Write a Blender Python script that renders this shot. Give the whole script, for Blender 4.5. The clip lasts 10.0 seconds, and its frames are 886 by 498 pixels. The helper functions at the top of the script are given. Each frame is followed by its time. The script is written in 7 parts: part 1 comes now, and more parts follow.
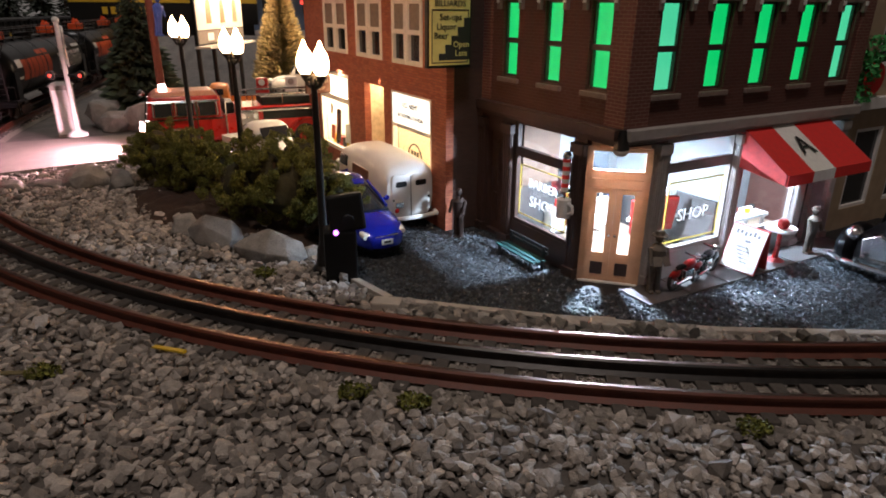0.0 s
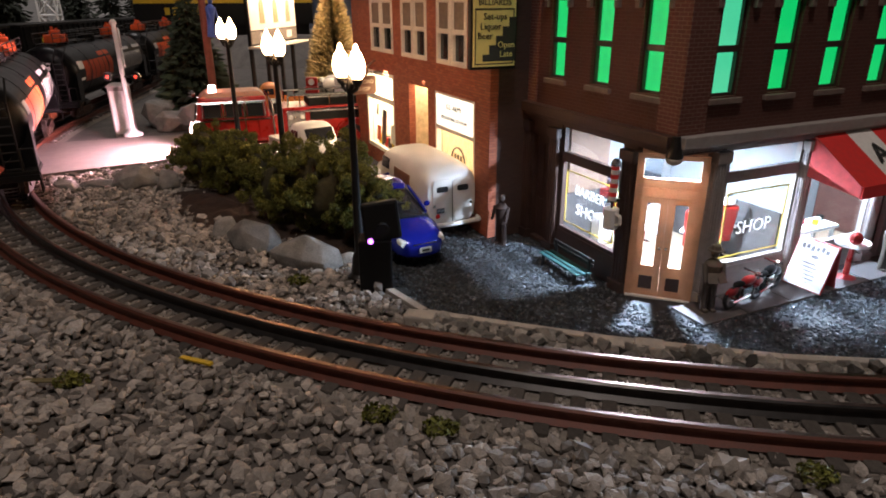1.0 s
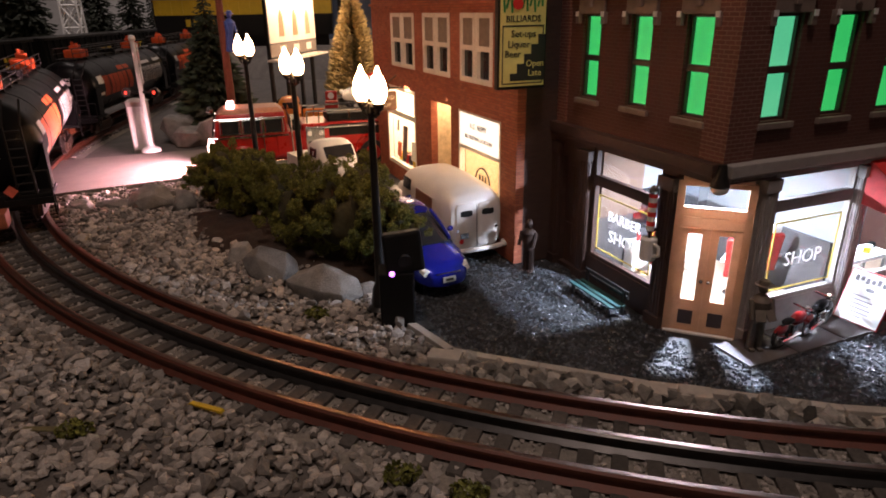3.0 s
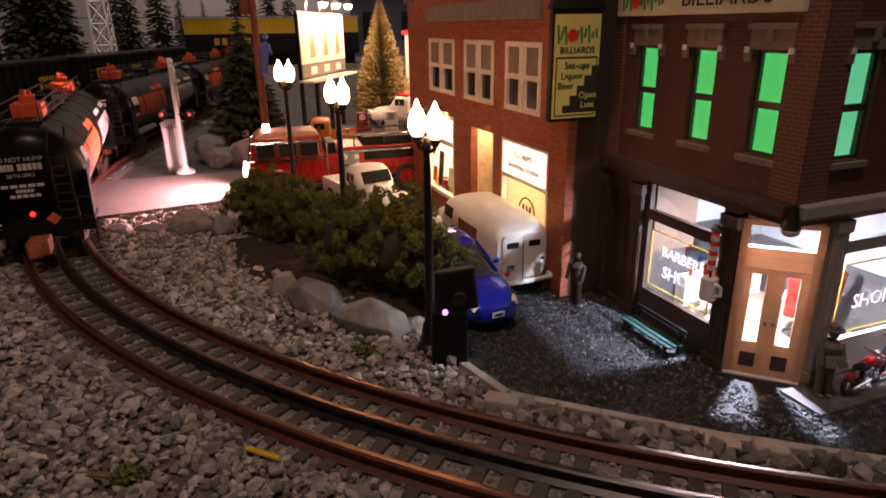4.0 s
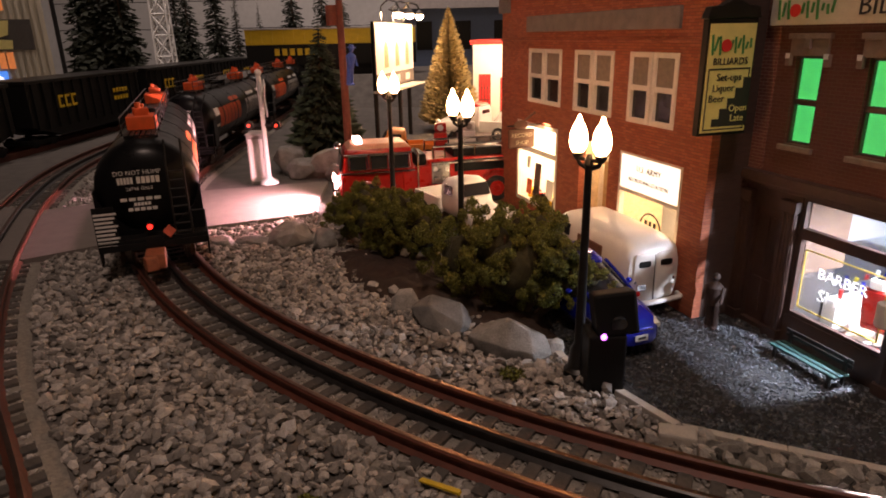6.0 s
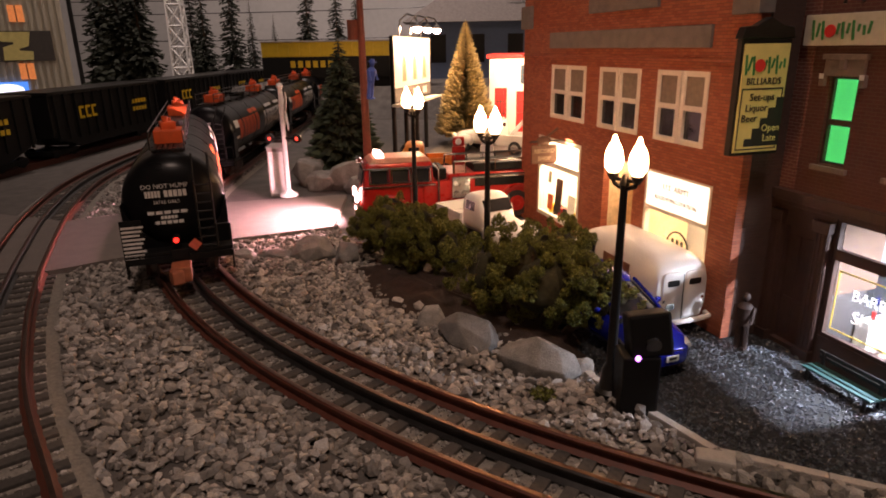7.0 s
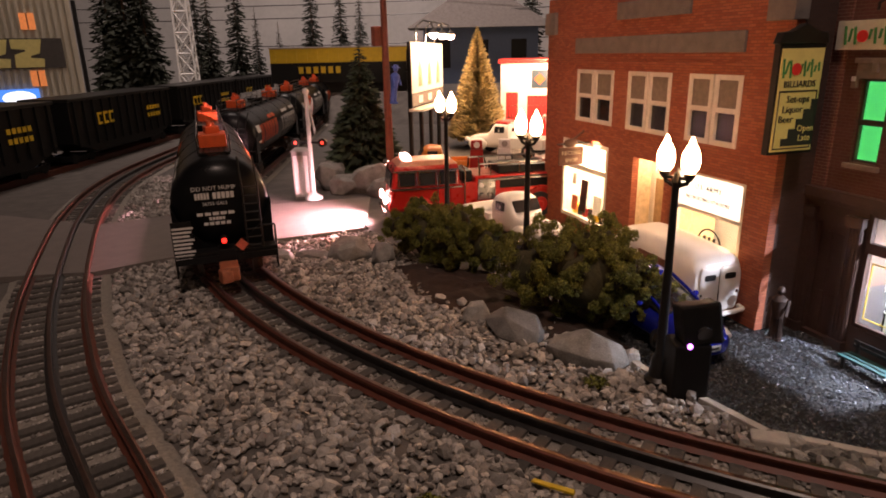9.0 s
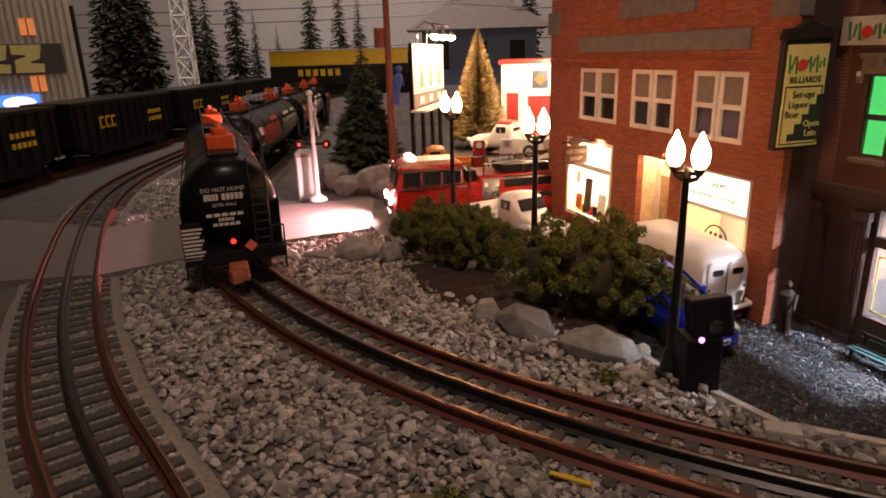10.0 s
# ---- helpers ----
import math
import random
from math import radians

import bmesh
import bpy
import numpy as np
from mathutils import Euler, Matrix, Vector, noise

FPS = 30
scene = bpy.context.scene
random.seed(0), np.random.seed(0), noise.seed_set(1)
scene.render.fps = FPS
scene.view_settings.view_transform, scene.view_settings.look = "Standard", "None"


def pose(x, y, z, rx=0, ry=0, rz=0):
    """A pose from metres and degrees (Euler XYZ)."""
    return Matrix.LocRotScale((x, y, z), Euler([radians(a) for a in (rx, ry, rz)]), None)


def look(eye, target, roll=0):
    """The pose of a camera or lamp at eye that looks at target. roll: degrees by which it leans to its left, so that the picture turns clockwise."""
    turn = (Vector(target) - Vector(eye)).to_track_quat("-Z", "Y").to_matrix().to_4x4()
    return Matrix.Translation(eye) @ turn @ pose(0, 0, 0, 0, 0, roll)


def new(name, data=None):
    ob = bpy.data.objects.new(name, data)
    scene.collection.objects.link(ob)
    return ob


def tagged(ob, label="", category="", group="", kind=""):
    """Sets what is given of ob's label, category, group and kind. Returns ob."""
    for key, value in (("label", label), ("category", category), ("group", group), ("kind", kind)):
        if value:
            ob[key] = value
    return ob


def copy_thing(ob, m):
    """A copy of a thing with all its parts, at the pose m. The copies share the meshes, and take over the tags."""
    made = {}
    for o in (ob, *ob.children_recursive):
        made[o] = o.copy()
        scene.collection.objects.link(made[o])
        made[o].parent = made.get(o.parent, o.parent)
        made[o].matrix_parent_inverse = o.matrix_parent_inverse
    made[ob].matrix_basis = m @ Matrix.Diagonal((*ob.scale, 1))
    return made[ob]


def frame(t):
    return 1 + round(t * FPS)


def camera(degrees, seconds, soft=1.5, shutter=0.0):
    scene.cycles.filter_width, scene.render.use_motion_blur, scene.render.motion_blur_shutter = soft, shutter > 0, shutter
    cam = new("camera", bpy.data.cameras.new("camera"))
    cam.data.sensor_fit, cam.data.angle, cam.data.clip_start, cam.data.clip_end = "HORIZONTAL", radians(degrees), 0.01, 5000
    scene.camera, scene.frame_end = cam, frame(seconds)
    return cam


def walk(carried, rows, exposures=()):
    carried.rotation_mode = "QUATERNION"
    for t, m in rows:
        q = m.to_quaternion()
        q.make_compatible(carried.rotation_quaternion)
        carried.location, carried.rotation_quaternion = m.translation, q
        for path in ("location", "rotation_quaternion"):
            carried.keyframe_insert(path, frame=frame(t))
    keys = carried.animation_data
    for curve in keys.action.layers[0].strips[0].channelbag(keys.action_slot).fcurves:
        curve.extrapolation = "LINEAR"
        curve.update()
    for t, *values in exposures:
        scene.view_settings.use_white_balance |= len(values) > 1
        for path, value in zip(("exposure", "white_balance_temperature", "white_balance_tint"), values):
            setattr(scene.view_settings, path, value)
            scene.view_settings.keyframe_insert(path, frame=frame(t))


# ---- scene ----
cam = camera(70.3, 10.0, 1.8)
METRES, EYE, TILT, LEAN, TURN = 0.16425, 0.123, 0.0, 0.0, 0.0
ROWS = [
    (0.0, 0.0, 0.0, 0.0, 0.17, -21.15, -0.43),
    (0.5, 0.0168, 0.0582, 0.0123, 2.92, -21.37, -0.24),
    (1.0, 0.0382, 0.0859, 0.009, 5.0, -21.47, 0.34),
    (1.5, 0.0707, 0.1096, 0.0038, 5.6, -21.41, 0.86),
    (2.0, 0.0598, 0.1567, 0.0104, 6.07, -21.42, 0.94),
    (3.5, -0.0364, 0.2203, 0.057, 7.22, -20.23, 0.79),
    (4.0, -0.0938, 0.2471, 0.0799, 8.16, -19.61, 0.78),
    (4.5, -0.1503, 0.2568, 0.0853, 8.71, -19.54, 0.84),
    (5.0, -0.2505, 0.2572, 0.087, 9.94, -19.24, 1.18),
    (5.5, -0.3318, 0.2621, 0.0915, 10.54, -19.04, 0.91),
    (6.0, -0.3997, 0.2674, 0.092, 11.16, -18.85, 1.19),
    (7.5, -0.4906, 0.2602, 0.1152, 12.46, -17.61, 0.64),
    (8.0, -0.5317, 0.2285, 0.1151, 12.78, -17.67, 0.56),
    (8.5, -0.5458, 0.1667, 0.1118, 12.13, -17.6, 0.55),
    (9.0, -0.6026, 0.1516, 0.1141, 11.52, -17.42, 1.13),
    (9.5, -0.6264, 0.1288, 0.1103, 11.67, -17.34, 1.2),
    (10.0, -0.635, 0.1273, 0.1073, 11.21, -17.25, 1.65),
]
walk(cam, [(t, pose(0, 0, EYE, TILT, LEAN, TURN) @ pose(METRES * x, METRES * y, METRES * z, 90 + pitch, roll, yaw)) for t, x, y, z, yaw, pitch, roll in ROWS],
     [(0, 0.3, 6250, 15), (2, 0.22, 6350, 19), (3.5, -0.02, 7100, 29), (4, 0.03, 7300, 32), (5, -0.12, 7600, 35), (6, 0.23, 7400, 29), (7.5, 0.41, 7250, 29), (10, 0.48, 7350, 30)])

# ---------------------------------------------------------------- world and light
world = bpy.data.worlds.new("dark_room")
world.use_nodes = True
world.node_tree.nodes["Background"].inputs[0].default_value = (0.5, 0.6, 0.8, 1)
world.node_tree.nodes["Background"].inputs[1].default_value = 0.02
scene.world = world
scene.view_settings.exposure = 0.0

CM = 0.01                       # the model layout is built in centimetres


def lamp_area(name, eye, target, size, watts, color, size_y=None, spread=180):
    d = bpy.data.lights.new(name, "AREA")
    d.energy, d.color, d.size = watts, color, size * CM
    d.spread = radians(spread)
    if size_y:
        d.shape, d.size_y = "RECTANGLE", size_y * CM
    ob = new(name, d)
    ob.matrix_world = look([a * CM for a in eye], [a * CM for a in target])
    return ob


def lamp_point(name, at, watts, color, radius=0.3):
    d = bpy.data.lights.new(name, "POINT")
    d.energy, d.color, d.shadow_soft_size = watts, color, radius * CM
    ob = new(name, d)
    ob.location = [a * CM for a in at]
    return ob


# the dim lamp of the room, far above and behind the layout's edge
lamp_area("room_light", (1, -11, 108), (-6, 20, 0), 11, 3.0, (1.0, 0.85, 0.72))
lamp_area("room_light", (-70, 120, 190), (-70, 195, 20), 40, 7.5, (1.0, 0.93, 0.85), spread=100)

# ---------------------------------------------------------------- materials


def mat(name, color, rough=0.6, metal=0.0, var=0.3, scale=300.0, bump=0.15, fine=2200.0, tint=None,
        emit=None, strength=0.0, island=0.0, rand=0.0, coat=0.0, spec=0.5):
    """A procedural surface: base colour with broad stains and fine grain, relief and wear of the gloss."""
    m = bpy.data.materials.new(name)
    m.use_nodes = True
    nt = m.node_tree
    bsdf = nt.nodes["Principled BSDF"]
    link = nt.links.new
    coord = nt.nodes.new("ShaderNodeTexCoord")
    broad = nt.nodes.new("ShaderNodeTexNoise")
    broad.inputs["Scale"].default_value, broad.inputs["Detail"].default_value = scale, 5
    grain = nt.nodes.new("ShaderNodeTexNoise")
    grain.inputs["Scale"].default_value, grain.inputs["Detail"].default_value = fine, 3
    link(coord.outputs["Object"], broad.inputs["Vector"])
    link(coord.outputs["Object"], grain.inputs["Vector"])
    mix = nt.nodes.new("ShaderNodeMix")
    mix.data_type = "RGBA"
    dark = [c * (1 - var) for c in color] if tint is None else tint
    mix.inputs["A"].default_value = (*dark, 1)
    mix.inputs["B"].default_value = (*[min(1, c * (1 + var)) for c in color], 1)
    ramp = nt.nodes.new("ShaderNodeMapRange")
    ramp.inputs["From Min"].default_value, ramp.inputs["From Max"].default_value = 0.3, 0.7
    add = nt.nodes.new("ShaderNodeMath")
    add.operation = "MULTIPLY_ADD"
    link(grain.outputs["Fac"], add.inputs[0])
    add.inputs[1].default_value = 0.45
    half = nt.nodes.new("ShaderNodeMath")
    half.operation = "MULTIPLY"
    half.inputs[1].default_value = 0.6
    link(broad.outputs["Fac"], half.inputs[0])
    link(half.outputs[0], add.inputs[2])
    link(add.outputs[0], ramp.inputs["Value"])
    link(ramp.outputs["Result"], mix.inputs["Factor"])
    out = mix.outputs["Result"]
    if island or rand:
        if island:
            src = nt.nodes.new("ShaderNodeNewGeometry").outputs["Random Per Island"]
        else:
            src = nt.nodes.new("ShaderNodeObjectInfo").outputs["Random"]
        span = nt.nodes.new("ShaderNodeMapRange")
        k = island or rand
        span.inputs["To Min"].default_value, span.inputs["To Max"].default_value = 1 - k, 1 + k
        link(src, span.inputs["Value"])
        hsv = nt.nodes.new("ShaderNodeHueSaturation")
        link(span.outputs["Result"], hsv.inputs["Value"])
        link(out, hsv.inputs["Color"])
        out = hsv.outputs["Color"]
    link(out, bsdf.inputs["Base Color"])
    rr = nt.nodes.new("ShaderNodeMapRange")
    rr.inputs["To Min"].default_value, rr.inputs["To Max"].default_value = max(0.02, rough - 0.12), min(1, rough + 0.12)
    link(broad.outputs["Fac"], rr.inputs["Value"])
    link(rr.outputs["Result"], bsdf.inputs["Roughness"])
    bsdf.inputs["Metallic"].default_value = metal
    bsdf.inputs["Specular IOR Level"].default_value = spec
    bsdf.inputs["Coat Weight"].default_value = coat
    if bump:
        bp = nt.nodes.new("ShaderNodeBump")
        bp.inputs["Strength"].default_value, bp.inputs["Distance"].default_value = bump, 0.0006
        link(add.outputs[0], bp.inputs["Height"])
        link(bp.outputs["Normal"], bsdf.inputs["Normal"])
    if emit:
        bsdf.inputs["Emission Color"].default_value = (*emit, 1)
        bsdf.inputs["Emission Strength"].default_value = strength
    return m


def brick_mat(name, c1, c2, mortar, width=0.0046, height=0.0016):
    """Brickwork at model scale, on the wall's own length and height."""
    m = mat(name, c1, 0.75, var=0.3, scale=120)
    nt = m.node_tree
    bsdf = nt.nodes["Principled BSDF"]
    link = nt.links.new
    coord = nt.nodes.new("ShaderNodeTexCoord")
    sep = nt.nodes.new("ShaderNodeSeparateXYZ")
    link(coord.outputs["Object"], sep.inputs[0])
    run = nt.nodes.new("ShaderNodeMath")
    run.operation = "ADD"
    link(sep.outputs[0], run.inputs[0])
    link(sep.outputs[1], run.inputs[1])
    com = nt.nodes.new("ShaderNodeCombineXYZ")
    link(run.outputs[0], com.inputs[0])
    link(sep.outputs[2], com.inputs[1])
    br = nt.nodes.new("ShaderNodeTexBrick")
    link(com.outputs[0], br.inputs["Vector"])
    br.inputs["Color1"].default_value, br.inputs["Color2"].default_value = (*c1, 1), (*c2, 1)
    br.inputs["Mortar"].default_value = (*mortar, 1)
    br.inputs["Scale"].default_value = 1.0
    br.inputs["Brick Width"].default_value, br.inputs["Row Height"].default_value = width, height
    br.inputs["Mortar Size"].default_value = height * 0.09
    old = bsdf.inputs["Base Color"].links[0].from_socket
    mul = nt.nodes.new("ShaderNodeMix")
    mul.data_type = "RGBA"
    mul.inputs["Factor"].default_value = 0.68
    link(old, mul.inputs["A"])
    link(br.outputs["Color"], mul.inputs["B"])
    link(mul.outputs["Result"], bsdf.inputs["Base Color"])
    bp = nt.nodes.new("ShaderNodeBump")
    bp.inputs["Strength"].default_value, bp.inputs["Distance"].default_value = 0.9, 0.0004
    bp.invert = True
    link(br.outputs["Fac"], bp.inputs["Height"])
    link(bp.outputs["Normal"], bsdf.inputs["Normal"])
    return m


def glass_mat(name, tint=(1, 1, 1), gloss=0.1):
    m = bpy.data.materials.new(name)
    m.use_nodes = True
    nt = m.node_tree
    nt.nodes.remove(nt.nodes["Principled BSDF"])
    clear = nt.nodes.new("ShaderNodeBsdfTransparent")
    clear.inputs[0].default_value = (*tint, 1)
    shine = nt.nodes.new("ShaderNodeBsdfGlossy")
    shine.inputs["Roughness"].default_value = 0.03
    mix = nt.nodes.new("ShaderNodeMixShader")
    mix.inputs[0].default_value = gloss
    nt.links.new(clear.outputs[0], mix.inputs[1])
    nt.links.new(shine.outputs[0], mix.inputs[2])
    nt.links.new(mix.outputs[0], nt.nodes["Material Output"].inputs[0])
    return m


GROUND = mat("dusty_ground", (0.1, 0.089, 0.08), 0.9, var=0.45, scale=60, fine=1400, bump=0.5)
GRAVEL = mat("ballast_stone", (0.29, 0.262, 0.235), 0.85, var=0.35, scale=500, bump=0.6, island=0.55)
RUBBLE = mat("dark_rubble", (0.19, 0.175, 0.155), 0.85, var=0.5, scale=400, bump=0.6, island=0.9)
ROADG = mat("wet_cinder", (0.046, 0.053, 0.06), 0.26, var=0.4, scale=300, bump=0.6, island=0.6)
ROADB = mat("cinder_bed", (0.013, 0.014, 0.015), 0.6, var=0.4, scale=900, bump=0.6)
ASPHALT = mat("crossing_asphalt", (0.17, 0.145, 0.13), 0.85, var=0.2, scale=120, bump=0.2)
CONCRETE = mat("kerb_concrete", (0.42, 0.38, 0.33), 0.85, var=0.25, scale=200, bump=0.3)
ROCK = mat("boulder_stone", (0.225, 0.215, 0.2), 0.9, var=0.5, scale=130, bump=1.0, fine=1500, rand=0.3)
RUST = mat("rust_rail", (0.1, 0.028, 0.016), 0.55, 0.2, var=0.4, scale=200, bump=0.2)
STEEL = mat("rail_head_steel", (0.2, 0.125, 0.1), 0.38, 1.0, var=0.3, scale=300, bump=0.05)
BLACKRAIL = mat("blackened_rail", (0.03, 0.028, 0.027), 0.35, 0.5, var=0.3, scale=300, bump=0.1)
TIE = mat("weathered_tie", (0.075, 0.066, 0.058), 0.9, var=0.4, scale=400, bump=0.5, rand=0.25)
BED = mat("dusty_roadbed", (0.22, 0.198, 0.17), 0.95, var=0.4, scale=600, bump=0.7)
BLACKCAR = mat("tank_black_paint", (0.005, 0.005, 0.0055), 0.32, var=0.3, scale=60, bump=0.02, spec=0.16)
BLACK = mat("black_plastic", (0.005, 0.005, 0.005), 0.55, var=0.3, scale=200, bump=0.05, spec=0.25)
IRON = mat("black_iron", (0.015, 0.014, 0.013), 0.4, 0.3, var=0.3, scale=300, bump=0.05)
ORANGE = mat("orange_paint", (0.62, 0.09, 0.02), 0.5, var=0.2, scale=200, bump=0.05)
WHITE = mat("white_paint", (0.75, 0.74, 0.72), 0.5, var=0.08, scale=200, bump=0.03)
CREAMW = mat("cream_window_paint", (0.72, 0.67, 0.6), 0.6, var=0.12, scale=300, bump=0.05)
RED = mat("red_paint", (0.36, 0.014, 0.01), 0.3, var=0.15, scale=150, bump=0.02, coat=0.4)
AWNRED = mat("awning_red", (0.72, 0.035, 0.03), 0.7, var=0.12, scale=400, bump=0.1)
AWNWHITE = mat("awning_white", (0.78, 0.76, 0.73), 0.7, var=0.1, scale=400, bump=0.1)
CHROME = mat("chrome", (0.7, 0.7, 0.7), 0.15, 1.0, var=0.05, scale=200, bump=0.0)
BLUE = mat("blue_car_paint", (0.008, 0.016, 0.3), 0.2, 0.3, var=0.15, scale=100, bump=0.0, coat=0.6)
VANWHITE = mat("van_white_enamel", (0.66, 0.65, 0.62), 0.35, var=0.08, scale=100, bump=0.02, coat=0.3)
RUBBER = mat("tyre_rubber", (0.02, 0.02, 0.02), 0.8, var=0.2, scale=400, bump=0.1)
DGLASS = mat("dark_car_glass", (0.02, 0.022, 0.025), 0.12, var=0.1, scale=100, bump=0.0)
GLASS = glass_mat("shop_glass", (0.95, 0.97, 0.97), 0.06)
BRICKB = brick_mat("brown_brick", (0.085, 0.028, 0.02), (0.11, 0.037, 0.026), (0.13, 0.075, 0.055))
# pier brick: BRICKB with the street lamps' light painted in, paler bricks and joints
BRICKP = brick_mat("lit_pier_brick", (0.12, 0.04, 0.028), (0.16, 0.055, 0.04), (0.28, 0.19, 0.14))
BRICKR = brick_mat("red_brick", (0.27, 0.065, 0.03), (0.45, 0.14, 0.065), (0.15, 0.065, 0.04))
# side wall in the gap: its shade is put into a darker brick colour
SIDEBRICK = brick_mat("gap_shade_brick", (0.05, 0.026, 0.02), (0.07, 0.035, 0.026), (0.05, 0.035, 0.03))
DBROWN = mat("dark_shopfront_wood", (0.05, 0.028, 0.022), 0.45, var=0.3, scale=200, bump=0.1)
STONE = mat("sill_stone", (0.2, 0.15, 0.125), 0.8, var=0.25, scale=300, bump=0.2)
GREYTRIM = mat("grey_shopfront_trim", (0.33, 0.3, 0.28), 0.6, var=0.15, scale=300, bump=0.1)
DOORWOOD = mat("orange_door_wood", (0.55, 0.33, 0.2), 0.5, var=0.25, scale=150, bump=0.1)


def let_through(m, color, share):
    """Thin plastic or paint: part of the light behind it shines through."""
    nt = m.node_tree
    thin, mix = nt.nodes.new("ShaderNodeBsdfTranslucent"), nt.nodes.new("ShaderNodeMixShader")
    thin.inputs[0].default_value, mix.inputs[0].default_value = (*color, 1), share
    nt.links.new(nt.nodes["Principled BSDF"].outputs[0], mix.inputs[1])
    nt.links.new(thin.outputs[0], mix.inputs[2])
    nt.links.new(mix.outputs[0], nt.nodes["Material Output"].inputs[0])


let_through(DOORWOOD, (0.75, 0.5, 0.34), 0.22)
GREYPANEL = mat("grey_slate_panel", (0.16, 0.14, 0.13), 0.8, var=0.3, scale=150, bump=0.2)
GREENLIT = mat("green_lit_blind", (0.05, 0.4, 0.15), 0.6, var=0.2, scale=60, bump=0.1, emit=(0.0, 0.62, 0.14), strength=0.75)
GREENPALE = mat("pale_green_lit_blind", (0.2, 0.4, 0.28), 0.6, var=0.2, scale=60, bump=0.1, emit=(0.06, 0.62, 0.3), strength=0.8)
LAMPGLOW = mat("lamp_globe_glow", (0.9, 0.85, 0.7), 0.4, var=0.02, bump=0, emit=(1.0, 0.55, 0.24), strength=52)
ROOMWHITE = mat("shop_wall_white", (0.55, 0.55, 0.54), 0.7, var=0.05, scale=100, bump=0.05)
SHOPWALL = mat("shop_wall_pale_grey", (0.24, 0.25, 0.26), 0.7, var=0.08, scale=100, bump=0.05)
FLOORTAN = mat("shop_floor_tan", (0.34, 0.24, 0.17), 0.6, var=0.15, scale=100, bump=0.05)
WALLGREY = mat("painted_room_wall", (0.42, 0.41, 0.4), 0.9, var=0.12, scale=6, fine=60, bump=0.1)
# bush core: the shade between the leaves is put into a dark leaf colour
SHADELEAF = mat("shaded_leaf_core", (0.035, 0.032, 0.012), 0.95, var=0.5, scale=500, bump=1.0)
LEAF = mat("bush_foam", (0.125, 0.13, 0.022), 0.8, var=0.45, scale=150, bump=0.4, island=0.5)
TWIG = mat("brown_twig", (0.07, 0.04, 0.022), 0.9, var=0.3, scale=300, bump=0.3)
PINE = mat("pine_needle", (0.035, 0.05, 0.025), 0.85, var=0.3, scale=200, bump=0.3, island=0.5)
DARKPINE = mat("dark_pine_needle", (0.016, 0.02, 0.012), 0.9, var=0.3, scale=200, bump=0.3, island=0.5)
GOLDTREE = mat("golden_bristle", (0.33, 0.25, 0.11), 0.7, var=0.25, scale=200, bump=0.3, island=0.4)
YELLOW = mat("yellow_paint", (0.62, 0.42, 0.02), 0.5, var=0.15, scale=100, bump=0.03)
SIGNYEL = mat("sign_yellow", (0.72, 0.64, 0.24), 0.6, var=0.12, scale=150, bump=0.03)

# ---------------------------------------------------------------- building helpers
A = Vector


def thing(name, at=(0, 0, 0), turn=0.0, label="", category="", group="", kind="", tip=0.0):
    """An Empty at a thing's base; at in centimetres, turn about the vertical in degrees."""
    ob = new(name)
    ob.empty_display_size = 0.01
    ob.matrix_world = pose(at[0] * CM, at[1] * CM, at[2] * CM, tip, 0, turn)
    return tagged(ob, label, category, group, kind)


def finish(bm, name, material, smooth=False):
    bmesh.ops.transform(bm, matrix=Matrix.Scale(CM, 4), verts=bm.verts)
    me = bpy.data.meshes.new(name)
    bm.to_mesh(me)
    bm.free()
    me.materials.append(material)
    if smooth:
        me.polygons.foreach_set("use_smooth", [True] * len(me.polygons))
        me.set_sharp_from_angle(angle=radians(40))
    return me


def part(name, bm, material, parent=None, label="", smooth=False, kind=""):
    ob = new(name, finish(bm, name, material, smooth))
    ob.parent = parent
    return tagged(ob, label, kind=kind)


def solo(name, bm, material, label, category, kind="", smooth=False, group=""):
    """A thing that is one mesh, built in world centimetres."""
    return tagged(new(name, finish(bm, name, material, smooth)), label, category, group, kind)


def nb():
    return bmesh.new()


def box(bm, c, s, rot=None, bevel=0.0):
    r = bmesh.ops.create_cube(bm, size=1.0)
    vs = r["verts"]
    bmesh.ops.scale(bm, vec=s, verts=vs)
    if bevel:
        es = list({e for v in vs for e in v.link_edges})
        b = bmesh.ops.bevel(bm, geom=es, offset=bevel, segments=2, affect="EDGES", profile=0.6)
        vs = list({v for f in b["faces"] for v in f.verts} | {v for v in vs if v.is_valid})
    m = Matrix.Translation(c)
    if rot is not None:
        m = m @ Euler([radians(a) for a in rot]).to_matrix().to_4x4()
    bmesh.ops.transform(bm, matrix=m, verts=vs)
    return bm


def span(bm, lo, hi, bevel=0.0):
    return box(bm, [(a + b) / 2 for a, b in zip(lo, hi)], [abs(b - a) for a, b in zip(lo, hi)], None, bevel)


def cyl(bm, p, q, r, r2=None, seg=12, caps=True):
    p, q = A(p), A(q)
    d = q - p
    m = Matrix.Translation((p + q) / 2) @ d.to_track_quat("Z", "Y").to_matrix().to_4x4()
    bmesh.ops.create_cone(bm, cap_ends=caps, segments=seg, radius1=r, radius2=r if r2 is None else r2, depth=d.length, matrix=m)
    return bm


def ball(bm, c, r, s=(1, 1, 1), seg=14, rings=9):
    m = Matrix.Translation(c) @ Matrix.Diagonal((*s, 1))
    bmesh.ops.create_uvsphere(bm, u_segments=seg, v_segments=rings, radius=r, matrix=m)
    return bm


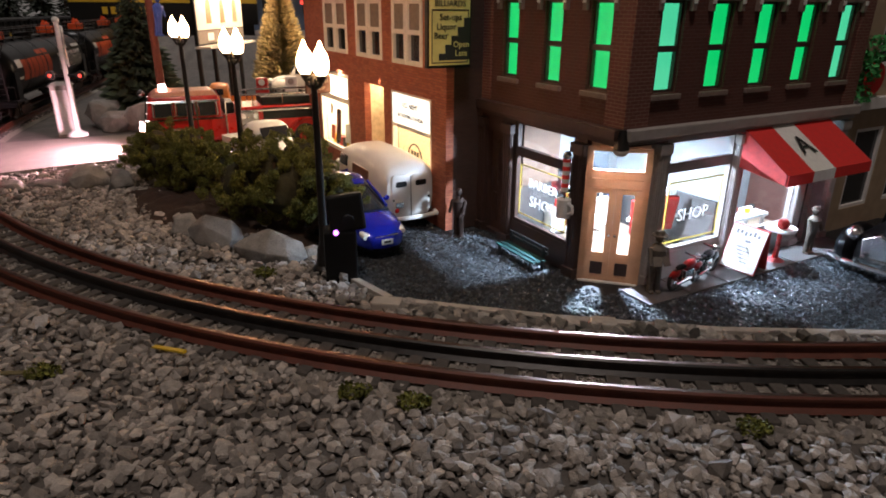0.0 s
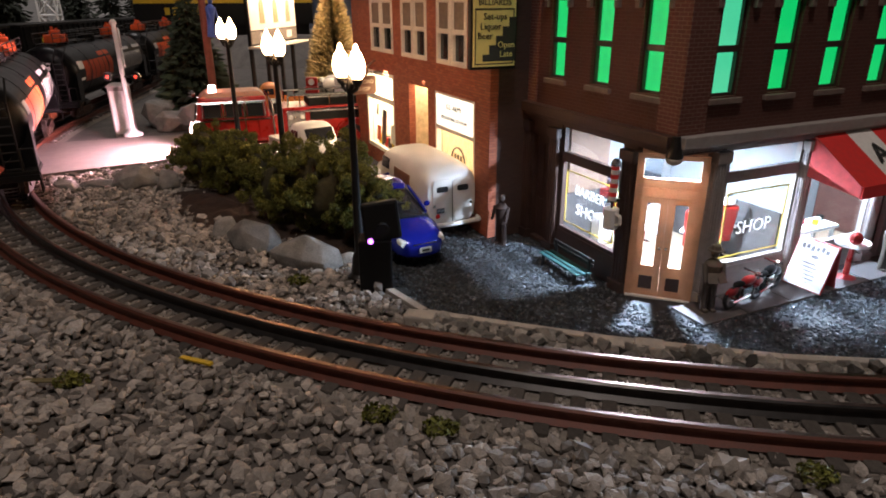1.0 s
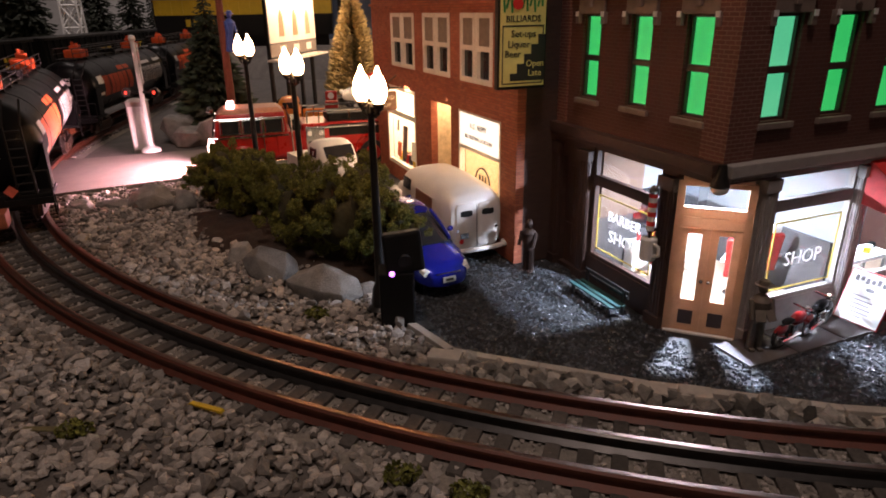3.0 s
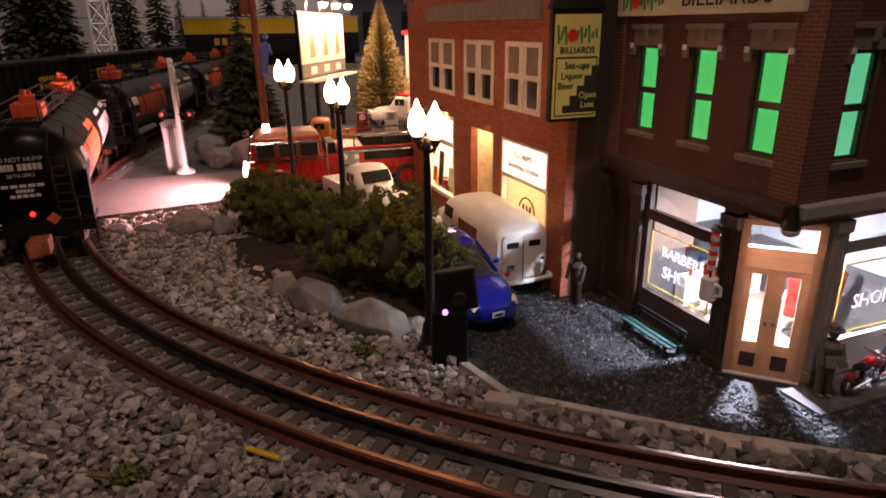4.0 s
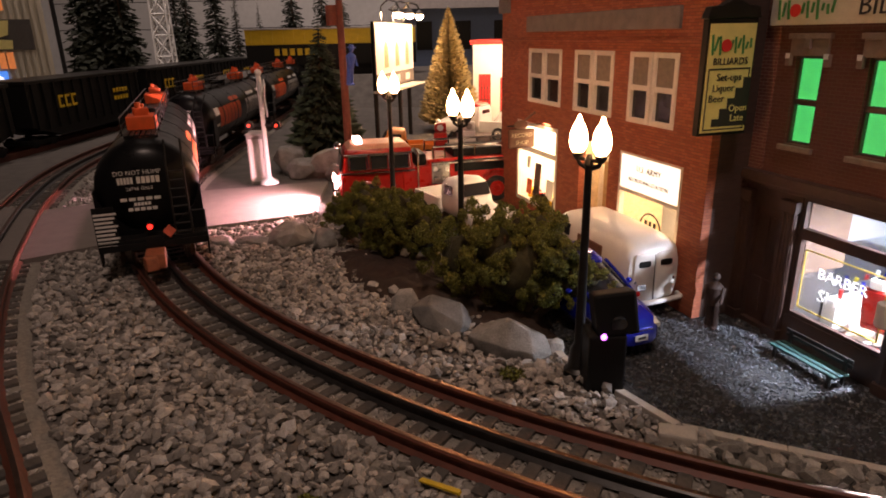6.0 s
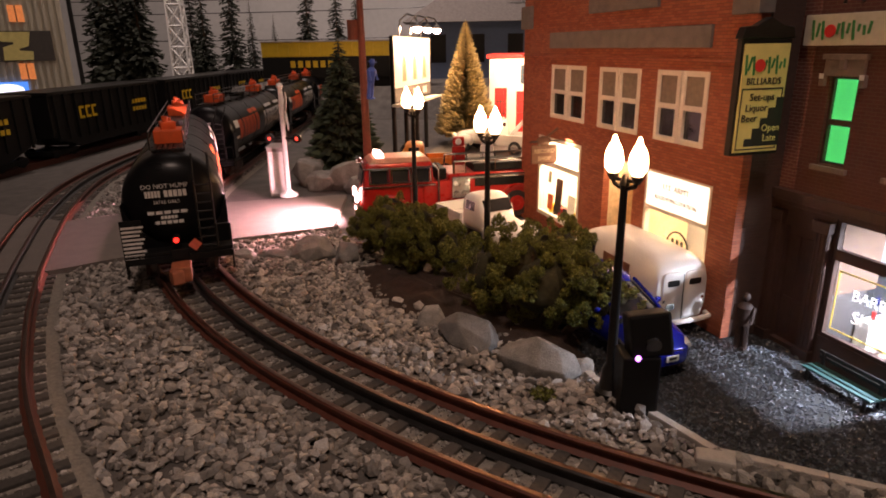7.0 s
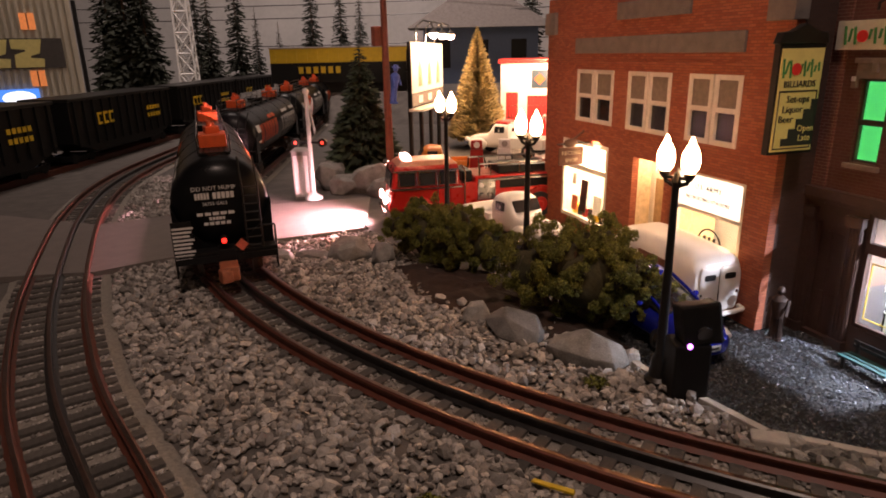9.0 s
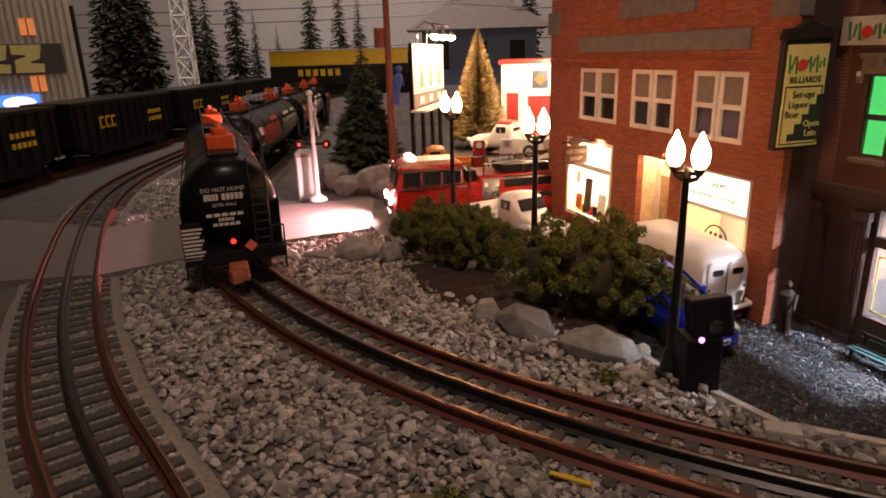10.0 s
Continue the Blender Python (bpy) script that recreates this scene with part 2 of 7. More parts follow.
def tube(bm, pts, r, seg=6):
    for p, q in zip(pts, pts[1:]):
        cyl(bm, p, q, r, seg=seg)
    return bm


def cable(bm, pts, r, seg=5):
    """One unbroken round strand through a run of points."""
    pts = [A(p) for p in pts]
    rings = []
    for k, p in enumerate(pts):
        d = (pts[min(k + 1, len(pts) - 1)] - pts[max(k - 1, 0)]).normalized()
        u = d.cross(A((0, 0, 1))).normalized()
        w = u.cross(d)
        rings.append([bm.verts.new(p + (u * math.cos(math.tau * i / seg) + w * math.sin(math.tau * i / seg)) * r) for i in range(seg)])
    for a, c in zip(rings, rings[1:]):
        for i in range(seg):
            bm.faces.new((a[i], a[(i + 1) % seg], c[(i + 1) % seg], c[i]))
    return bm


def lathe(bm, rows, c=(0, 0, 0), seg=16, axis="Z"):
    """Rows of (radius, height) turned about an upright (or lying X) axis."""
    rings = []
    for r, h in rows:
        ring = []
        for i in range(seg):
            a = 2 * math.pi * i / seg
            p = (r * math.cos(a), r * math.sin(a), h) if axis == "Z" else (h, r * math.cos(a), r * math.sin(a))
            ring.append(bm.verts.new(A(p) + A(c)))
        rings.append(ring)
    for lo, hi in zip(rings, rings[1:]):
        for i in range(seg):
            bm.faces.new((lo[i], lo[(i + 1) % seg], hi[(i + 1) % seg], hi[i]))
    bm.faces.new(rings[0][::-1])
    bm.faces.new(rings[-1])
    bmesh.ops.recalc_face_normals(bm, faces=bm.faces)
    return bm


def prism(bm, outline, lo, hi, axis="Y", bevel=0.0):
    """An outline of (a, b) drawn out along an axis from lo to hi."""
    def at(a, b, k):
        return {"Y": (a, k, b), "X": (k, a, b), "Z": (a, b, k)}[axis]
    v0 = [bm.verts.new(at(a, b, lo)) for a, b in outline]
    v1 = [bm.verts.new(at(a, b, hi)) for a, b in outline]
    n = len(outline)
    fs = [bm.faces.new(v0[::-1]), bm.faces.new(v1)]
    fs += [bm.faces.new((v0[i], v0[(i + 1) % n], v1[(i + 1) % n], v1[i])) for i in range(n)]
    bmesh.ops.recalc_face_normals(bm, faces=fs)
    if bevel:
        es = list({e for f in fs for e in f.edges})
        bmesh.ops.bevel(bm, geom=es, offset=bevel, segments=5 if bevel > 0.3 else 2, affect="EDGES", profile=0.5)
    return bm


def loft(bm, rows, power=4.0, seg=28):
    """A rounded hull along x: rows of (x, half width, bottom, top), each a squared-off ring."""
    rings = []
    for x, w, z0, z1 in rows:
        ring = []
        for i in range(seg):
            a = math.tau * (i + 0.5) / seg
            c, d = math.cos(a), math.sin(a)
            y = w * math.copysign(abs(c) ** (2 / power), c)
            z = (z0 + z1) / 2 + (z1 - z0) / 2 * math.copysign(abs(d) ** (2 / power), d)
            ring.append(bm.verts.new((x, y, z)))
        rings.append(ring)
    for p, q in zip(rings, rings[1:]):
        for i in range(seg):
            bm.faces.new((p[i], p[(i + 1) % seg], q[(i + 1) % seg], q[i]))
    bm.faces.new(rings[0][::-1])
    bm.faces.new(rings[-1])
    bmesh.ops.recalc_face_normals(bm, faces=bm.faces)
    return bm


def wall_mesh(bm, m, s0, s1, z0, z1, holes, thick):
    """A wall with real openings; m maps (along, inwards, up) to the building."""
    ss = sorted({s0, s1, *[h[0] for h in holes], *[h[1] for h in holes]})
    zs = sorted({z0, z1, *[h[2] for h in holes], *[h[3] for h in holes]})

    def solid(i, j):
        if not (0 <= i < len(ss) - 1 and 0 <= j < len(zs) - 1):
            return False
        a, b = (ss[i] + ss[i + 1]) / 2, (zs[j] + zs[j + 1]) / 2
        return not any(h[0] < a < h[1] and h[2] < b < h[3] for h in holes)

    def quad(*pts):
        bm.faces.new([bm.verts.new(m(*p)) for p in pts])

    for i in range(len(ss) - 1):
        for j in range(len(zs) - 1):
            if not solid(i, j):
                continue
            a, b, c, d = ss[i], ss[i + 1], zs[j], zs[j + 1]
            quad((a, 0, c), (b, 0, c), (b, 0, d), (a, 0, d))
            quad((a, thick, c), (a, thick, d), (b, thick, d), (b, thick, c))
            if not solid(i - 1, j):
                quad((a, 0, c), (a, 0, d), (a, thick, d), (a, thick, c))
            if not solid(i + 1, j):
                quad((b, 0, c), (b, thick, c), (b, thick, d), (b, 0, d))
            if not solid(i, j - 1):
                quad((a, 0, c), (a, thick, c), (b, thick, c), (b, 0, c))
            if not solid(i, j + 1):
                quad((a, 0, d), (b, 0, d), (b, thick, d), (a, thick, d))
    bmesh.ops.remove_doubles(bm, verts=bm.verts, dist=0.0005)
    bmesh.ops.recalc_face_normals(bm, faces=bm.faces)
    return bm


def text(words, size, material, parent, m, name="lettering", align="CENTER"):
    """Raised lettering; m places it: x to the right, y up, z out of the sign, in centimetres."""
    cu = bpy.data.curves.new(name, "FONT")
    cu.body, cu.size, cu.align_x, cu.align_y = words, size, align, "CENTER"
    cu.extrude = 0.012
    cu.resolution_u = 2
    tmp = bpy.data.objects.new(name, cu)
    me = bpy.data.meshes.new_from_object(tmp)
    bpy.data.objects.remove(tmp)
    me.transform(Matrix.Scale(CM, 4) @ m)
    me.materials.append(material)
    ob = new(name, me)
    ob.parent = parent
    return ob


def frame_m(origin, right, up):
    r, w = A(right).normalized(), A(up).normalized()
    n = r.cross(w)
    m = Matrix((r, w, n)).transposed().to_4x4()
    m.translation = origin
    return m


def smooth(a, b, x):
    t = min(1, max(0, (x - a) / (b - a)))
    return t * t * (3 - 2 * t)


# ---------------------------------------------------------------- the plan, in centimetres
HUB, RADIUS, GAUGE = (13.5, 81.0), 62.2, 3.45
ANG = 29.4
UX, UY = math.cos(radians(ANG)), math.sin(radians(ANG))


def uv(u, v):
    """Street coordinates (across the street, along it) to the plan."""
    return u * UX - v * UY, u * UY + v * UX


KERB = [(-7.2, 31.2), (-6.4, 29.6), (-4.6, 27.7), (-2.2, 25.1), (1.2, 24.3), (5.1, 23.4), (11.3, 22.5), (20, 22.3), (36, 24.5)]


def kerb_y(x):
    if x <= KERB[0][0]:
        return KERB[0][1] - (x - KERB[0][0]) * 1.1
    for (a, b), (c, d) in zip(KERB, KERB[1:]):
        if a <= x <= c:
            return b + (d - b) * (x - a) / (c - a)
    return KERB[-1][1]


def ground_z(x, y):
    """The land: flat along the tracks, with the street lower behind the kerb."""
    inside = smooth(0.0, 1.2, y - kerb_y(x))
    return -0.75 * inside * smooth(-16, 4, x + 0.15 * (y - 30)) - 0.02


def arc(r, a):
    return HUB[0] + r * math.cos(radians(a)), HUB[1] + r * math.sin(radians(a))


def track_a(s):
    """Point and heading of the curved track, s centimetres on from the near end."""
    a = -55 - math.degrees(s / RADIUS)
    if a > -165:
        return (*arc(RADIUS, a), a - 90)
    x, y = arc(RADIUS, -165)
    over = s - radians(110) * RADIUS
    h = radians(-165 - 90)
    return x + over * math.cos(h), y + over * math.sin(h), -165 - 90


B_PTS = [(8, -4), (-2, 1.5), (-12, 7.6), (-19.4, 12.4), (-24.5, 16.7), (-30.1, 21.4), (-34.5, 25.8), (-39.8, 31.8), (-46.6, 40.6), (-53.3, 50), (-60, 61.6), (-64.8, 74), (-69, 90), (-73, 106), (-77, 122)]


def spline(pts, step):
    out = []
    n = len(pts)
    for i in range(n - 1):
        p0, p1, p2, p3 = (A((*pts[max(0, min(n - 1, k))], 0)) for k in (i - 1, i, i + 1, i + 2))
        for j in range(40):
            t = j / 40
            out.append(0.5 * ((2 * p1) + (p2 - p0) * t + (2 * p0 - 5 * p1 + 4 * p2 - p3) * t * t + (3 * p1 - p0 - 3 * p2 + p3) * t ** 3))
    res, acc = [], 0.0
    for p, q in zip(out, out[1:]):
        d = (q - p).length
        while acc <= d:
            w = p + (q - p) * (acc / d)
            res.append((w.x, w.y, math.degrees(math.atan2(q.y - p.y, q.x - p.x))))
            acc += step
        acc -= d
    return res


LINE_A = [track_a(s * 0.5) for s in range(0, 420)]
LINE_B = spline(B_PTS, 0.5)


def off(p, d):
    """The point d to the left of a track's heading."""
    h = radians(p[2])
    return p[0] - d * math.sin(h), p[1] + d * math.cos(h)


def near_track(x, y):
    ra = abs(math.hypot(x - HUB[0], y - HUB[1]) - RADIUS) if y < 64 or x > 13 else min(math.hypot(x - p[0], y - p[1]) for p in LINE_A[200::6])
    rb = min(math.hypot(x - p[0], y - p[1]) for p in LINE_B[::3])
    return ra, rb

# ---------------------------------------------------------------- ground and room


def make_ground():
    xs = sorted({*[-190 + 5 * i for i in range(68)], *[-45 + 0.8 * i for i in range(105)]})
    ys = sorted({*[-70 + 5 * i for i in range(60)], *[10 + 0.8 * i for i in range(50)]})
    verts, faces = [], []
    for y in ys:
        for x in xs:
            verts.append((x * CM, y * CM, (ground_z(x, y) + 0.08 * noise.noise((x * 0.3, y * 0.3, 0))) * CM))
    w = len(xs)
    for j in range(len(ys) - 1):
        for i in range(w - 1):
            faces.append((j * w + i, j * w + i + 1, (j + 1) * w + i + 1, (j + 1) * w + i))
    me = bpy.data.meshes.new("ground")
    me.from_pydata(verts, [], faces)
    me.materials.append(GROUND)
    me.polygons.foreach_set("use_smooth", [True] * len(faces))
    tagged(new("ground", me), "dusty grey scenery base of the model railway", "ground", kind="structure")


make_ground()

for name, lo, hi in (("wall_north", (-190, 215, -80), (145, 223, 200)), ("wall_south", (-190, -78, -80), (145, -70, 200)),
                     ("wall_west", (-198, -78, -80), (-190, 223, 200)), ("wall_east", (145, -78, -80), (153, 223, 200))):
    solo(name, span(nb(), lo, hi), WALLGREY, "dim grey painted room wall behind the layout", "wall", "structure")
solo("ceiling", span(nb(), (-198, -78, 200), (153, 223, 208)), WALLGREY, "dim grey room ceiling", "ceiling", "structure")

# stones: a few broken shapes, strewn by the thousand


def stone_shapes(n, seed):
    rng = np.random.default_rng(seed)
    shapes = []
    for _ in range(n):
        bm = bmesh.new()
        bmesh.ops.create_icosphere(bm, subdivisions=1, radius=1.0)
        v = np.array([p.co[:] for p in bm.verts])
        f = np.array([[p.index for p in q.verts] for q in bm.faces])
        bm.free()
        v = v * (1 + rng.uniform(-0.28, 0.28, (len(v), 1)))
        for _k in range(4):                                    # broken faces
            d = rng.normal(size=3)
            d /= np.linalg.norm(d)
            over = np.maximum(0, v @ d - 0.55)
            v = v - np.outer(over, d)
        v = v * rng.uniform(0.68, 1.25, 3) * (1, 1, 0.85)
        shapes.append((v, f))
    return shapes


SHAPES = stone_shapes(14, 4)


def strew(name, spots, material, label, category):
    """One sheet of loose stones; spots are (x, y, z, size)."""
    rng = np.random.default_rng(len(spots))
    vs, fs, base = [], [], 0
    for x, y, z, s in spots:
        v, f = SHAPES[rng.integers(len(SHAPES))]
        e = Euler(rng.uniform(-0.5, 0.5, 2).tolist() + [rng.uniform(0, 6.3)]).to_matrix()
        vs.append((v * s) @ np.array(e).T + (x, y, z))
        fs.append(f + base)
        base += len(v)
    v, f = np.concatenate(vs) * CM, np.concatenate(fs)
    me = bpy.data.meshes.new(name)
    me.from_pydata(v.tolist(), [], f.tolist())
    me.materials.append(material)
    return tagged(new(name, me), label, category, kind="stuff")


def make_gravel():
    rng = np.random.default_rng(7)
    near, inner, rub, road = [], [], [], []
    # the outer side of the curve, between the two tracks and towards the viewer
    for _ in range(33000):
        a, r = rng.uniform(-172, -66), rng.uniform(64.3, 81)
        x, y = arc(r, a)
        ra, rb = near_track(x, y)
        if rb < 3.2 or ra < 2.25 or y < 7:
            continue
        # inside of the outer track only
        k = min(LINE_B[::4], key=lambda p: math.hypot(p[0] - x, p[1] - y))
        if (off(k, 1)[0] - k[0]) * (x - k[0]) + (off(k, 1)[1] - k[1]) * (y - k[1]) > 0:
            continue
        if in_crossing(x, y):
            continue
        s = rng.uniform(0.1, 0.25) if rng.random() < 0.9 else rng.uniform(0.25, 0.36)
        near.append((x, y, 0.02 + s * rng.uniform(0.2, 0.75), s))
    # between the curved track and the rocks
    for _ in range(13000):
        a, r = rng.uniform(-150, -100), rng.uniform(46, 59.6)
        x, y = arc(r, a)
        d = kerb_y(x) - y
        if x > -2.6 or d < 0.45 or in_crossing(x, y) or (r < 50 and a < -128):
            continue
        s = rng.uniform(0.09, 0.21) if rng.random() < 0.86 else rng.uniform(0.21, 0.36)
        inner.append((x, y, ground_z(x, y) + 0.06 + s * rng.uniform(0.2, 0.8), s))
    for _ in range(2400):
        x = rng.uniform(-2.5, 34)
        y = kerb_y(x) - rng.uniform(0.3, 3.4)
        if math.hypot(x - HUB[0], y - HUB[1]) > 59.5:
            continue
        s = rng.uniform(0.14, 0.44)
        rub.append((x, y, -0.05 + s * rng.uniform(0.2, 0.85), s))
    # cinders of the street
    for _ in range(52000):
        u, v = rng.uniform(6, 37), rng.uniform(7, 42)
        x, y = uv(u, v)
        if y < kerb_y(x) + 0.9 or (u > 20.3 and v > 20.1) or (u > 17.9 and v > 31.6) or x < -14:
            continue
        if rng.random() < smooth(26, 44, v):
            continue
        s = rng.uniform(0.045, 0.11)
        road.append((x, y, ground_z(x, y) + 0.085, s))
    fine = []
    for _ in range(15000):
        k = rng.uniform(0, 150)
        p = track_a(k)
        x, y = off(p, rng.uniform(-2.5, 2.5))
        if not in_crossing(x, y):
            fine.append((x, y, 0.15, rng.uniform(0.05, 0.13)))
    for _ in range(11000):
        p = LINE_B[rng.integers(20, len(LINE_B) - 60)]
        x, y = off(p, rng.uniform(-2.5, 2.5))
        if not in_crossing(x, y):
            fine.append((x, y, 0.15, rng.uniform(0.05, 0.13)))
    strew("fine_ballast", fine, GRAVEL, "fine grey ballast between the ties", "gravel")
    strew("ballast_gravel", near, GRAVEL, "loose grey crushed ballast stones beside the track", "gravel")
    strew("ballast_gravel", inner, GRAVEL, "loose grey ballast stones inside the curve", "gravel")
    strew("rubble", rub, RUBBLE, "dark broken rubble between track and kerb", "gravel")
    strew("street_cinders", road, ROADG, "dark glistening cinders covering the street", "gravel")


DECK = [(-26.6, 50.2), (-29.6, 61.5), (-41.5, 55.8), (-50.0, 48.2), (-62, 50), (-62, 36), (-49, 34.5), (-41.3, 37.1), (-34.6, 44.6)]


def in_poly(x, y, poly):
    c = False
    for (a, b), (d, e) in zip(poly, poly[1:] + poly[:1]):
        if (b > y) != (e > y) and x < (d - a) * (y - b) / (e - b) + a:
            c = not c
    return c


def in_crossing(x, y):
    return in_poly(x, y, DECK)


make_gravel()

# the street's own bed, a hair above the land
bm = nb()
grid = {}
for i in range(0, 46):
    for j in range(0, 62):
        x, y = uv(i * 1.0, -6 + j * 1.0)
        if y > kerb_y(x) + 0.25 and x > -15 - (y - 30) * 0.12:
            grid[i, j] = bm.verts.new((x, y, ground_z(x, y) + 0.07 + 0.05 * noise.noise((x * .5, y * .5, 3))))
for (i, j), v in list(grid.items()):
    q = [grid.get(k) for k in ((i, j), (i + 1, j), (i + 1, j + 1), (i, j + 1))]
    if all(q):
        bm.faces.new(q)
solo("road", bm, ROADB, "dark cinder street between kerb and shops", "road", "structure", smooth=True)

# the asphalt of the level crossing, flush with the rails
bm = nb()
prism(bm, DECK, 0.02, 0.42, "Z")
solo("road", bm, ASPHALT, "brownish asphalt crossing road over both tracks", "road", "structure")

# ---------------------------------------------------------------- tracks


def sweep(bm, pts, profile):
    """A profile of (left, up) drawn along a line of (x, y, heading)."""
    rows = []
    for p in pts:
        rows.append([bm.verts.new((*off(p, a), b)) for a, b in profile])
    n = len(profile)
    for r0, r1 in zip(rows, rows[1:]):
        for i in range(n):
            bm.faces.new((r0[i], r1[i], r1[(i + 1) % n], r0[(i + 1) % n]))
    bm.faces.new(rows[0])
    bm.faces.new(rows[-1][::-1])
    bmesh.ops.recalc_face_normals(bm, faces=bm.faces)
    return bm


def tie_mesh():
    bm = nb()
    box(bm, (0, 0, 0.13), (0.5, 5.0, 0.26), bevel=0.05)
    return finish(bm, "tie", TIE)


TIE_MESH = tie_mesh()


def make_track(line, label):
    t = thing("railway_track", (0, 0, 0), 0, label, "railway track", "model tracks")
    part("roadbed", sweep(nb(), line, [(-3.1, 0.0), (3.1, 0.0), (2.6, 0.1), (-2.6, 0.1)]), BED, t, "dusty roadbed strip")
    for d, m in ((-GAUGE / 2, RUST), (0, BLACKRAIL), (GAUGE / 2, RUST)):
        prof = [(-0.3, 0.24), (0.3, 0.24), (0.1, 0.36), (0.09, 0.62), (-0.09, 0.62), (-0.1, 0.36)]
        rail = part("rail", sweep(nb(), line, [(a + d, b) for a, b in prof]), m, t, "rusty outer rail" if d else "blackened centre rail")
        head = [(-0.16, 0.62), (0.16, 0.62), (0.16, 0.72), (0.09, 0.77), (-0.09, 0.77), (-0.16, 0.72)]
        part("rail_head", sweep(nb(), line, [(a + d, b) for a, b in head]), m if d == 0 else RUST, rail)
        part("running_surface", sweep(nb(), line, [(d - 0.09, 0.771), (d + 0.09, 0.771), (d + 0.07, 0.778), (d - 0.07, 0.778)]), STEEL, rail, "worn bright rail top")
    dist = 0.0
    for p, q in zip(line, line[1:]):
        dist += math.hypot(q[0] - p[0], q[1] - p[1])
        if dist >= 1.12:
            dist -= 1.12
            if in_crossing(p[0], p[1]):
                continue
            o = new("tie", TIE_MESH)
            o.parent = t
            o.matrix_basis = pose(p[0] * CM, p[1] * CM, 0, 0, 0, p[2])
    return t


make_track(LINE_A, "curved three-rail model track with rusty rails")
make_track(LINE_B, "outer three-rail model track with rusty rails")

# ---------------------------------------------------------------- kerb and boulders


def make_kerb():
    t = thing("kerb", label="pale concrete kerb strip along the street edge", category="kerb", kind="structure")
    for (a, b), (c, d) in zip(KERB, KERB[1:]):
        n = max(1, round(math.hypot(c - a, d - b) / 7.0))
        for i in range(n):
            p = A((a + (c - a) * i / n, b + (d - b) * i / n, 0))
            q = A((a + (c - a) * (i + 1) / n, b + (d - b) * (i + 1) / n, 0))
            w = q - p
            bm = nb()
            box(bm, ((p.x + q.x) / 2, (p.y + q.y) / 2 + 0.1, -0.22), (w.length - 0.01, 0.36, 0.85), (0, 0, math.degrees(math.atan2(w.y, w.x))), 0.04)
            part("kerb_stone", bm, CONCRETE, t)


make_kerb()


def boulder(at, size, seed, turn=0.0, label="rough grey boulder on the gravel"):
    """A broken, flat-faced rock: a hull of scattered points with worn edges and a fine relief."""
    rng = np.random.default_rng(seed)
    bm = nb()
    for _ in range(30):
        d = rng.normal(size=3)
        d /= np.linalg.norm(d)
        bm.verts.new(A(d * (1, 1, 0.95) * rng.uniform(0.86, 1.1)))
    hull = bmesh.ops.convex_hull(bm, input=bm.verts)
    bmesh.ops.delete(bm, geom=list({g for g in hull["geom_interior"] + hull["geom_unused"] if isinstance(g, bmesh.types.BMVert)}), context="VERTS")
    bmesh.ops.dissolve_limit(bm, angle_limit=radians(17), verts=bm.verts, edges=bm.edges)
    bmesh.ops.bevel(bm, geom=list(bm.edges), offset=0.045, segments=2, affect="EDGES", profile=0.5)
    bmesh.ops.triangulate(bm, faces=bm.faces)
    bmesh.ops.subdivide_edges(bm, edges=[e for e in bm.edges if e.calc_length() > 0.2], cuts=3, use_grid_fill=True)
    for v in bm.verts:
        v.co *= 1 + 0.035 * noise.noise(v.co * 3 + A((seed, 0, 0))) + 0.02 * noise.noise(v.co * 9 + A((0, seed, 0)))
        v.co = A((v.co.x * size[0], v.co.y * size[1], v.co.z * size[2]))
    ob = solo("boulder", bm, ROCK, label, "rock", group="boulders beside the bushes", smooth=True)
    ob.matrix_world = pose(at[0] * CM, at[1] * CM, (at[2] + size[2] * 0.55) * CM, 0, 0, turn)
    return ob


boulder((-8.8, 30.1, -0.15), (2.0, 1.25, 1.15), 3, -8, "pale flat-faced boulder beside the bush")
boulder((-12.4, 32.5, -0.1), (2.1, 1.25, 1.15), 5, -38, "dark grey boulder under the bush")
boulder((-14.6, 34.0, -0.1), (0.9, 0.7, 0.9), 6, 20)
boulder((-6.9, 30.5, -0.1), (0.7, 0.5, 0.5), 8, 40)
boulder((-25.3, 43.4, 0.0), (1.7, 1.3, 1.15), 11, 10, "pale rounded boulder by the crossing")
boulder((-22.9, 43.2, 0.0), (1.1, 1.0, 0.95), 12, 60)
boulder((-28.2, 43.2, 0.0), (1.5, 0.9, 0.4), 13, 10, "flat slab of grey rock")
boulder((-30.2, 42.6, 0.0), (1.2, 0.8, 0.5), 14, -30)
boulder((-30.6, 66.0, 0.0), (3.0, 2.0, 2.3), 21, 30, "large tan boulder behind the crossing signal")
boulder((-33.6, 65.0, 0.0), (2.0, 1.6, 1.5), 22, 0, "grey boulder behind the crossing signal")
boulder((-36.0, 67.5, 0.0), (2.3, 1.8, 2.2), 23, 70, "grey boulder behind the crossing signal")
boulder((-29.0, 63.8, 0.0), (1.7, 1.2, 1.3), 24, 10, "tan boulder behind the crossing signal")

# ---------------------------------------------------------------- corner building with the barber shop
BZ = -0.78


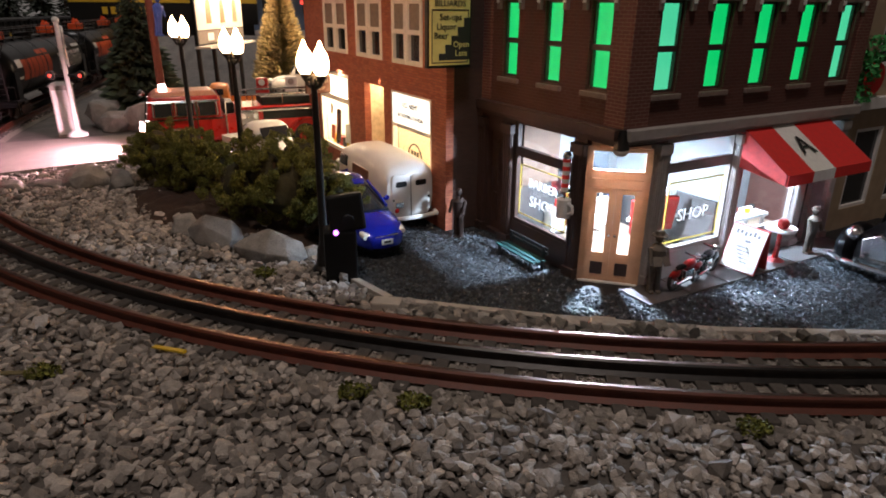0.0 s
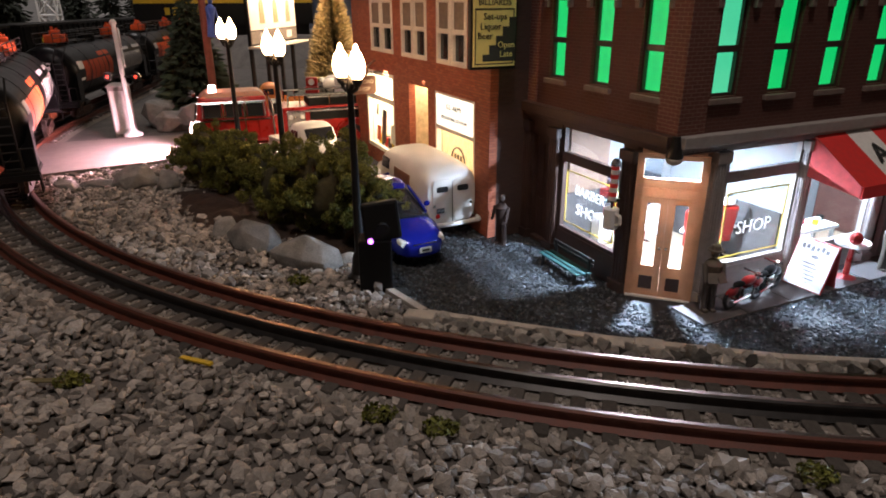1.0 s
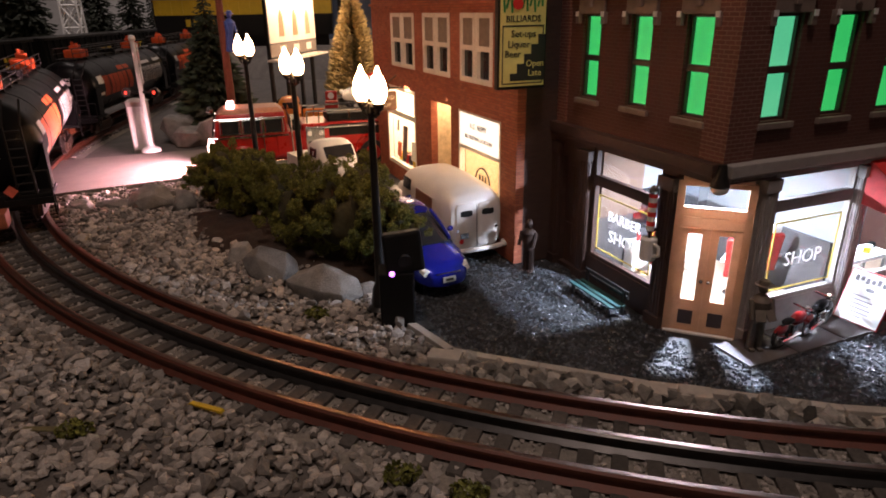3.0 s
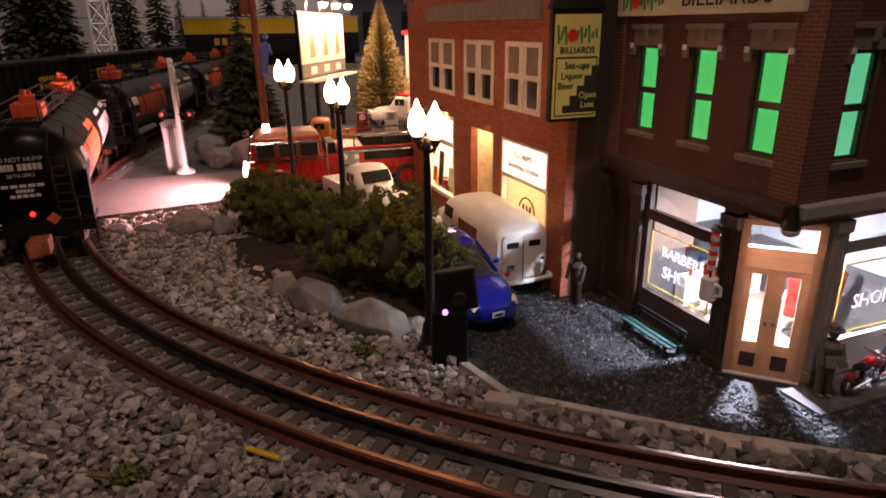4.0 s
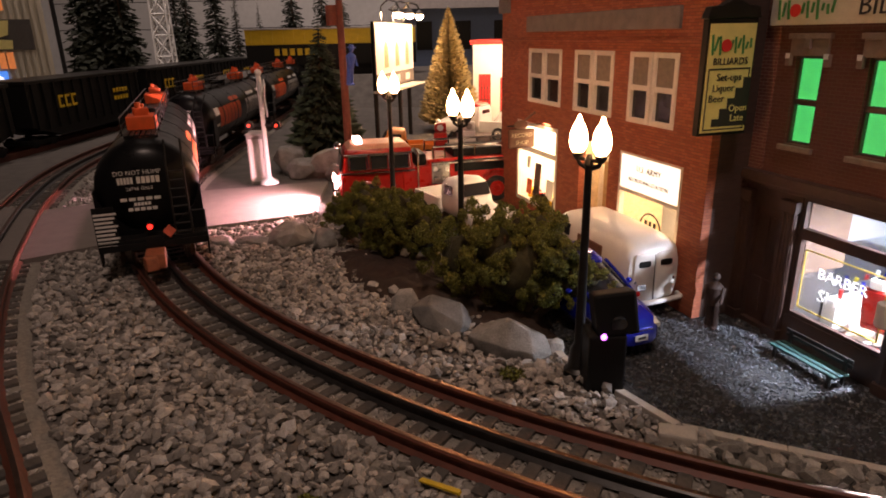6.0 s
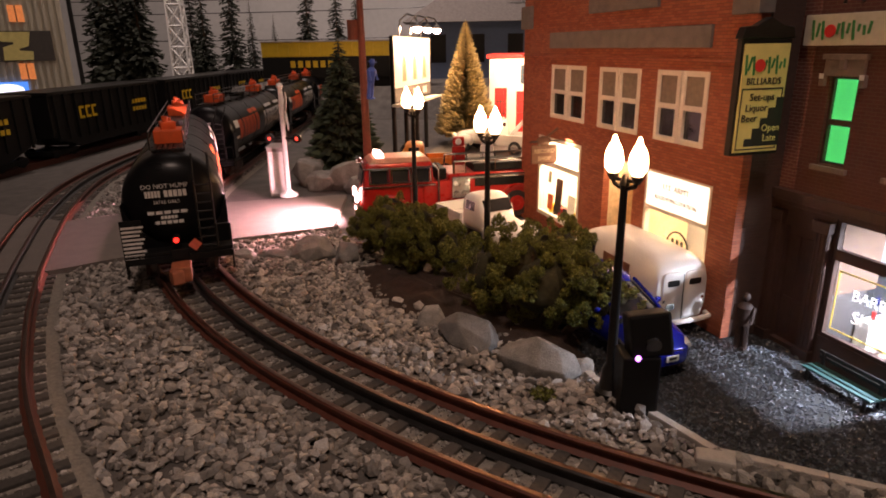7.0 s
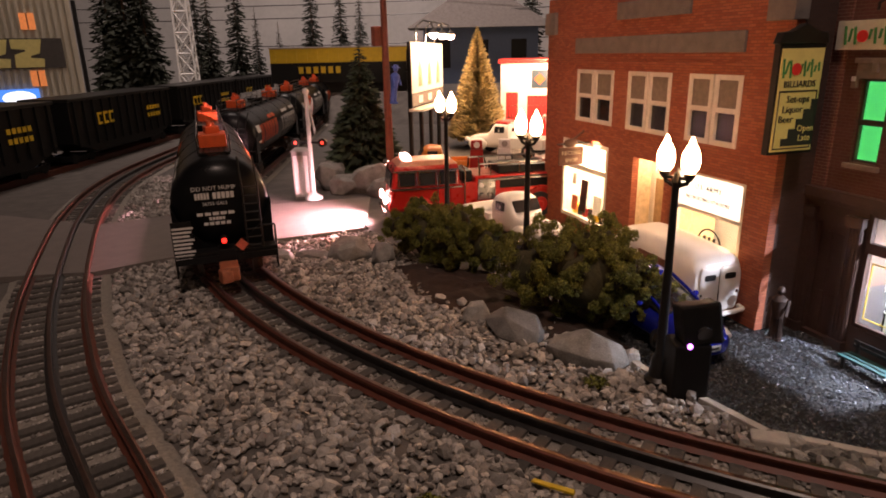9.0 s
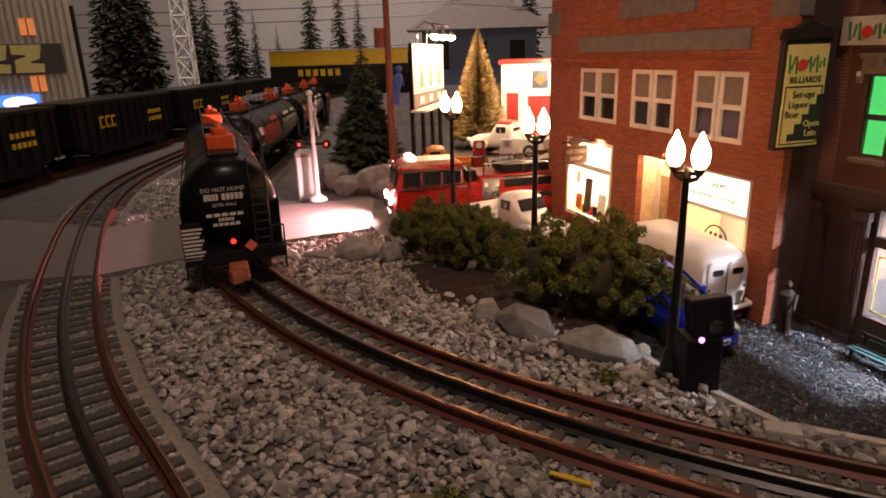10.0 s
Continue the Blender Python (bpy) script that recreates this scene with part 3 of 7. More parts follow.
def window_set(b, axis, c, z0, z1, w, lit, hood=True):
    """A tall sash window with lit blind, sill and hood on one wall; axis 0: side wall, 1: front wall."""
    def at(s, d, z):
        return (d, s, z) if axis == 0 else (s, d, z)

    def sp(bm, s0, s1, d0, d1, za, zb, bev=0.0):
        p, q = at(s0, d0, za), at(s1, d1, zb)
        return span(bm, [min(a, e) for a, e in zip(p, q)], [max(a, e) for a, e in zip(p, q)], bev)
    win = part("window", sp(nb(), c - w / 2 - 0.12, c + w / 2 + 0.12, 0.22, 0.3, z0, z0 + 0.12), DBROWN, b)
    bm = nb()
    for s in (c - w / 2 - 0.06, c + w / 2 + 0.06):
        sp(bm, s - 0.06, s + 0.06, 0.16, 0.34, z0, z1)
    zm = (z0 + z1) / 2 - 0.05
    sp(bm, c - w / 2, c + w / 2, 0.14, 0.34, zm - 0.13, zm + 0.13)
    sp(bm, c - w / 2, c + w / 2, 0.16, 0.34, z1 - 0.1, z1)
    part("sash_frame", bm, DBROWN, win)
    part("blind", sp(nb(), c - w / 2, c + w / 2, 0.36, 0.4, z0 + 0.1, zm - 0.1), lit, win, "green lit blind")
    part("blind", sp(nb(), c - w / 2, c + w / 2, 0.31, 0.345, zm + 0.1, z1 - 0.08), lit, win, "green lit blind")
    part("sill", sp(nb(), c - w / 2 - 0.35, c + w / 2 + 0.35, -0.18, 0.1, z0 - 0.3, z0 - 0.06, 0.03), STONE, b, "worn stone window sill")
    if hood:
        bm = nb()
        sp(bm, c - w / 2 - 0.4, c + w / 2 + 0.4, -0.14, 0.05, z1 + 0.02, z1 + 0.85, 0.03)
        sp(bm, c - w / 2 - 0.5, c + w / 2 + 0.5, -0.24, 0.05, z1 + 0.72, z1 + 0.95, 0.03)
        for s in (c - w / 2 - 0.42, c + w / 2 + 0.42):
            sp(bm, s - 0.13, s + 0.13, -0.2, 0.05, z1 - 0.42, z1 + 0.1, 0.03)
        sp(bm, c - 0.14, c + 0.14, -0.28, 0.05, z1 + 0.3, z1 + 0.75, 0.03)
        part("window_hood", bm, STONE, b, "brown stone window hood with brackets")
        bm = nb()
        for s in (c - w / 2 - 0.42, c + w / 2 + 0.42):
            sp(bm, s - 0.1, s + 0.1, -0.24, -0.19, z1 - 0.1, z1 + 0.12)
        part("bracket_cap", bm, WHITE, b)


def shop_window(b, m, s0, s1, z0, z1, trim, bar):
    """A framed plate window with a transom light; m maps (along, inwards, up)."""
    def sp(bm, a, c):
        p, q = m(*a), m(*c)
        return span(bm, [min(x, y) for x, y in zip(p, q)], [max(x, y) for x, y in zip(p, q)])
    win = part("shop_window", sp(nb(), (s0, 0.05, z0), (s0 + 0.2, 0.3, z1)), trim, b)
    part("jamb", sp(nb(), (s1 - 0.2, 0.05, z0), (s1, 0.3, z1)), trim, win)
    for a, c in ((z0, z0 + 0.2), (bar, bar + 0.5), (z1 - 0.18, z1)):
        part("transom_bar", sp(nb(), (s0 + 0.2, 0.04, a), (s1 - 0.2, 0.31, c)), trim, win)
    pane = part("pane", sp(nb(), (s0 + 0.2, 0.16, z0 + 0.2), (s1 - 0.2, 0.19, bar)), GLASS, win)
    pane.visible_shadow = False
    pane = part("pane", sp(nb(), (s0 + 0.2, 0.16, bar + 0.5), (s1 - 0.2, 0.19, z1 - 0.18)), GLASS, win)
    pane.visible_shadow = False
    return win


def pilaster(b, c, w, d, z0, z1, material):
    p = part("pilaster", span(nb(), (c[0] - w / 2, c[1] - d / 2, z0), (c[0] + w / 2, c[1] + d / 2, z1), 0.03), material, b)
    part("plinth", span(nb(), (c[0] - w / 2 - 0.1, c[1] - d / 2 - 0.1, z0), (c[0] + w / 2 + 0.1, c[1] + d / 2 + 0.1, z0 + 0.6), 0.03), material, p)
    part("capital", span(nb(), (c[0] - w / 2 - 0.1, c[1] - d / 2 - 0.1, z1 - 0.5), (c[0] + w / 2 + 0.1, c[1] + d / 2 + 0.1, z1), 0.03), material, p)
    for k in (-0.28, 0.0, 0.28):
        part("flute", span(nb(), (c[0] + k * w - 0.05, c[1] - d / 2 - 0.04, z0 + 0.7), (c[0] + k * w + 0.05, c[1] + d / 2 + 0.04, z1 - 0.6)), material, p)
        part("flute", span(nb(), (c[0] - w / 2 - 0.04, c[1] + k * d - 0.05, z0 + 0.7), (c[0] + w / 2 + 0.04, c[1] + k * d + 0.05, z1 - 0.6)), material, p)
    return p


def make_corner_building():
    o = uv(20.5, 20.3)
    b = thing("corner_building", (*o, BZ), ANG, "brown brick corner building with lit barber shop and green windows", "building")
    left = lambda s, d, z: (d, s, z)
    front = lambda s, d, z: (s, d, z)
    top = 20.5
    lw, rw = (2.0, 5.35, 8.9), (2.25, 5.45, 8.65, 11.95, 15.3)
    w, z0, z1 = 1.15, 9.5, 13.35
    hl = [(c - w / 2 - 0.12, c + w / 2 + 0.12, z0, z1) for c in lw]
    hr = [(c - w / 2 - 0.12, c + w / 2 + 0.12, z0, z1) for c in rw]
    part("wall", wall_mesh(nb(), left, 0, 11.7, 7.75, top, hl, 0.45), BRICKB, b, "brown brick side wall")
    part("wall", wall_mesh(nb(), front, 0.45, 17.4, 7.75, top, hr, 0.45), BRICKB, b, "brown brick front wall")
    for lo, hi in (((0.46, 11.3, 0), (17.4, 11.7, top)), ((17.0, 0.46, 0), (17.4, 11.29, top))):
        part("wall", span(nb(), lo, hi), BRICKB, b, "brown brick rear wall")
    part("roof", span(nb(), (0.3, 0.3, top - 0.5), (17.2, 11.5, top - 0.3)), GREYPANEL, b)
    part("upper_floor", span(nb(), (0.2, 0.2, 7.45), (17.2, 11.5, 7.7)), SHOPWALL, b, "pale shop ceiling")
    for i, c in enumerate(lw):
        window_set(b, 0, c, z0, z1, w, GREENLIT)
    for i, c in enumerate(rw):
        window_set(b, 1, c, z0, z1, w, GREENPALE if i in (0, 4) else GREENLIT)
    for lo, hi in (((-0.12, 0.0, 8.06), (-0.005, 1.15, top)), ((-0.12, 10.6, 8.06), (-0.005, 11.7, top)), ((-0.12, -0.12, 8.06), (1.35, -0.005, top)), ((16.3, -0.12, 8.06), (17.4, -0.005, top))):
        part("corner_pier", span(nb(), lo, hi, 0.02), BRICKP, b, "brick corner pier with lamplight painted into brick and joints")
    # ground floor
    part("shopfront", wall_mesh(nb(), left, 2.2, 11.7, 0, 7.44, [(3.0, 8.0, 1.55, 7.3), (9.0, 10.7, 0.3, 6.3)], 0.45), DBROWN, b, "dark wooden side shopfront")
    part("shopfront", wall_mesh(nb(), front, 2.2, 17.4, 0, 7.44, [(3.15, 8.0, 1.5, 7.3), (8.5, 13.9, 1.5, 7.3), (14.3, 15.5, 0.2, 5.2), (15.7, 16.7, 4.6, 7.2)], 0.45), GREYTRIM, b, "grey wooden front shopfront")
    shop_window(b, left, 3.0, 8.0, 1.55, 7.3, DBROWN, 5.35)
    shop_window(b, front, 3.15, 8.0, 1.5, 7.3, GREYTRIM, 5.65)
    shop_window(b, front, 8.5, 13.9, 1.5, 7.3, GREYTRIM, 5.4)
    door = part("side_door", span(nb(), (0.3, 9.0, 0.3), (0.42, 10.7, 6.3)), DBROWN, b, "dark side door")
    bm = nb()
    for za, zb in ((0.8, 2.6), (3.0, 5.8)):
        for ya in (9.2, 9.95):
            span(bm, (0.24, ya, za), (0.3, ya + 0.55, zb), 0.02)
    part("door_panel", bm, DBROWN, door)
    part("dark_door", span(nb(), (14.3, 0.3, 0.2), (15.5, 0.42, 5.2)), DBROWN, b)
    pane = part("side_light", span(nb(), (15.7, 0.2, 4.6), (16.7, 0.24, 7.2)), GLASS, b)
    pane.visible_shadow = False
    for c in ((0.0, 11.2), (0.0, 8.5), (0.0, 2.55)):
        pilaster(b, c, 0.5, 0.75, 0, 7.0, DBROWN)
    for c in ((2.6, 0.0), (8.25, 0.0), (14.1, 0.0), (17.0, 0.0)):
        pilaster(b, c, 0.6, 0.5, 0, 7.2, GREYTRIM)
    # cornice over the ground floor
    for lo, hi, mt in (((-0.5, 0.0, 7.55), (0.0, 11.9, 8.05), DBROWN), ((-0.3, 0.0, 7.3), (-0.02, 11.8, 7.54), DBROWN), ((0.0, -0.5, 7.55), (17.6, 0.0, 8.05), GREYTRIM), ((0.0, -0.3, 7.3), (17.5, -0.02, 7.54), GREYTRIM)):
        part("cornice", span(nb(), lo, hi, 0.05), mt, b)
    part("soffit", prism(nb(), [(-0.3, -0.3), (2.6, -0.3), (2.6, 0.02), (0.02, 2.6), (-0.3, 2.6)], 7.28, 7.44, "Z"), DBROWN, b)
    drop = part("corner_drop", lathe(nb(), [(0.32, 7.15), (0.36, 7.22), (0.3, 7.4), (0.22, 7.7), (0.16, 8.06)], (-0.1, -0.1, 0), 18), IRON, b, "dark tapered corner drop", smooth=True)
    part("drop_boss", ball(nb(), (-0.1, -0.1, 7.12), 0.34, (1, 1, 0.75), 16, 10), CREAMW, drop, "pale rounded boss", smooth=True)
    # the corner doorway, set across
    bay = part("corner_doorway", prism(nb(), [(0.35, 2.25), (2.25, 0.35), (2.05, 0.15), (0.15, 2.05)], 6.95, 7.27, "Z"), DOORWOOD, b, "orange wooden corner doorway")
    c, n, r = A((1.1, 1.1, 0)), A((-0.7071, -0.7071, 0)), A((0.7071, -0.7071, 0))
    m = Matrix((r, -n, A((0, 0, 1)))).transposed().to_4x4()
    m.translation = c

    def dbox(bm, s0, s1, za, zb, d0=-0.1, d1=0.1):
        k = len(bm.verts)
        span(bm, (s0, d0, za), (s1, d1, zb))
        bm.verts.ensure_lookup_table()
        bmesh.ops.transform(bm, matrix=m, verts=bm.verts[k:])
        return bm
    bm = nb()
    dbox(bm, -1.5, -1.2, 0, 6.95, -0.14, 0.2)
    dbox(bm, 1.2, 1.5, 0, 6.95, -0.14, 0.2)
    dbox(bm, -1.2, 1.2, 5.45, 5.85, -0.2, 0.15)
    dbox(bm, -1.2, 1.2, 6.75, 6.95, -0.15, 0.15)
    dbox(bm, -1.2, 1.2, 4.95, 5.4, -0.1, 0.1)
    part("door_frame", bm, DOORWOOD, bay)
    pane = part("transom_pane", dbox(nb(), -1.2, 1.2, 5.85, 6.75, -0.02, 0.02), GLASS, bay)
    pane.visible_shadow = False
    for s in (-1, 1):
        bm = nb()
        lo, hi = (-1.205, -0.003) if s < 0 else (0.003, 1.205)
        dbox(bm, lo, lo + 0.32, 0.15, 4.93)
        dbox(bm, hi - 0.32, hi, 0.15, 4.93)
        dbox(bm, lo + 0.32, hi - 0.32, 0.15, 1.65)
        dbox(bm, lo + 0.32, hi - 0.32, 4.7, 4.93)
        leaf = part("door_leaf", bm, DOORWOOD, bay)
        part("kick_panel", dbox(nb(), lo + 0.3, hi - 0.3, 0.5, 1.15, -0.14, -0.1), DBROWN, leaf, "dark square kick panel")
        pane = part("door_pane", dbox(nb(), lo + 0.32, hi - 0.32, 1.65, 4.7, -0.02, 0.02), GLASS, leaf)
        pane.visible_shadow = False
        bm = nb()
        k = m @ A((s * 0.14, -0.2, 2.6))
        ball(bm, k, 0.09, seg=8, rings=6)
        part("door_knob", bm, CHROME, leaf)
    # white step stands in for the line of light leaking under the door
    part("door_light_step", dbox(nb(), -1.45, 1.45, -0.05, 0.14, -0.3, 0.1), WHITE, bay, "door step painted white for the light leaking under the door")
    # rooms inside
    part("shop_floor", prism(nb(), [(0.46, 1.9), (1.9, 0.46), (16.9, 0.46), (16.9, 11.2), (0.46, 11.2)], 0.1, 0.3, "Z"), FLOORTAN, b, "tan shop floor")
    bm = nb()
    span(bm, (8.1, 0.5, 0.3), (8.3, 11.2, 7.4))
    span(bm, (0.5, 8.3, 0.3), (8.1, 8.5, 7.4))
    span(bm, (8.3, 5.0, 0.3), (16.9, 5.2, 7.4))
    part("partition", bm, SHOPWALL, b, "pale shop partition wall")
    panelling = mat("dark_wainscot", (0.06, 0.055, 0.055), 0.5)
    part("wainscot", span(nb(), (0.6, 8.15, 0.3), (7.95, 8.3, 3.4), 0.02), panelling, b, "dark wainscot")
    part("wainscot", span(nb(), (7.95, 0.6, 0.3), (8.1, 8.3, 3.4), 0.02), panelling, b, "dark wainscot")
    part("side_lining", span(nb(), (0.6, 8.0, 3.45), (3.2, 8.29, 7.4)), mat("brown_shop_wall", (0.14, 0.085, 0.06), 0.7), b, "brown wall end in the shop")
    return b


make_corner_building()


def on_b(x, y, z):
    """A point of the corner building's own axes in the plan."""
    return (*uv(20.5 + x, 20.3 + y), z + BZ)


LAMP_COOL = (0.66, 0.83, 1.0)
for x, y, w in ((2.4, 2.95, 0.56), (11.2, 2.2, 0.3)):
    lamp_area("shop_ceiling_light", on_b(x, y, 7.15), on_b(x, y, 0), 0.45, w, LAMP_COOL)


def barber_chair(x, y, turn):
    t = thing("barber_chair", on_b(x, y, 0.3), turn, "red and white barber chair on a chrome base", "chair", "barber chairs")
    part("base", lathe(nb(), [(0.5, 0), (0.5, 0.1), (0.15, 0.2), (0.12, 0.8)]), CHROME, t, smooth=True)
    part("seat", box(nb(), (0, 0, 1.0), (1.0, 1.0, 0.35), bevel=0.12), RED, t)
    part("backrest", box(nb(), (0, 0.55, 1.75), (0.95, 0.28, 1.4), (-12, 0, 0), 0.12), RED, t)
    part("headrest", box(nb(), (0, 0.75, 2.65), (0.5, 0.22, 0.35), (-12, 0, 0), 0.08), WHITE, t)
    for s in (-0.58, 0.58):
        part("armrest", box(nb(), (s, 0.05, 1.45), (0.16, 0.9, 0.14), bevel=0.05), WHITE, t)
    part("footrest", box(nb(), (0, -0.85, 0.55), (0.8, 0.35, 0.12), (30, 0, 0), 0.04), CHROME, t)
    t.scale = (1.25, 1.25, 1.3)


barber_chair(5.2, 2.9, 150)
barber_chair(2.9, 5.4, 130)
barber_chair(6.9, 3.4, 190)

# shop interior furniture
t = thing("barber_counter", on_b(5.0, 7.7, 0.3), ANG, "white barber counter with bottles against the wall", "counter")
part("body", span(nb(), (-2.6, -0.4, 0), (2.6, 0.35, 1.7), 0.05), WHITE, t)
part("mirror", span(nb(), (-2.2, 0.36, 2.2), (2.2, 0.42, 4.4)), mat("mirror_glass", (0.6, 0.65, 0.7), 0.08, 1.0, var=0.02, bump=0), t, "wall mirror")
for i in range(7):
    part("bottle", cyl(nb(), (-2.1 + i * 0.7, -0.1, 1.7), (-2.1 + i * 0.7, -0.1, 2.15 + 0.1 * (i % 3)), 0.1, seg=8), (RED, WHITE, BLUE, YELLOW)[i % 4], t)

t = thing("display_table", on_b(11.2, 1.6, 0.3), ANG, "white display table with small goods in the shop window", "table")
part("tabletop", span(nb(), (-2.0, -0.7, 1.5), (2.0, 0.7, 1.7), 0.04), WHITE, t)
for x in (-1.8, 1.8):
    for y in (-0.5, 0.5):
        part("leg", span(nb(), (x - 0.08, y - 0.08, 0), (x + 0.08, y + 0.08, 1.5)), WHITE, t)
for i in range(8):
    part("goods", box(nb(), (-1.7 + i * 0.48, 0.25 * math.sin(i * 2.1), 1.85), (0.3, 0.22, 0.3), (0, 0, i * 23), 0.04), (RED, YELLOW, WHITE, BLACK)[i % 4], t)

# ---------------------------------------------------------------- brick building with record shop and recruiting office
RZ = -0.62


def on_r(x, y, z):
    return (*uv(18.0 + x, 31.7 + y), z + RZ)


GLOWW = mat("lit_sign_white", (0.85, 0.83, 0.76), 0.6, var=0.03, bump=0, emit=(1.0, 0.9, 0.72), strength=1.3)
INKBLACK = mat("sign_ink", (0.02, 0.02, 0.02), 0.7, var=0.1, bump=0)


def make_record_building():
    b = thing("brick_building", (*uv(18.0, 31.7), RZ), ANG, "red brick building with lit record shop and recruiting office", "building")
    left = lambda s, d, z: (d, s, z)
    W = 25.3
    top = 18.6
    wins = [(2.9, 7.1), (8.75, 13.3), (15.1, 20.15)]
    z0, z1 = 9.45, 13.3
    holes = [(a, c, z0, z1) for a, c in wins]
    holes += [(15.3, 22.1, 1.5, 7.9), (8.7, 12.2, 0.15, 7.7), (1.8, 7.5, 0.9, 7.7)]
    part("wall", wall_mesh(nb(), left, 0, W, 0, top, holes, 0.5), BRICKR, b, "red brick street front")
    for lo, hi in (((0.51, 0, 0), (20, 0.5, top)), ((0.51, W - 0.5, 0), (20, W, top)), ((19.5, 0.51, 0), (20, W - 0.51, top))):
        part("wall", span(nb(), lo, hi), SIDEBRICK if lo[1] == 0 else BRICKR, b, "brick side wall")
    part("roof", span(nb(), (0.4, 0.4, top - 1.2), (19.6, W - 0.4, top - 1.0)), GREYPANEL, b)
    part("floor_slab", span(nb(), (0.52, 0.52, 8.2), (19.4, W - 0.52, 8.5)), ROOMWHITE, b, "white shop ceiling")
    part("sign_panel", span(nb(), (-0.16, 3.0, 14.45), (0.05, 20.5, 15.55), 0.04), GREYPANEL, b, "blank grey slate name panel")
    part("sign_panel", span(nb(), (-0.16, 7.5, 16.6), (0.05, 15.0, 17.7), 0.04), GREYPANEL, b, "blank grey slate name panel")
    bm = nb()
    span(bm, (-0.22, 0, 13.8), (-0.01, W, 13.98), 0.03)
    part("string_course", bm, BRICKR, b)
    for s in (-0.1, W - 1.6):
        part("corner_stone", span(nb(), (-0.3, s, 15.9), (0.6, s + 1.7, 17.6), 0.05), GREYPANEL, b, "grey corner stone of the parapet")
    for a, c in wins:
        mid = (a + c) / 2
        for p, q in ((a, mid - 0.06), (mid + 0.06, c)):
            bm = nb()
            f = 0.28
            span(bm, (-0.08, p, z0), (0.3, p + f, z1), 0.02)
            span(bm, (-0.08, q - f, z0), (0.3, q, z1), 0.02)
            for za in (z0, (z0 + z1) / 2 - 0.12, z1 - f):
                span(bm, (-0.06, p + f, za), (0.28, q - f, za + f))
            win = part("window_frame", bm, CREAMW, b, "cream painted double sash frame")
            part("pane", span(nb(), (0.12, p + f, z0 + f), (0.15, q - f, z1 - f)), DGLASS, win)
            part("curtain", span(nb(), (0.02, p + f, z0 + 0.5 * (z1 - z0) + 0.16), (0.07, q - f, z1 - f)), mat("grey_curtain", (0.2, 0.16, 0.13), 0.8), win, "grey blind in the upper sash")
    # record shop
    bm = nb()
    for p, q in ((15.3, 15.6), (21.8, 22.1)):
        span(bm, (0.0, p, 1.5), (0.35, q, 7.9))
    for za, zb in ((1.5, 1.8), (5.6, 6.0), (7.6, 7.9)):
        span(bm, (0.02, 15.6, za), (0.33, 21.8, zb))
    win = part("shop_window", bm, CREAMW, b)
    for za, zb in ((1.8, 5.6), (6.0, 7.6)):
        pane = part("pane", span(nb(), (0.15, 15.6, za), (0.18, 21.8, zb)), GLASS, win)
        pane.visible_shadow = False
    # recruiting office
    bm = nb()
    for p, q in ((1.8, 2.0), (7.3, 7.5)):
        span(bm, (0.0, p, 0.9), (0.35, q, 7.7))
    for za, zb in ((0.9, 1.2), (5.35, 5.6), (7.55, 7.7)):
        span(bm, (0.02, 2.0, za), (0.33, 7.3, zb))
    win = part("shop_window", bm, CREAMW, b)
    pane = part("pane", span(nb(), (0.15, 2.0, 1.2), (0.18, 7.3, 5.35)), GLASS, win)
    pane.visible_shadow = False
    part("lit_sign", span(nb(), (0.0, 2.0, 5.6), (0.12, 7.3, 7.55)), GLOWW, win, "lit white sign board")
    m = frame_m((-0.02, 4.65, 6.9), (0, -1, 0), (0, 0, 1))
    text("U.S. ARMY", 0.5, INKBLACK, win, m)
    text("RECRUITING STATION", 0.36, INKBLACK, win, frame_m((-0.02, 4.65, 6.2), (0, -1, 0), (0, 0, 1)))
    ring = nb()
    for k in range(28):
        a = 2 * math.pi * k / 28
        a2 = 2 * math.pi * (k + 1) / 28
        cyl(ring, (0.13, 4.3 + 0.95 * math.cos(a), 3.6 + 0.95 * math.sin(a)), (0.13, 4.3 + 0.95 * math.cos(a2), 3.6 + 0.95 * math.sin(a2)), 0.05, seg=5)
    for y in (3.9, 4.3, 4.7):
        span(ring, (0.12, y - 0.1, 3.1), (0.15, y + 0.1, 4.1))
    part("window_emblem", ring, INKBLACK, win, "round dark emblem on the glass")
    # recessed doorway
    d = part("door_frame", span(span(span(nb(), (1.6, 8.7, 0.15), (1.8, 9.2, 7.7)), (1.6, 11.7, 0.15), (1.8, 12.2, 7.7)), (1.6, 9.2, 6.2), (1.8, 11.7, 6.6)), CREAMW, b)
    part("door_leaf", span(nb(), (1.65, 9.2, 0.15), (1.8, 11.7, 6.2)), mat("tan_door", (0.45, 0.3, 0.15), 0.6), d)
    bm = nb()
    span(bm, (0.5, 8.3, 0.15), (4, 8.69, 8.1))
    span(bm, (0.5, 12.21, 0.15), (4, 12.6, 8.1))
    part("doorway_cheek", bm, mat("cream_plaster", (0.6, 0.47, 0.3), 0.8), b)
    part("shop_floor", span(nb(), (0.5, 0.5, 0.02), (19.4, W - 0.5, 0.14)), FLOORTAN, b)
    bm = nb()
    span(bm, (5.0, 0.5, 0.15), (5.2, W - 0.5, 8.1))
    part("partition", bm, ROOMWHITE, b, "cream rear wall of the shops")
    for y in (14.9, 22.5):
        part("side_lining", span(nb(), (0.52, y, 0.15), (5.0, y + 0.12, 8.1)), ROOMWHITE, b, "cream lining of the shop")
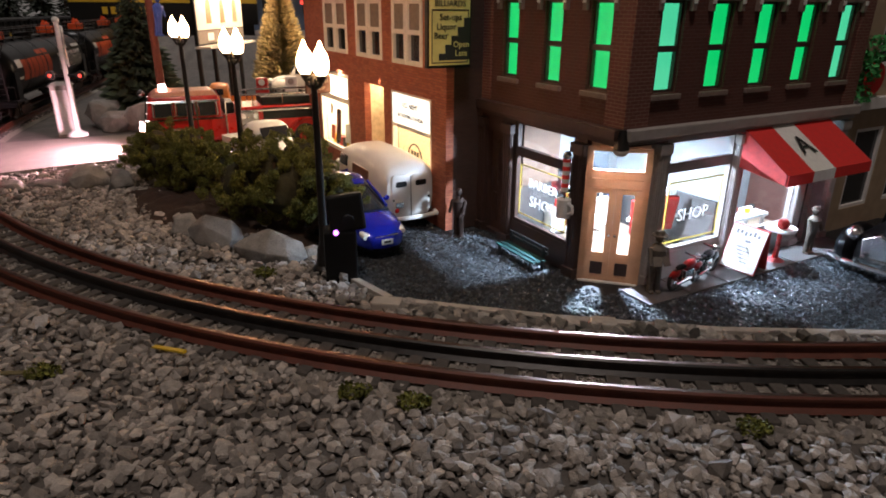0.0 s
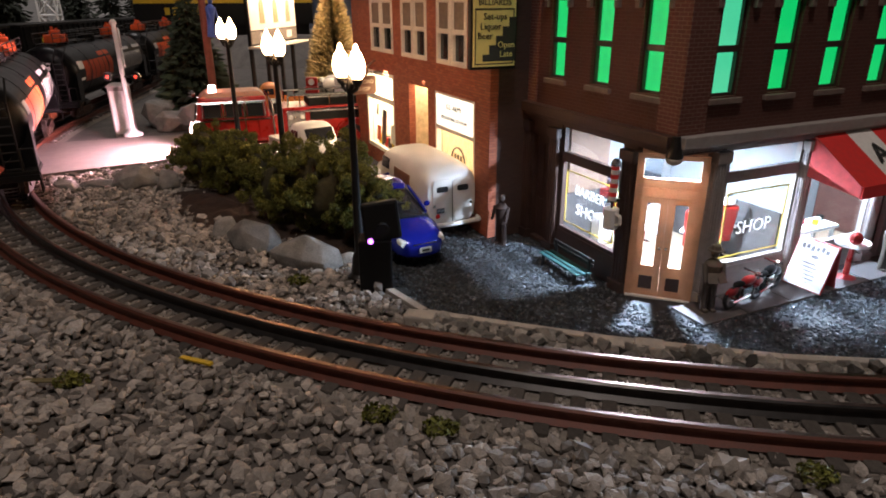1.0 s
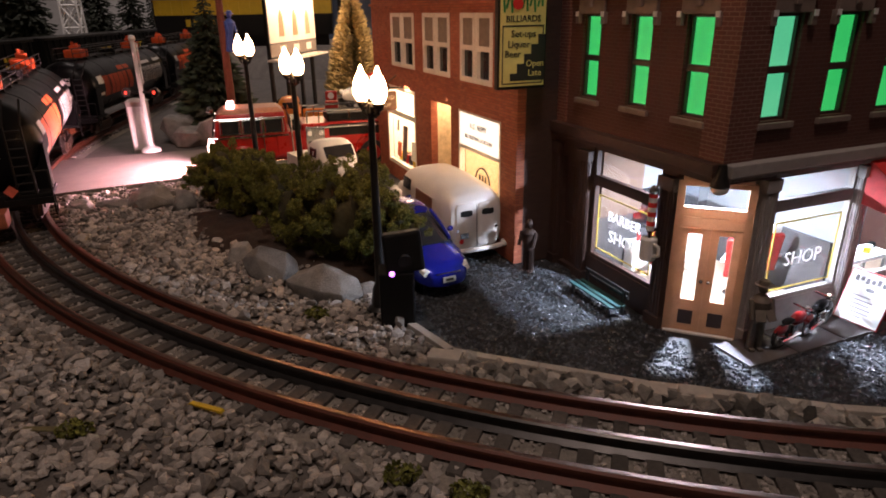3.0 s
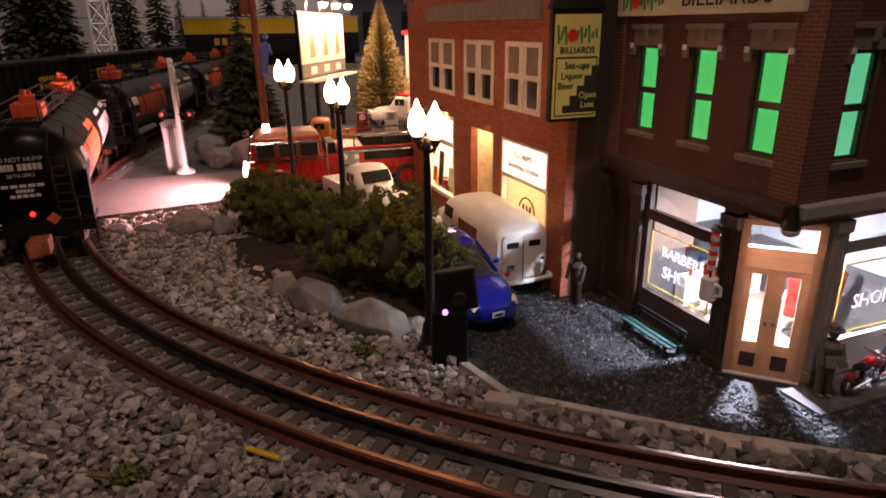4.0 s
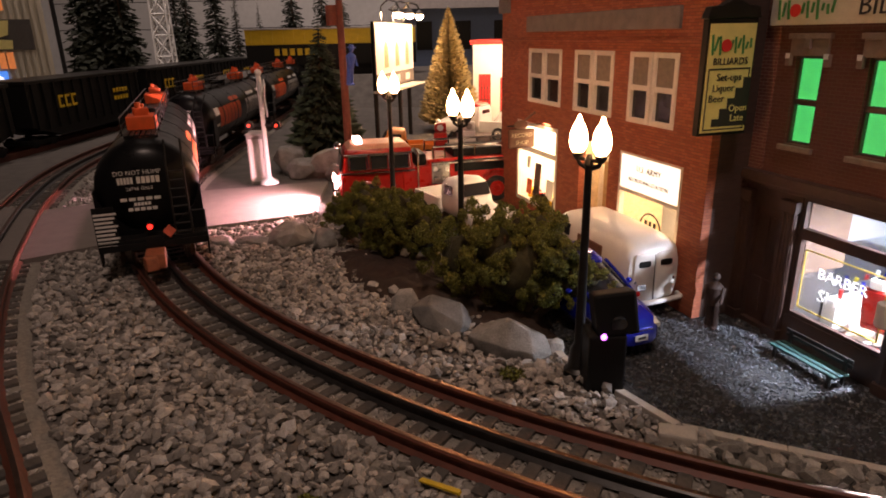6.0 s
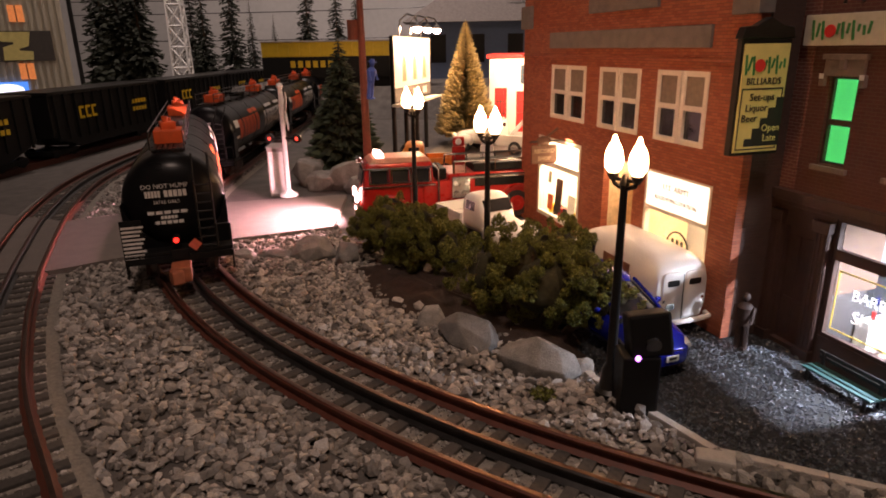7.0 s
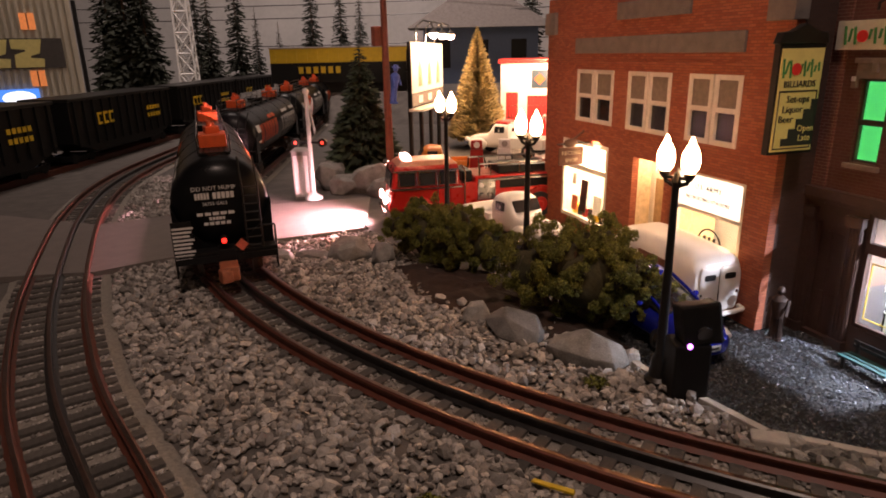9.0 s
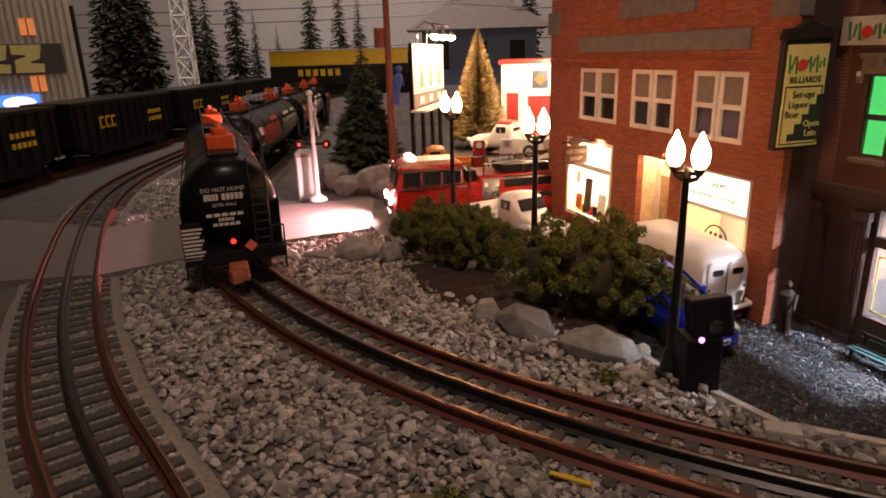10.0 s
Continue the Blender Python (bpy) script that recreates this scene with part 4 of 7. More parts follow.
    # posters and goods in the record shop
    for y, z, w, h, m in ((19.4, 3.4, 1.0, 2.6, DBROWN), (17.3, 3.0, 1.1, 1.5, WHITE), (20.8, 2.6, 0.9, 1.2, ORANGE), (16.2, 2.5, 0.8, 1.1, DOORWOOD), (18.2, 2.2, 0.7, 0.7, INKBLACK), (20.9, 4.6, 0.6, 0.9, CREAMW)):
        part("poster", box(nb(), (0.55, y, z), (0.05, w, h), (0, 4, 0)), m, b)
    for i in range(7):
        part("record_sleeve", box(nb(), (1.0, 16.0 + i * 0.85, 2.0), (0.5, 0.7, 0.7), (0, 0, i * 11)), (RED, INKBLACK, YELLOW, DBROWN)[i % 4], b)
    return b


make_record_building()
LAMP_WARM = (1.0, 0.74, 0.43)
lamp_area("shop_ceiling_light", on_r(2.2, 18.7, 8.1), on_r(2.2, 18.7, 0), 2.8, 0.3, LAMP_WARM, 6.0)
lamp_area("shop_ceiling_light", on_r(2.8, 4.6, 8.1), on_r(2.8, 4.6, 0), 3.6, 0.14, LAMP_WARM, 5.0)
lamp_area("shop_ceiling_light", on_r(0.9, 10.4, 8.1), on_r(0.9, 10.4, 0), 0.8, 0.03, LAMP_WARM, 3.0)

# ---------------------------------------------------------------- street lamps


def street_lamp(x, y, tall, turn):
    z = ground_z(x, y)
    t = thing("street_lamp", (x, y, z), turn, "black iron twin street lamp with glowing acorn globes", "street lamp", "lamps along the street")
    h = tall - z
    part("post", lathe(nb(), [(0.62, 0), (0.62, 0.25), (0.45, 0.4), (0.36, 1.2), (0.22, 1.5), (0.17, h * 0.6), (0.14, h - 0.5), (0.2, h - 0.4), (0.15, h - 0.2), (0.1, h)], seg=12), IRON, t, smooth=True)
    bm = nb()
    tube(bm, [(-0.55, 0, h - 0.1), (-0.48, 0, h - 0.4), (0, 0, h - 0.6), (0.48, 0, h - 0.4), (0.55, 0, h - 0.1)], 0.09)
    cyl(bm, (-0.66, 0, h - 0.22), (0.66, 0, h - 0.22), 0.08, seg=8)
    part("cross_arm", bm, IRON, t)
    for s in (-0.55, 0.55):
        part("globe_holder", lathe(nb(), [(0.08, h - 0.3), (0.2, h - 0.14), (0.25, h), (0.18, h + 0.04)], (s, 0, 0)), IRON, t)
        part("globe", lathe(nb(), [(0.17, h), (0.32, h + 0.22), (0.36, h + 0.5), (0.32, h + 0.8), (0.2, h + 1.08), (0.13, h + 1.16), (0.1, h + 1.3), (0.03, h + 1.45)], (s, 0, 0), 14), LAMPGLOW, t, "glowing acorn-shaped globe", smooth=True)



street_lamp(-5.8, 28.7, 9.4, -40)
street_lamp(-12.4, 38.3, 9.6, -36)
street_lamp(-18.9, 47.2, 10.05, -30)

# ---------------------------------------------------------------- bushes and trees


def leaf_cloud(rng, centres, count, size, flat=1.0):
    """Tufts of small crossed leaves spread over a set of balls."""
    vs, fs = [], []
    weights = np.array([c[3] ** 2 for c in centres])
    pick = rng.choice(len(centres), count, p=weights / weights.sum())
    for k in pick:
        cx, cy, cz, r = centres[k]
        d = rng.normal(size=3)
        d /= np.linalg.norm(d)
        p = np.array((cx, cy, cz)) + d * r * rng.uniform(0.72, 1.08) * (1, 1, flat)
        a = rng.normal(size=3)
        a /= np.linalg.norm(a)
        b = np.cross(a, d + 0.01)
        b /= np.linalg.norm(b) + 1e-9
        s = size * rng.uniform(0.6, 1.4)
        n = len(vs)
        e = d * s * 0.5
        vs += [p - a * s, p + b * s * 0.6 + e, p + a * s, p - b * s * 0.6 + e * 0.2]
        fs += [(n, n + 1, n + 2), (n, n + 2, n + 3)]
    return np.array(vs), fs


def bush(at, lobes, seed, label):
    t = thing("bush", at, 0, label, "bush", "bushes beside the street")
    rng = np.random.default_rng(seed)
    cen = []
    for x, y, z, r in lobes:
        for _ in range(52):                                     # small tufts, drawn out upwards, on a ragged shell
            d = rng.normal(size=3)
            d /= np.linalg.norm(d)
            rag = 1 + 0.5 * noise.noise((d[0] * 1.9 + x, d[1] * 1.9 + y, d[2] * 1.9 + z))
            k = rng.uniform(0.6, 1.05) * rag
            cx, cy, cz = x + d[0] * r * k, y + d[1] * r * k, max(0.3, z + d[2] * r * k)
            s = r * rng.uniform(0.1, 0.2)
            cen.append((cx, cy, cz, s))
            cen.append((cx + d[0] * s * 0.7, cy + d[1] * s * 0.7, cz + s * rng.uniform(0.4, 1.1), s * 0.65))
    v, f = leaf_cloud(rng, cen, 85000, 0.06)
    me = bpy.data.meshes.new("foliage")
    me.from_pydata((v * CM).tolist(), [], f)
    me.materials.append(LEAF)
    o = new("foliage", me)
    o.parent = t
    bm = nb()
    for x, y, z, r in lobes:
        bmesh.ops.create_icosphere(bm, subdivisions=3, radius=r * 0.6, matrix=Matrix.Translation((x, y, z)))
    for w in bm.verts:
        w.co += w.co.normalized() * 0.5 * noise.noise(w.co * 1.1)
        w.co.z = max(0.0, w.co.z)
    part("foam_core", bm, SHADELEAF, t, "inner foliage core, coloured dark as shade", smooth=True)
    bm = nb()
    for x, y, z, r in lobes:
        cyl(bm, (x * 0.5, y * 0.5, 0), (x, y, z), 0.25, 0.12, 7)
        cyl(bm, (x * 0.5, y * 0.5, 0), (x + r * 0.5, y - r * 0.3, z + 0.3 * r), 0.18, 0.07, 6)
    part("stem", bm, TWIG, t)


bush((-9.6, 35.0, -0.1), [(0.6, -0.4, 2.5, 2.4), (2.2, -0.5, 3.2, 2.0), (-2.0, 0.6, 2.6, 2.3), (1.2, 1.2, 4.0, 1.7), (-0.8, 0.2, 3.6, 1.7), (3.6, -0.9, 2.2, 1.5)], 1, "olive-green foam bush beside the blue car")
bush((-17.6, 42.0, -0.05), [(0.4, -0.3, 2.2, 2.1), (2.4, -1.0, 2.3, 1.9), (-2.0, 1.2, 2.4, 2.0), (-4.0, 3.0, 2.2, 1.7), (0.3, 0.6, 3.3, 1.5), (-2.4, 1.4, 3.2, 1.4)], 2, "olive-green foam bush by the crossing")

# the bank of dark soil under the bushes
SOIL = mat("dark_brown_soil", (0.028, 0.015, 0.009), 0.95, var=0.6, scale=260, bump=1.0)


def soil_bank(at, half_long, half_wide, height, turn):
    bm = nb()
    rows = []
    for k in range(15):
        f = k / 14
        ring = []
        for i in range(64):
            a = i * math.tau / 64
            edge = 1 + 0.22 * noise.noise((2.2 * math.cos(a), 2.2 * math.sin(a), 7.0))
            x, y = half_long * f * edge * math.cos(a), half_wide * f * edge * math.sin(a)
            z = height * (1 - f ** 2.2) + 0.28 * noise.noise((x * 0.9, y * 0.9, 2.0)) + 0.12 * noise.noise((x * 2.7, y * 2.7, 5.0)) - 0.25 * f ** 3
            ring.append(bm.verts.new((x, y, z)))
        rows.append(ring)
    for p, q in zip(rows, rows[1:]):
        for i in range(64):
            bm.faces.new((p[i], q[i], q[(i + 1) % 64], p[(i + 1) % 64]))
    bmesh.ops.remove_doubles(bm, verts=bm.verts, dist=0.0001)
    ob = solo("soil_bank", bm, SOIL, "dark brown soil bank under the bushes", "soil", smooth=True)
    ob.matrix_world = pose(at[0] * CM, at[1] * CM, at[2] * CM, 0, 0, turn)
    return ob


soil_bank((-15.0, 37.6, 0.0), 10.2, 3.5, 0.75, 141)

# ---------------------------------------------------------------- the tank cars
GREYLET = mat("faded_white_lettering", (0.6, 0.58, 0.55), 0.6, var=0.15, scale=300, bump=0)
TRUCKB = mat("brown_truck_frame", (0.06, 0.03, 0.02), 0.7, var=0.3, scale=300, bump=0.2)
L, R, AX = 29.0, 2.92, 5.5       # tank length, radius and height of its axis


def shell(bm, x0, x1, z0, z1, lift=0.015, side=-1):
    """A painted patch on the side of the tank, between two lengths and heights."""
    n = 8
    z0, z1 = z0 + AX - 6.2, z1 + AX - 6.2
    if side < 0:                 # each side reads the same way round
        x0, x1 = -x1, -x0
    rows = []
    for i in range(n + 1):
        z = z0 + (z1 - z0) * i / n
        y = side * math.sqrt(max(0.01, (R + lift) ** 2 - (z - AX) ** 2))
        rows.append([bm.verts.new((x, y, z)) for x in (x0, x1)])
    for a, c in zip(rows, rows[1:]):
        bm.faces.new((a[0], a[1], c[1], c[0]))
    return bm


def make_tank_car():
    t = thing("tank_car", (0, 0, 0), 0, "black tank wagon with orange fittings on the curved track", "tank wagon", "coupled tank wagons")
    rows = [(0.05, -L / 2), (1.3, -L / 2 + 0.1), (2.2, -L / 2 + 0.4), (2.7, -L / 2 + 0.85), (2.88, -L / 2 + 1.3), (R, -L / 2 + 1.8), (R, L / 2 - 1.8), (2.88, L / 2 - 1.3), (2.7, L / 2 - 0.85), (2.2, L / 2 - 0.4), (1.3, L / 2 - 0.1), (0.05, L / 2)]
    bm = lathe(nb(), rows, (0, 0, AX), 40, "X")
    tank = part("tank", bm, BLACKCAR, t, "glossy black tank barrel", smooth=True)
    for x in (-9, -3, 3, 9):
        part("band", lathe(nb(), [(R + 0.03, x - 0.12), (R + 0.03, x + 0.12)], (0, 0, AX), 40, "X"), BLACKCAR, tank)
    # lettering blocks along both sides
    for side in (-1, 1):
        bm = nb()
        x = -11.8
        for w in (1.0, 0.9, 0.9, 0.9, 0.3, 1.0, 0.8, 0.9, 0.4, 0.9):
            shell(bm, x, x + w * 0.32, 5.2, 7.1, side=side)
            shell(bm, x + w * 0.68, x + w, 5.2, 7.1, side=side)
            shell(bm, x, x + w, 6.75, 7.15, 0.02, side)
            x += w + 0.22
        shell(bm, -12.6, -9.4, 7.5, 7.85, side=side)
        shell(bm, -7.4, -3.6, 7.5, 7.85, side=side)
        part("side_lettering", bm, GREYLET, tank, "blocky white lettering on the side")
        bm = nb()
        x = 1.2
        for w in (1.5, 1.5, 1.5, 1.5, 1.5, 1.5):
            shell(bm, x, x + w, 5.2, 7.3, side=side)
            x += w + 0.15
        shell(bm, 1.2, 5.0, 7.5, 7.95, side=side)
        part("side_stripe", bm, ORANGE, tank, "orange lettering block on the side")
        part("side_mark", shell(shell(nb(), 11.0, 12.6, 6.6, 7.4, side=side), 11.2, 13.0, 5.4, 5.7, side=side), GREYLET, tank)
    # lettering of both ends
    for e in (-1, 1):
        m = frame_m((e * (L / 2 + 0.02), -e * 0.35, AX + 1.15), (0, e, 0), (0, 0, 1))
        # plates follow the dome by standing just off it
        text("DO NOT HUMP", 0.36, GREYLET, tank, m)
        for y0, y1, z0, z1 in ((-1.3, -0.3, 0.62, 1.0), (-0.1, 1.4, 0.62, 1.0), (-1.3, 1.35, -0.38, -0.2), (-0.5, 0.6, -0.68, -0.5), (-0.9, 1.0, -0.98, -0.8)):
            for k in range(5):
                a, c = y0 + (y1 - y0) * k / 5, y0 + (y1 - y0) * (k + 0.78) / 5
                bm = span(nb(), (e * (L / 2 + 0.02) - 0.02, e * (0.85 * a - 0.35), AX + z0 - 0.1), (e * (L / 2 + 0.02) + 0.02, e * (0.85 * c - 0.35), AX + z1 - 0.1))
                part("mark_bar", bm, GREYLET, tank)
        text("26756 GALS", 0.28, GREYLET, tank, frame_m((e * (L / 2 + 0.02), -e * 0.35, AX + 0.22), (0, e, 0), (0, 0, 1)))
    # top walkway, dome box and rails
    bm = nb()
    for y in (-0.75, -0.45, -0.15, 0.15, 0.45, 0.75):
        span(bm, (-12.9, y - 0.1, AX + R + 0.06), (12.9, y + 0.1, AX + R + 0.14))
    for x in range(-12, 13, 3):
        span(bm, (x - 0.1, -0.95, AX + R - 0.15), (x + 0.1, 0.95, AX + R + 0.06))
    part("walkway", bm, IRON, t, "slatted black roof walkway")
    bm = nb()
    for y in (-0.95, 0.95):
        tube(bm, [(-12.8, y, AX + R + 0.1), (-12.8, y, AX + R + 1.15), (12.8, y, AX + R + 1.15), (12.8, y, AX + R + 0.1)], 0.045, 5)
        tube(bm, [(-12.8, y, AX + R + 0.65), (12.8, y, AX + R + 0.65)], 0.035, 5)
        for x in range(-9, 10, 3):
            cyl(bm, (x, y, AX + R + 0.1), (x, y, AX + R + 1.15), 0.04, seg=5)
    part("handrail", bm, IRON, t, "thin black handrail")
    for x in (-9.3, 9.3):
        bm = nb()
        span(bm, (x - 1.1, -0.85, AX + R + 0.1), (x + 1.1, 0.85, AX + R + 0.95), 0.08)
        box(bm, (x, 0, AX + R + 1.15), (1.1, 0.9, 0.5), (0, 0, 8), 0.06)
        cyl(bm, (x - 0.3, 0.1, AX + R + 1.3), (x - 0.3, 0.1, AX + R + 1.75), 0.18, seg=8)
        cyl(bm, (x + 0.3, -0.1, AX + R + 1.3), (x + 0.3, -0.1, AX + R + 1.6), 0.14, seg=8)
        part("valve_box", bm, ORANGE, t, "orange valve housing on top")
    part("manway", cyl(nb(), (0, 0, AX + R - 0.2), (0, 0, AX + R + 0.6), 0.95, seg=16), BLACKCAR, t)
    # end platforms, ladders and trucks
    bm = nb()
    span(bm, (-L / 2 - 0.6, -0.5, 2.35), (L / 2 + 0.6, 0.5, 2.95), 0.05)
    part("centre_sill", bm, BLACK, t)
    for e in (-1, 1):
        bm = nb()
        span(bm, (min(e * 12.3, e * 15.0), -3.0, 2.6), (max(e * 12.3, e * 15.0), 3.0, 2.85), 0.04)
        span(bm, (min(e * 14.8, e * 15.05), -3.0, 2.2), (max(e * 14.8, e * 15.05), 3.0, 2.6), 0.03)
        pl = part("end_platform", bm, BLACK, t)
        part("end_bulkhead", prism(nb(), [(-2.9, 2.6), (2.9, 2.6), (2.93, 5.6), (2.4, 4.3), (1.2, 3.2), (-1.2, 3.2), (-2.4, 4.3), (-2.93, 5.6)], e * 12.6, e * 13.9, "X"), BLACKCAR, t, "black saddle under the tank end")
        for y in (-2.95, 2.95):
            bm = tube(nb(), [(e * 14.9, y, 1.4), (e * 14.9, y, 4.2), (e * 14.9, y * 0.75, 4.2), (e * 14.9, y * 0.75, 2.8)], 0.06, 5)
            tube(bm, [(e * 14.3, y, 1.4), (e * 14.3, y, 2.7)], 0.06, 5)
            for z in (1.45, 1.95):
                cyl(bm, (e * 14.3, y, z), (e * 14.9, y, z), 0.05, seg=5)
            part("grab_rail", bm, IRON, pl)
        bm = nb()
        for y in (e * 1.25, e * 2.15):
            tube(bm, [(e * 14.95, y, 2.8), (e * 14.95, y, 6.9), (e * 13.2, y, AX + R - 0.2)], 0.07, 5)
        for k in range(8):
            cyl(bm, (e * 14.95, e * 1.25, 3.0 + k * 0.52), (e * 14.95, e * 2.15, 3.0 + k * 0.52), 0.06, seg=5)
        part("ladder", bm, IRON, t, "black end ladder")
        bm = nb()
        for k in range(9):
            span(bm, (min(e * 14.97, e * 15.0), -e * 2.95, 3.6 + 0.24 * k - 1.1), (max(e * 14.97, e * 15.0), -e * (2.0 - 0.12 * (k % 3)), 3.72 + 0.24 * k - 1.1))
        span_lo = nb()
        span(span_lo, (min(e * 14.9, e * 14.96), -3.0 if e > 0 else 1.85, 2.4), (max(e * 14.9, e * 14.96), -1.85 if e > 0 else 3.0, 4.9), 0.02)
        part("data_plate", span_lo, BLACK, t)
        part("data_bars", bm, GREYLET, t, "rows of small white marks")
        part("placard", box(nb(), (e * 15.08, e * 0.9, 3.15), (0.05, 0.55, 0.55), (45, 0, 0)), mat("red_placard", (0.6, 0.12, 0.07), 0.6), t, "red diamond placard")
        bm = nb()
        span(bm, (min(e * 14.8, e * 16.4), -0.55, 1.3), (max(e * 14.8, e * 16.4), 0.55, 2.2), 0.1)
        box(bm, (e * 16.4, 0.25, 1.7), (0.7, 0.7, 0.8), (0, 0, 20), 0.12)
        part("coupler", bm, mat("rust_coupler", (0.3, 0.09, 0.04), 0.7, var=0.4), t, "rust-brown coupler")
        bm = nb()
        for y in (-1.95, 1.95):
            prism(bm, [(e * 11 - 3.0, 1.2), (e * 11 - 2.4, 1.9), (e * 11 + 2.4, 1.9), (e * 11 + 3.0, 1.2), (e * 11 + 1.0, 0.95), (e * 11 - 1.0, 0.95)], y - 0.15, y + 0.15, "Y", 0.04)
        span(bm, (e * 11 - 0.6, -1.8, 1.5), (e * 11 + 0.6, 1.8, 2.3), 0.05)
        tr = part("bogie", bm, TRUCKB, t, "brown four-wheel bogie")
        for dx in (-1.9, 1.9):
            bm = nb()
            for y in (-GAUGE / 2, GAUGE / 2):
                s = 1 if y > 0 else -1
                cyl(bm, (e * 11 + dx, y - 0.14, 1.57), (e * 11 + dx, y + 0.14, 1.57), 0.8, seg=20)
                cyl(bm, (e * 11 + dx, y - s * 0.14, 1.57), (e * 11 + dx, y - s * 0.22, 1.57), 0.92, seg=20)
            cyl(bm, (e * 11 + dx, -2.2, 1.57), (e * 11 + dx, 2.2, 1.57), 0.14, seg=8)
            part("wheelset", bm, mat("wheel_steel", (0.12, 0.1, 0.09), 0.4, 0.8), tr, "steel wheels on an axle")
    return t


PROTO = make_tank_car()


def on_track_a(mid):
    """The pose of a wagon whose bogies stand on the curve, mid centimetres along."""
    p, q = track_a(mid - 11), track_a(mid + 11)
    return pose((p[0] + q[0]) / 2 * CM, (p[1] + q[1]) / 2 * CM, 0, 0, 0, math.degrees(math.atan2(q[1] - p[1], q[0] - p[0])))


TAIL = radians(134 - 55) * RADIUS + 15.0       # middle of the last wagon
PROTO.matrix_world = on_track_a(TAIL)
for k in range(1, 4):
    copy_thing(PROTO, on_track_a(TAIL + 33.2 * k))
# the red tail light on the last wagon's end platform
TAILRED = mat("tail_light_glow", (0.6, 0.03, 0.02), 0.3, bump=0, emit=(1.0, 0.025, 0.015), strength=3)
tl = part("tail_light", cyl(nb(), (-15.0, 0.1, 3.55), (-15.25, 0.1, 3.55), 0.15, seg=12), TAILRED, PROTO, "glowing red tail light")
part("tail_light_case", cyl(nb(), (-14.5, 0.1, 3.55), (-15.15, 0.1, 3.55), 0.22, seg=12), BLACK, PROTO)

# ---------------------------------------------------------------- vehicles


def wheel(parent, x, y, z, r, w, rim):
    s = 1 if y > 0 else -1
    ty = part("wheel", cyl(nb(), (x, y - w / 2, z), (x, y + w / 2, z), r, seg=20), RUBBER, parent, "black tyre")
    bm = lathe(nb(), [(r * 0.62, 0), (r * 0.6, 0.05), (r * 0.3, 0.03), (r * 0.25, 0.1), (0.02, 0.11)], seg=14)
    bmesh.ops.transform(bm, matrix=Matrix.Translation((x, y + s * w / 2, z)) @ Euler((radians(-90 * s), 0, 0)).to_matrix().to_4x4(), verts=bm.verts)
    part("rim", bm, rim, ty)


def tapered(bm, lo, hi, z0, z1, bevel=0.0):
    """A box with another plan at its top: lo and hi are (x0, x1, half width)."""
    vs = [bm.verts.new((x, y, z0)) for x, y in ((lo[0], -lo[2]), (lo[1], -lo[2]), (lo[1], lo[2]), (lo[0], lo[2]))]
    vs += [bm.verts.new((x, y, z1)) for x, y in ((hi[0], -hi[2]), (hi[1], -hi[2]), (hi[1], hi[2]), (hi[0], hi[2]))]
    fs = [bm.faces.new([vs[i] for i in q]) for q in ((3, 2, 1, 0), (4, 5, 6, 7), (0, 1, 5, 4), (1, 2, 6, 5), (2, 3, 7, 6), (3, 0, 4, 7))]
    if bevel:
        bmesh.ops.bevel(bm, geom=list({e for f in fs for e in f.edges}), offset=bevel, segments=3, affect="EDGES", profile=0.6)
    return bm


CLEARLAMP = mat("headlamp_glass", (0.75, 0.75, 0.72), 0.15, var=0.03, bump=0)
REDLAMP = mat("tail_lamp", (0.5, 0.02, 0.02), 0.25, var=0.05, bump=0)
PLATE = mat("plain_plate", (0.6, 0.6, 0.58), 0.5, var=0.05, bump=0)


def at_street(u, v, z=None):
    x, y = uv(u, v)
    up = 0.2 if 21.0 < u < 38 and 18.1 < v < 20.2 else 0.07
    return (x, y, ground_z(x, y) + up if z is None else z)


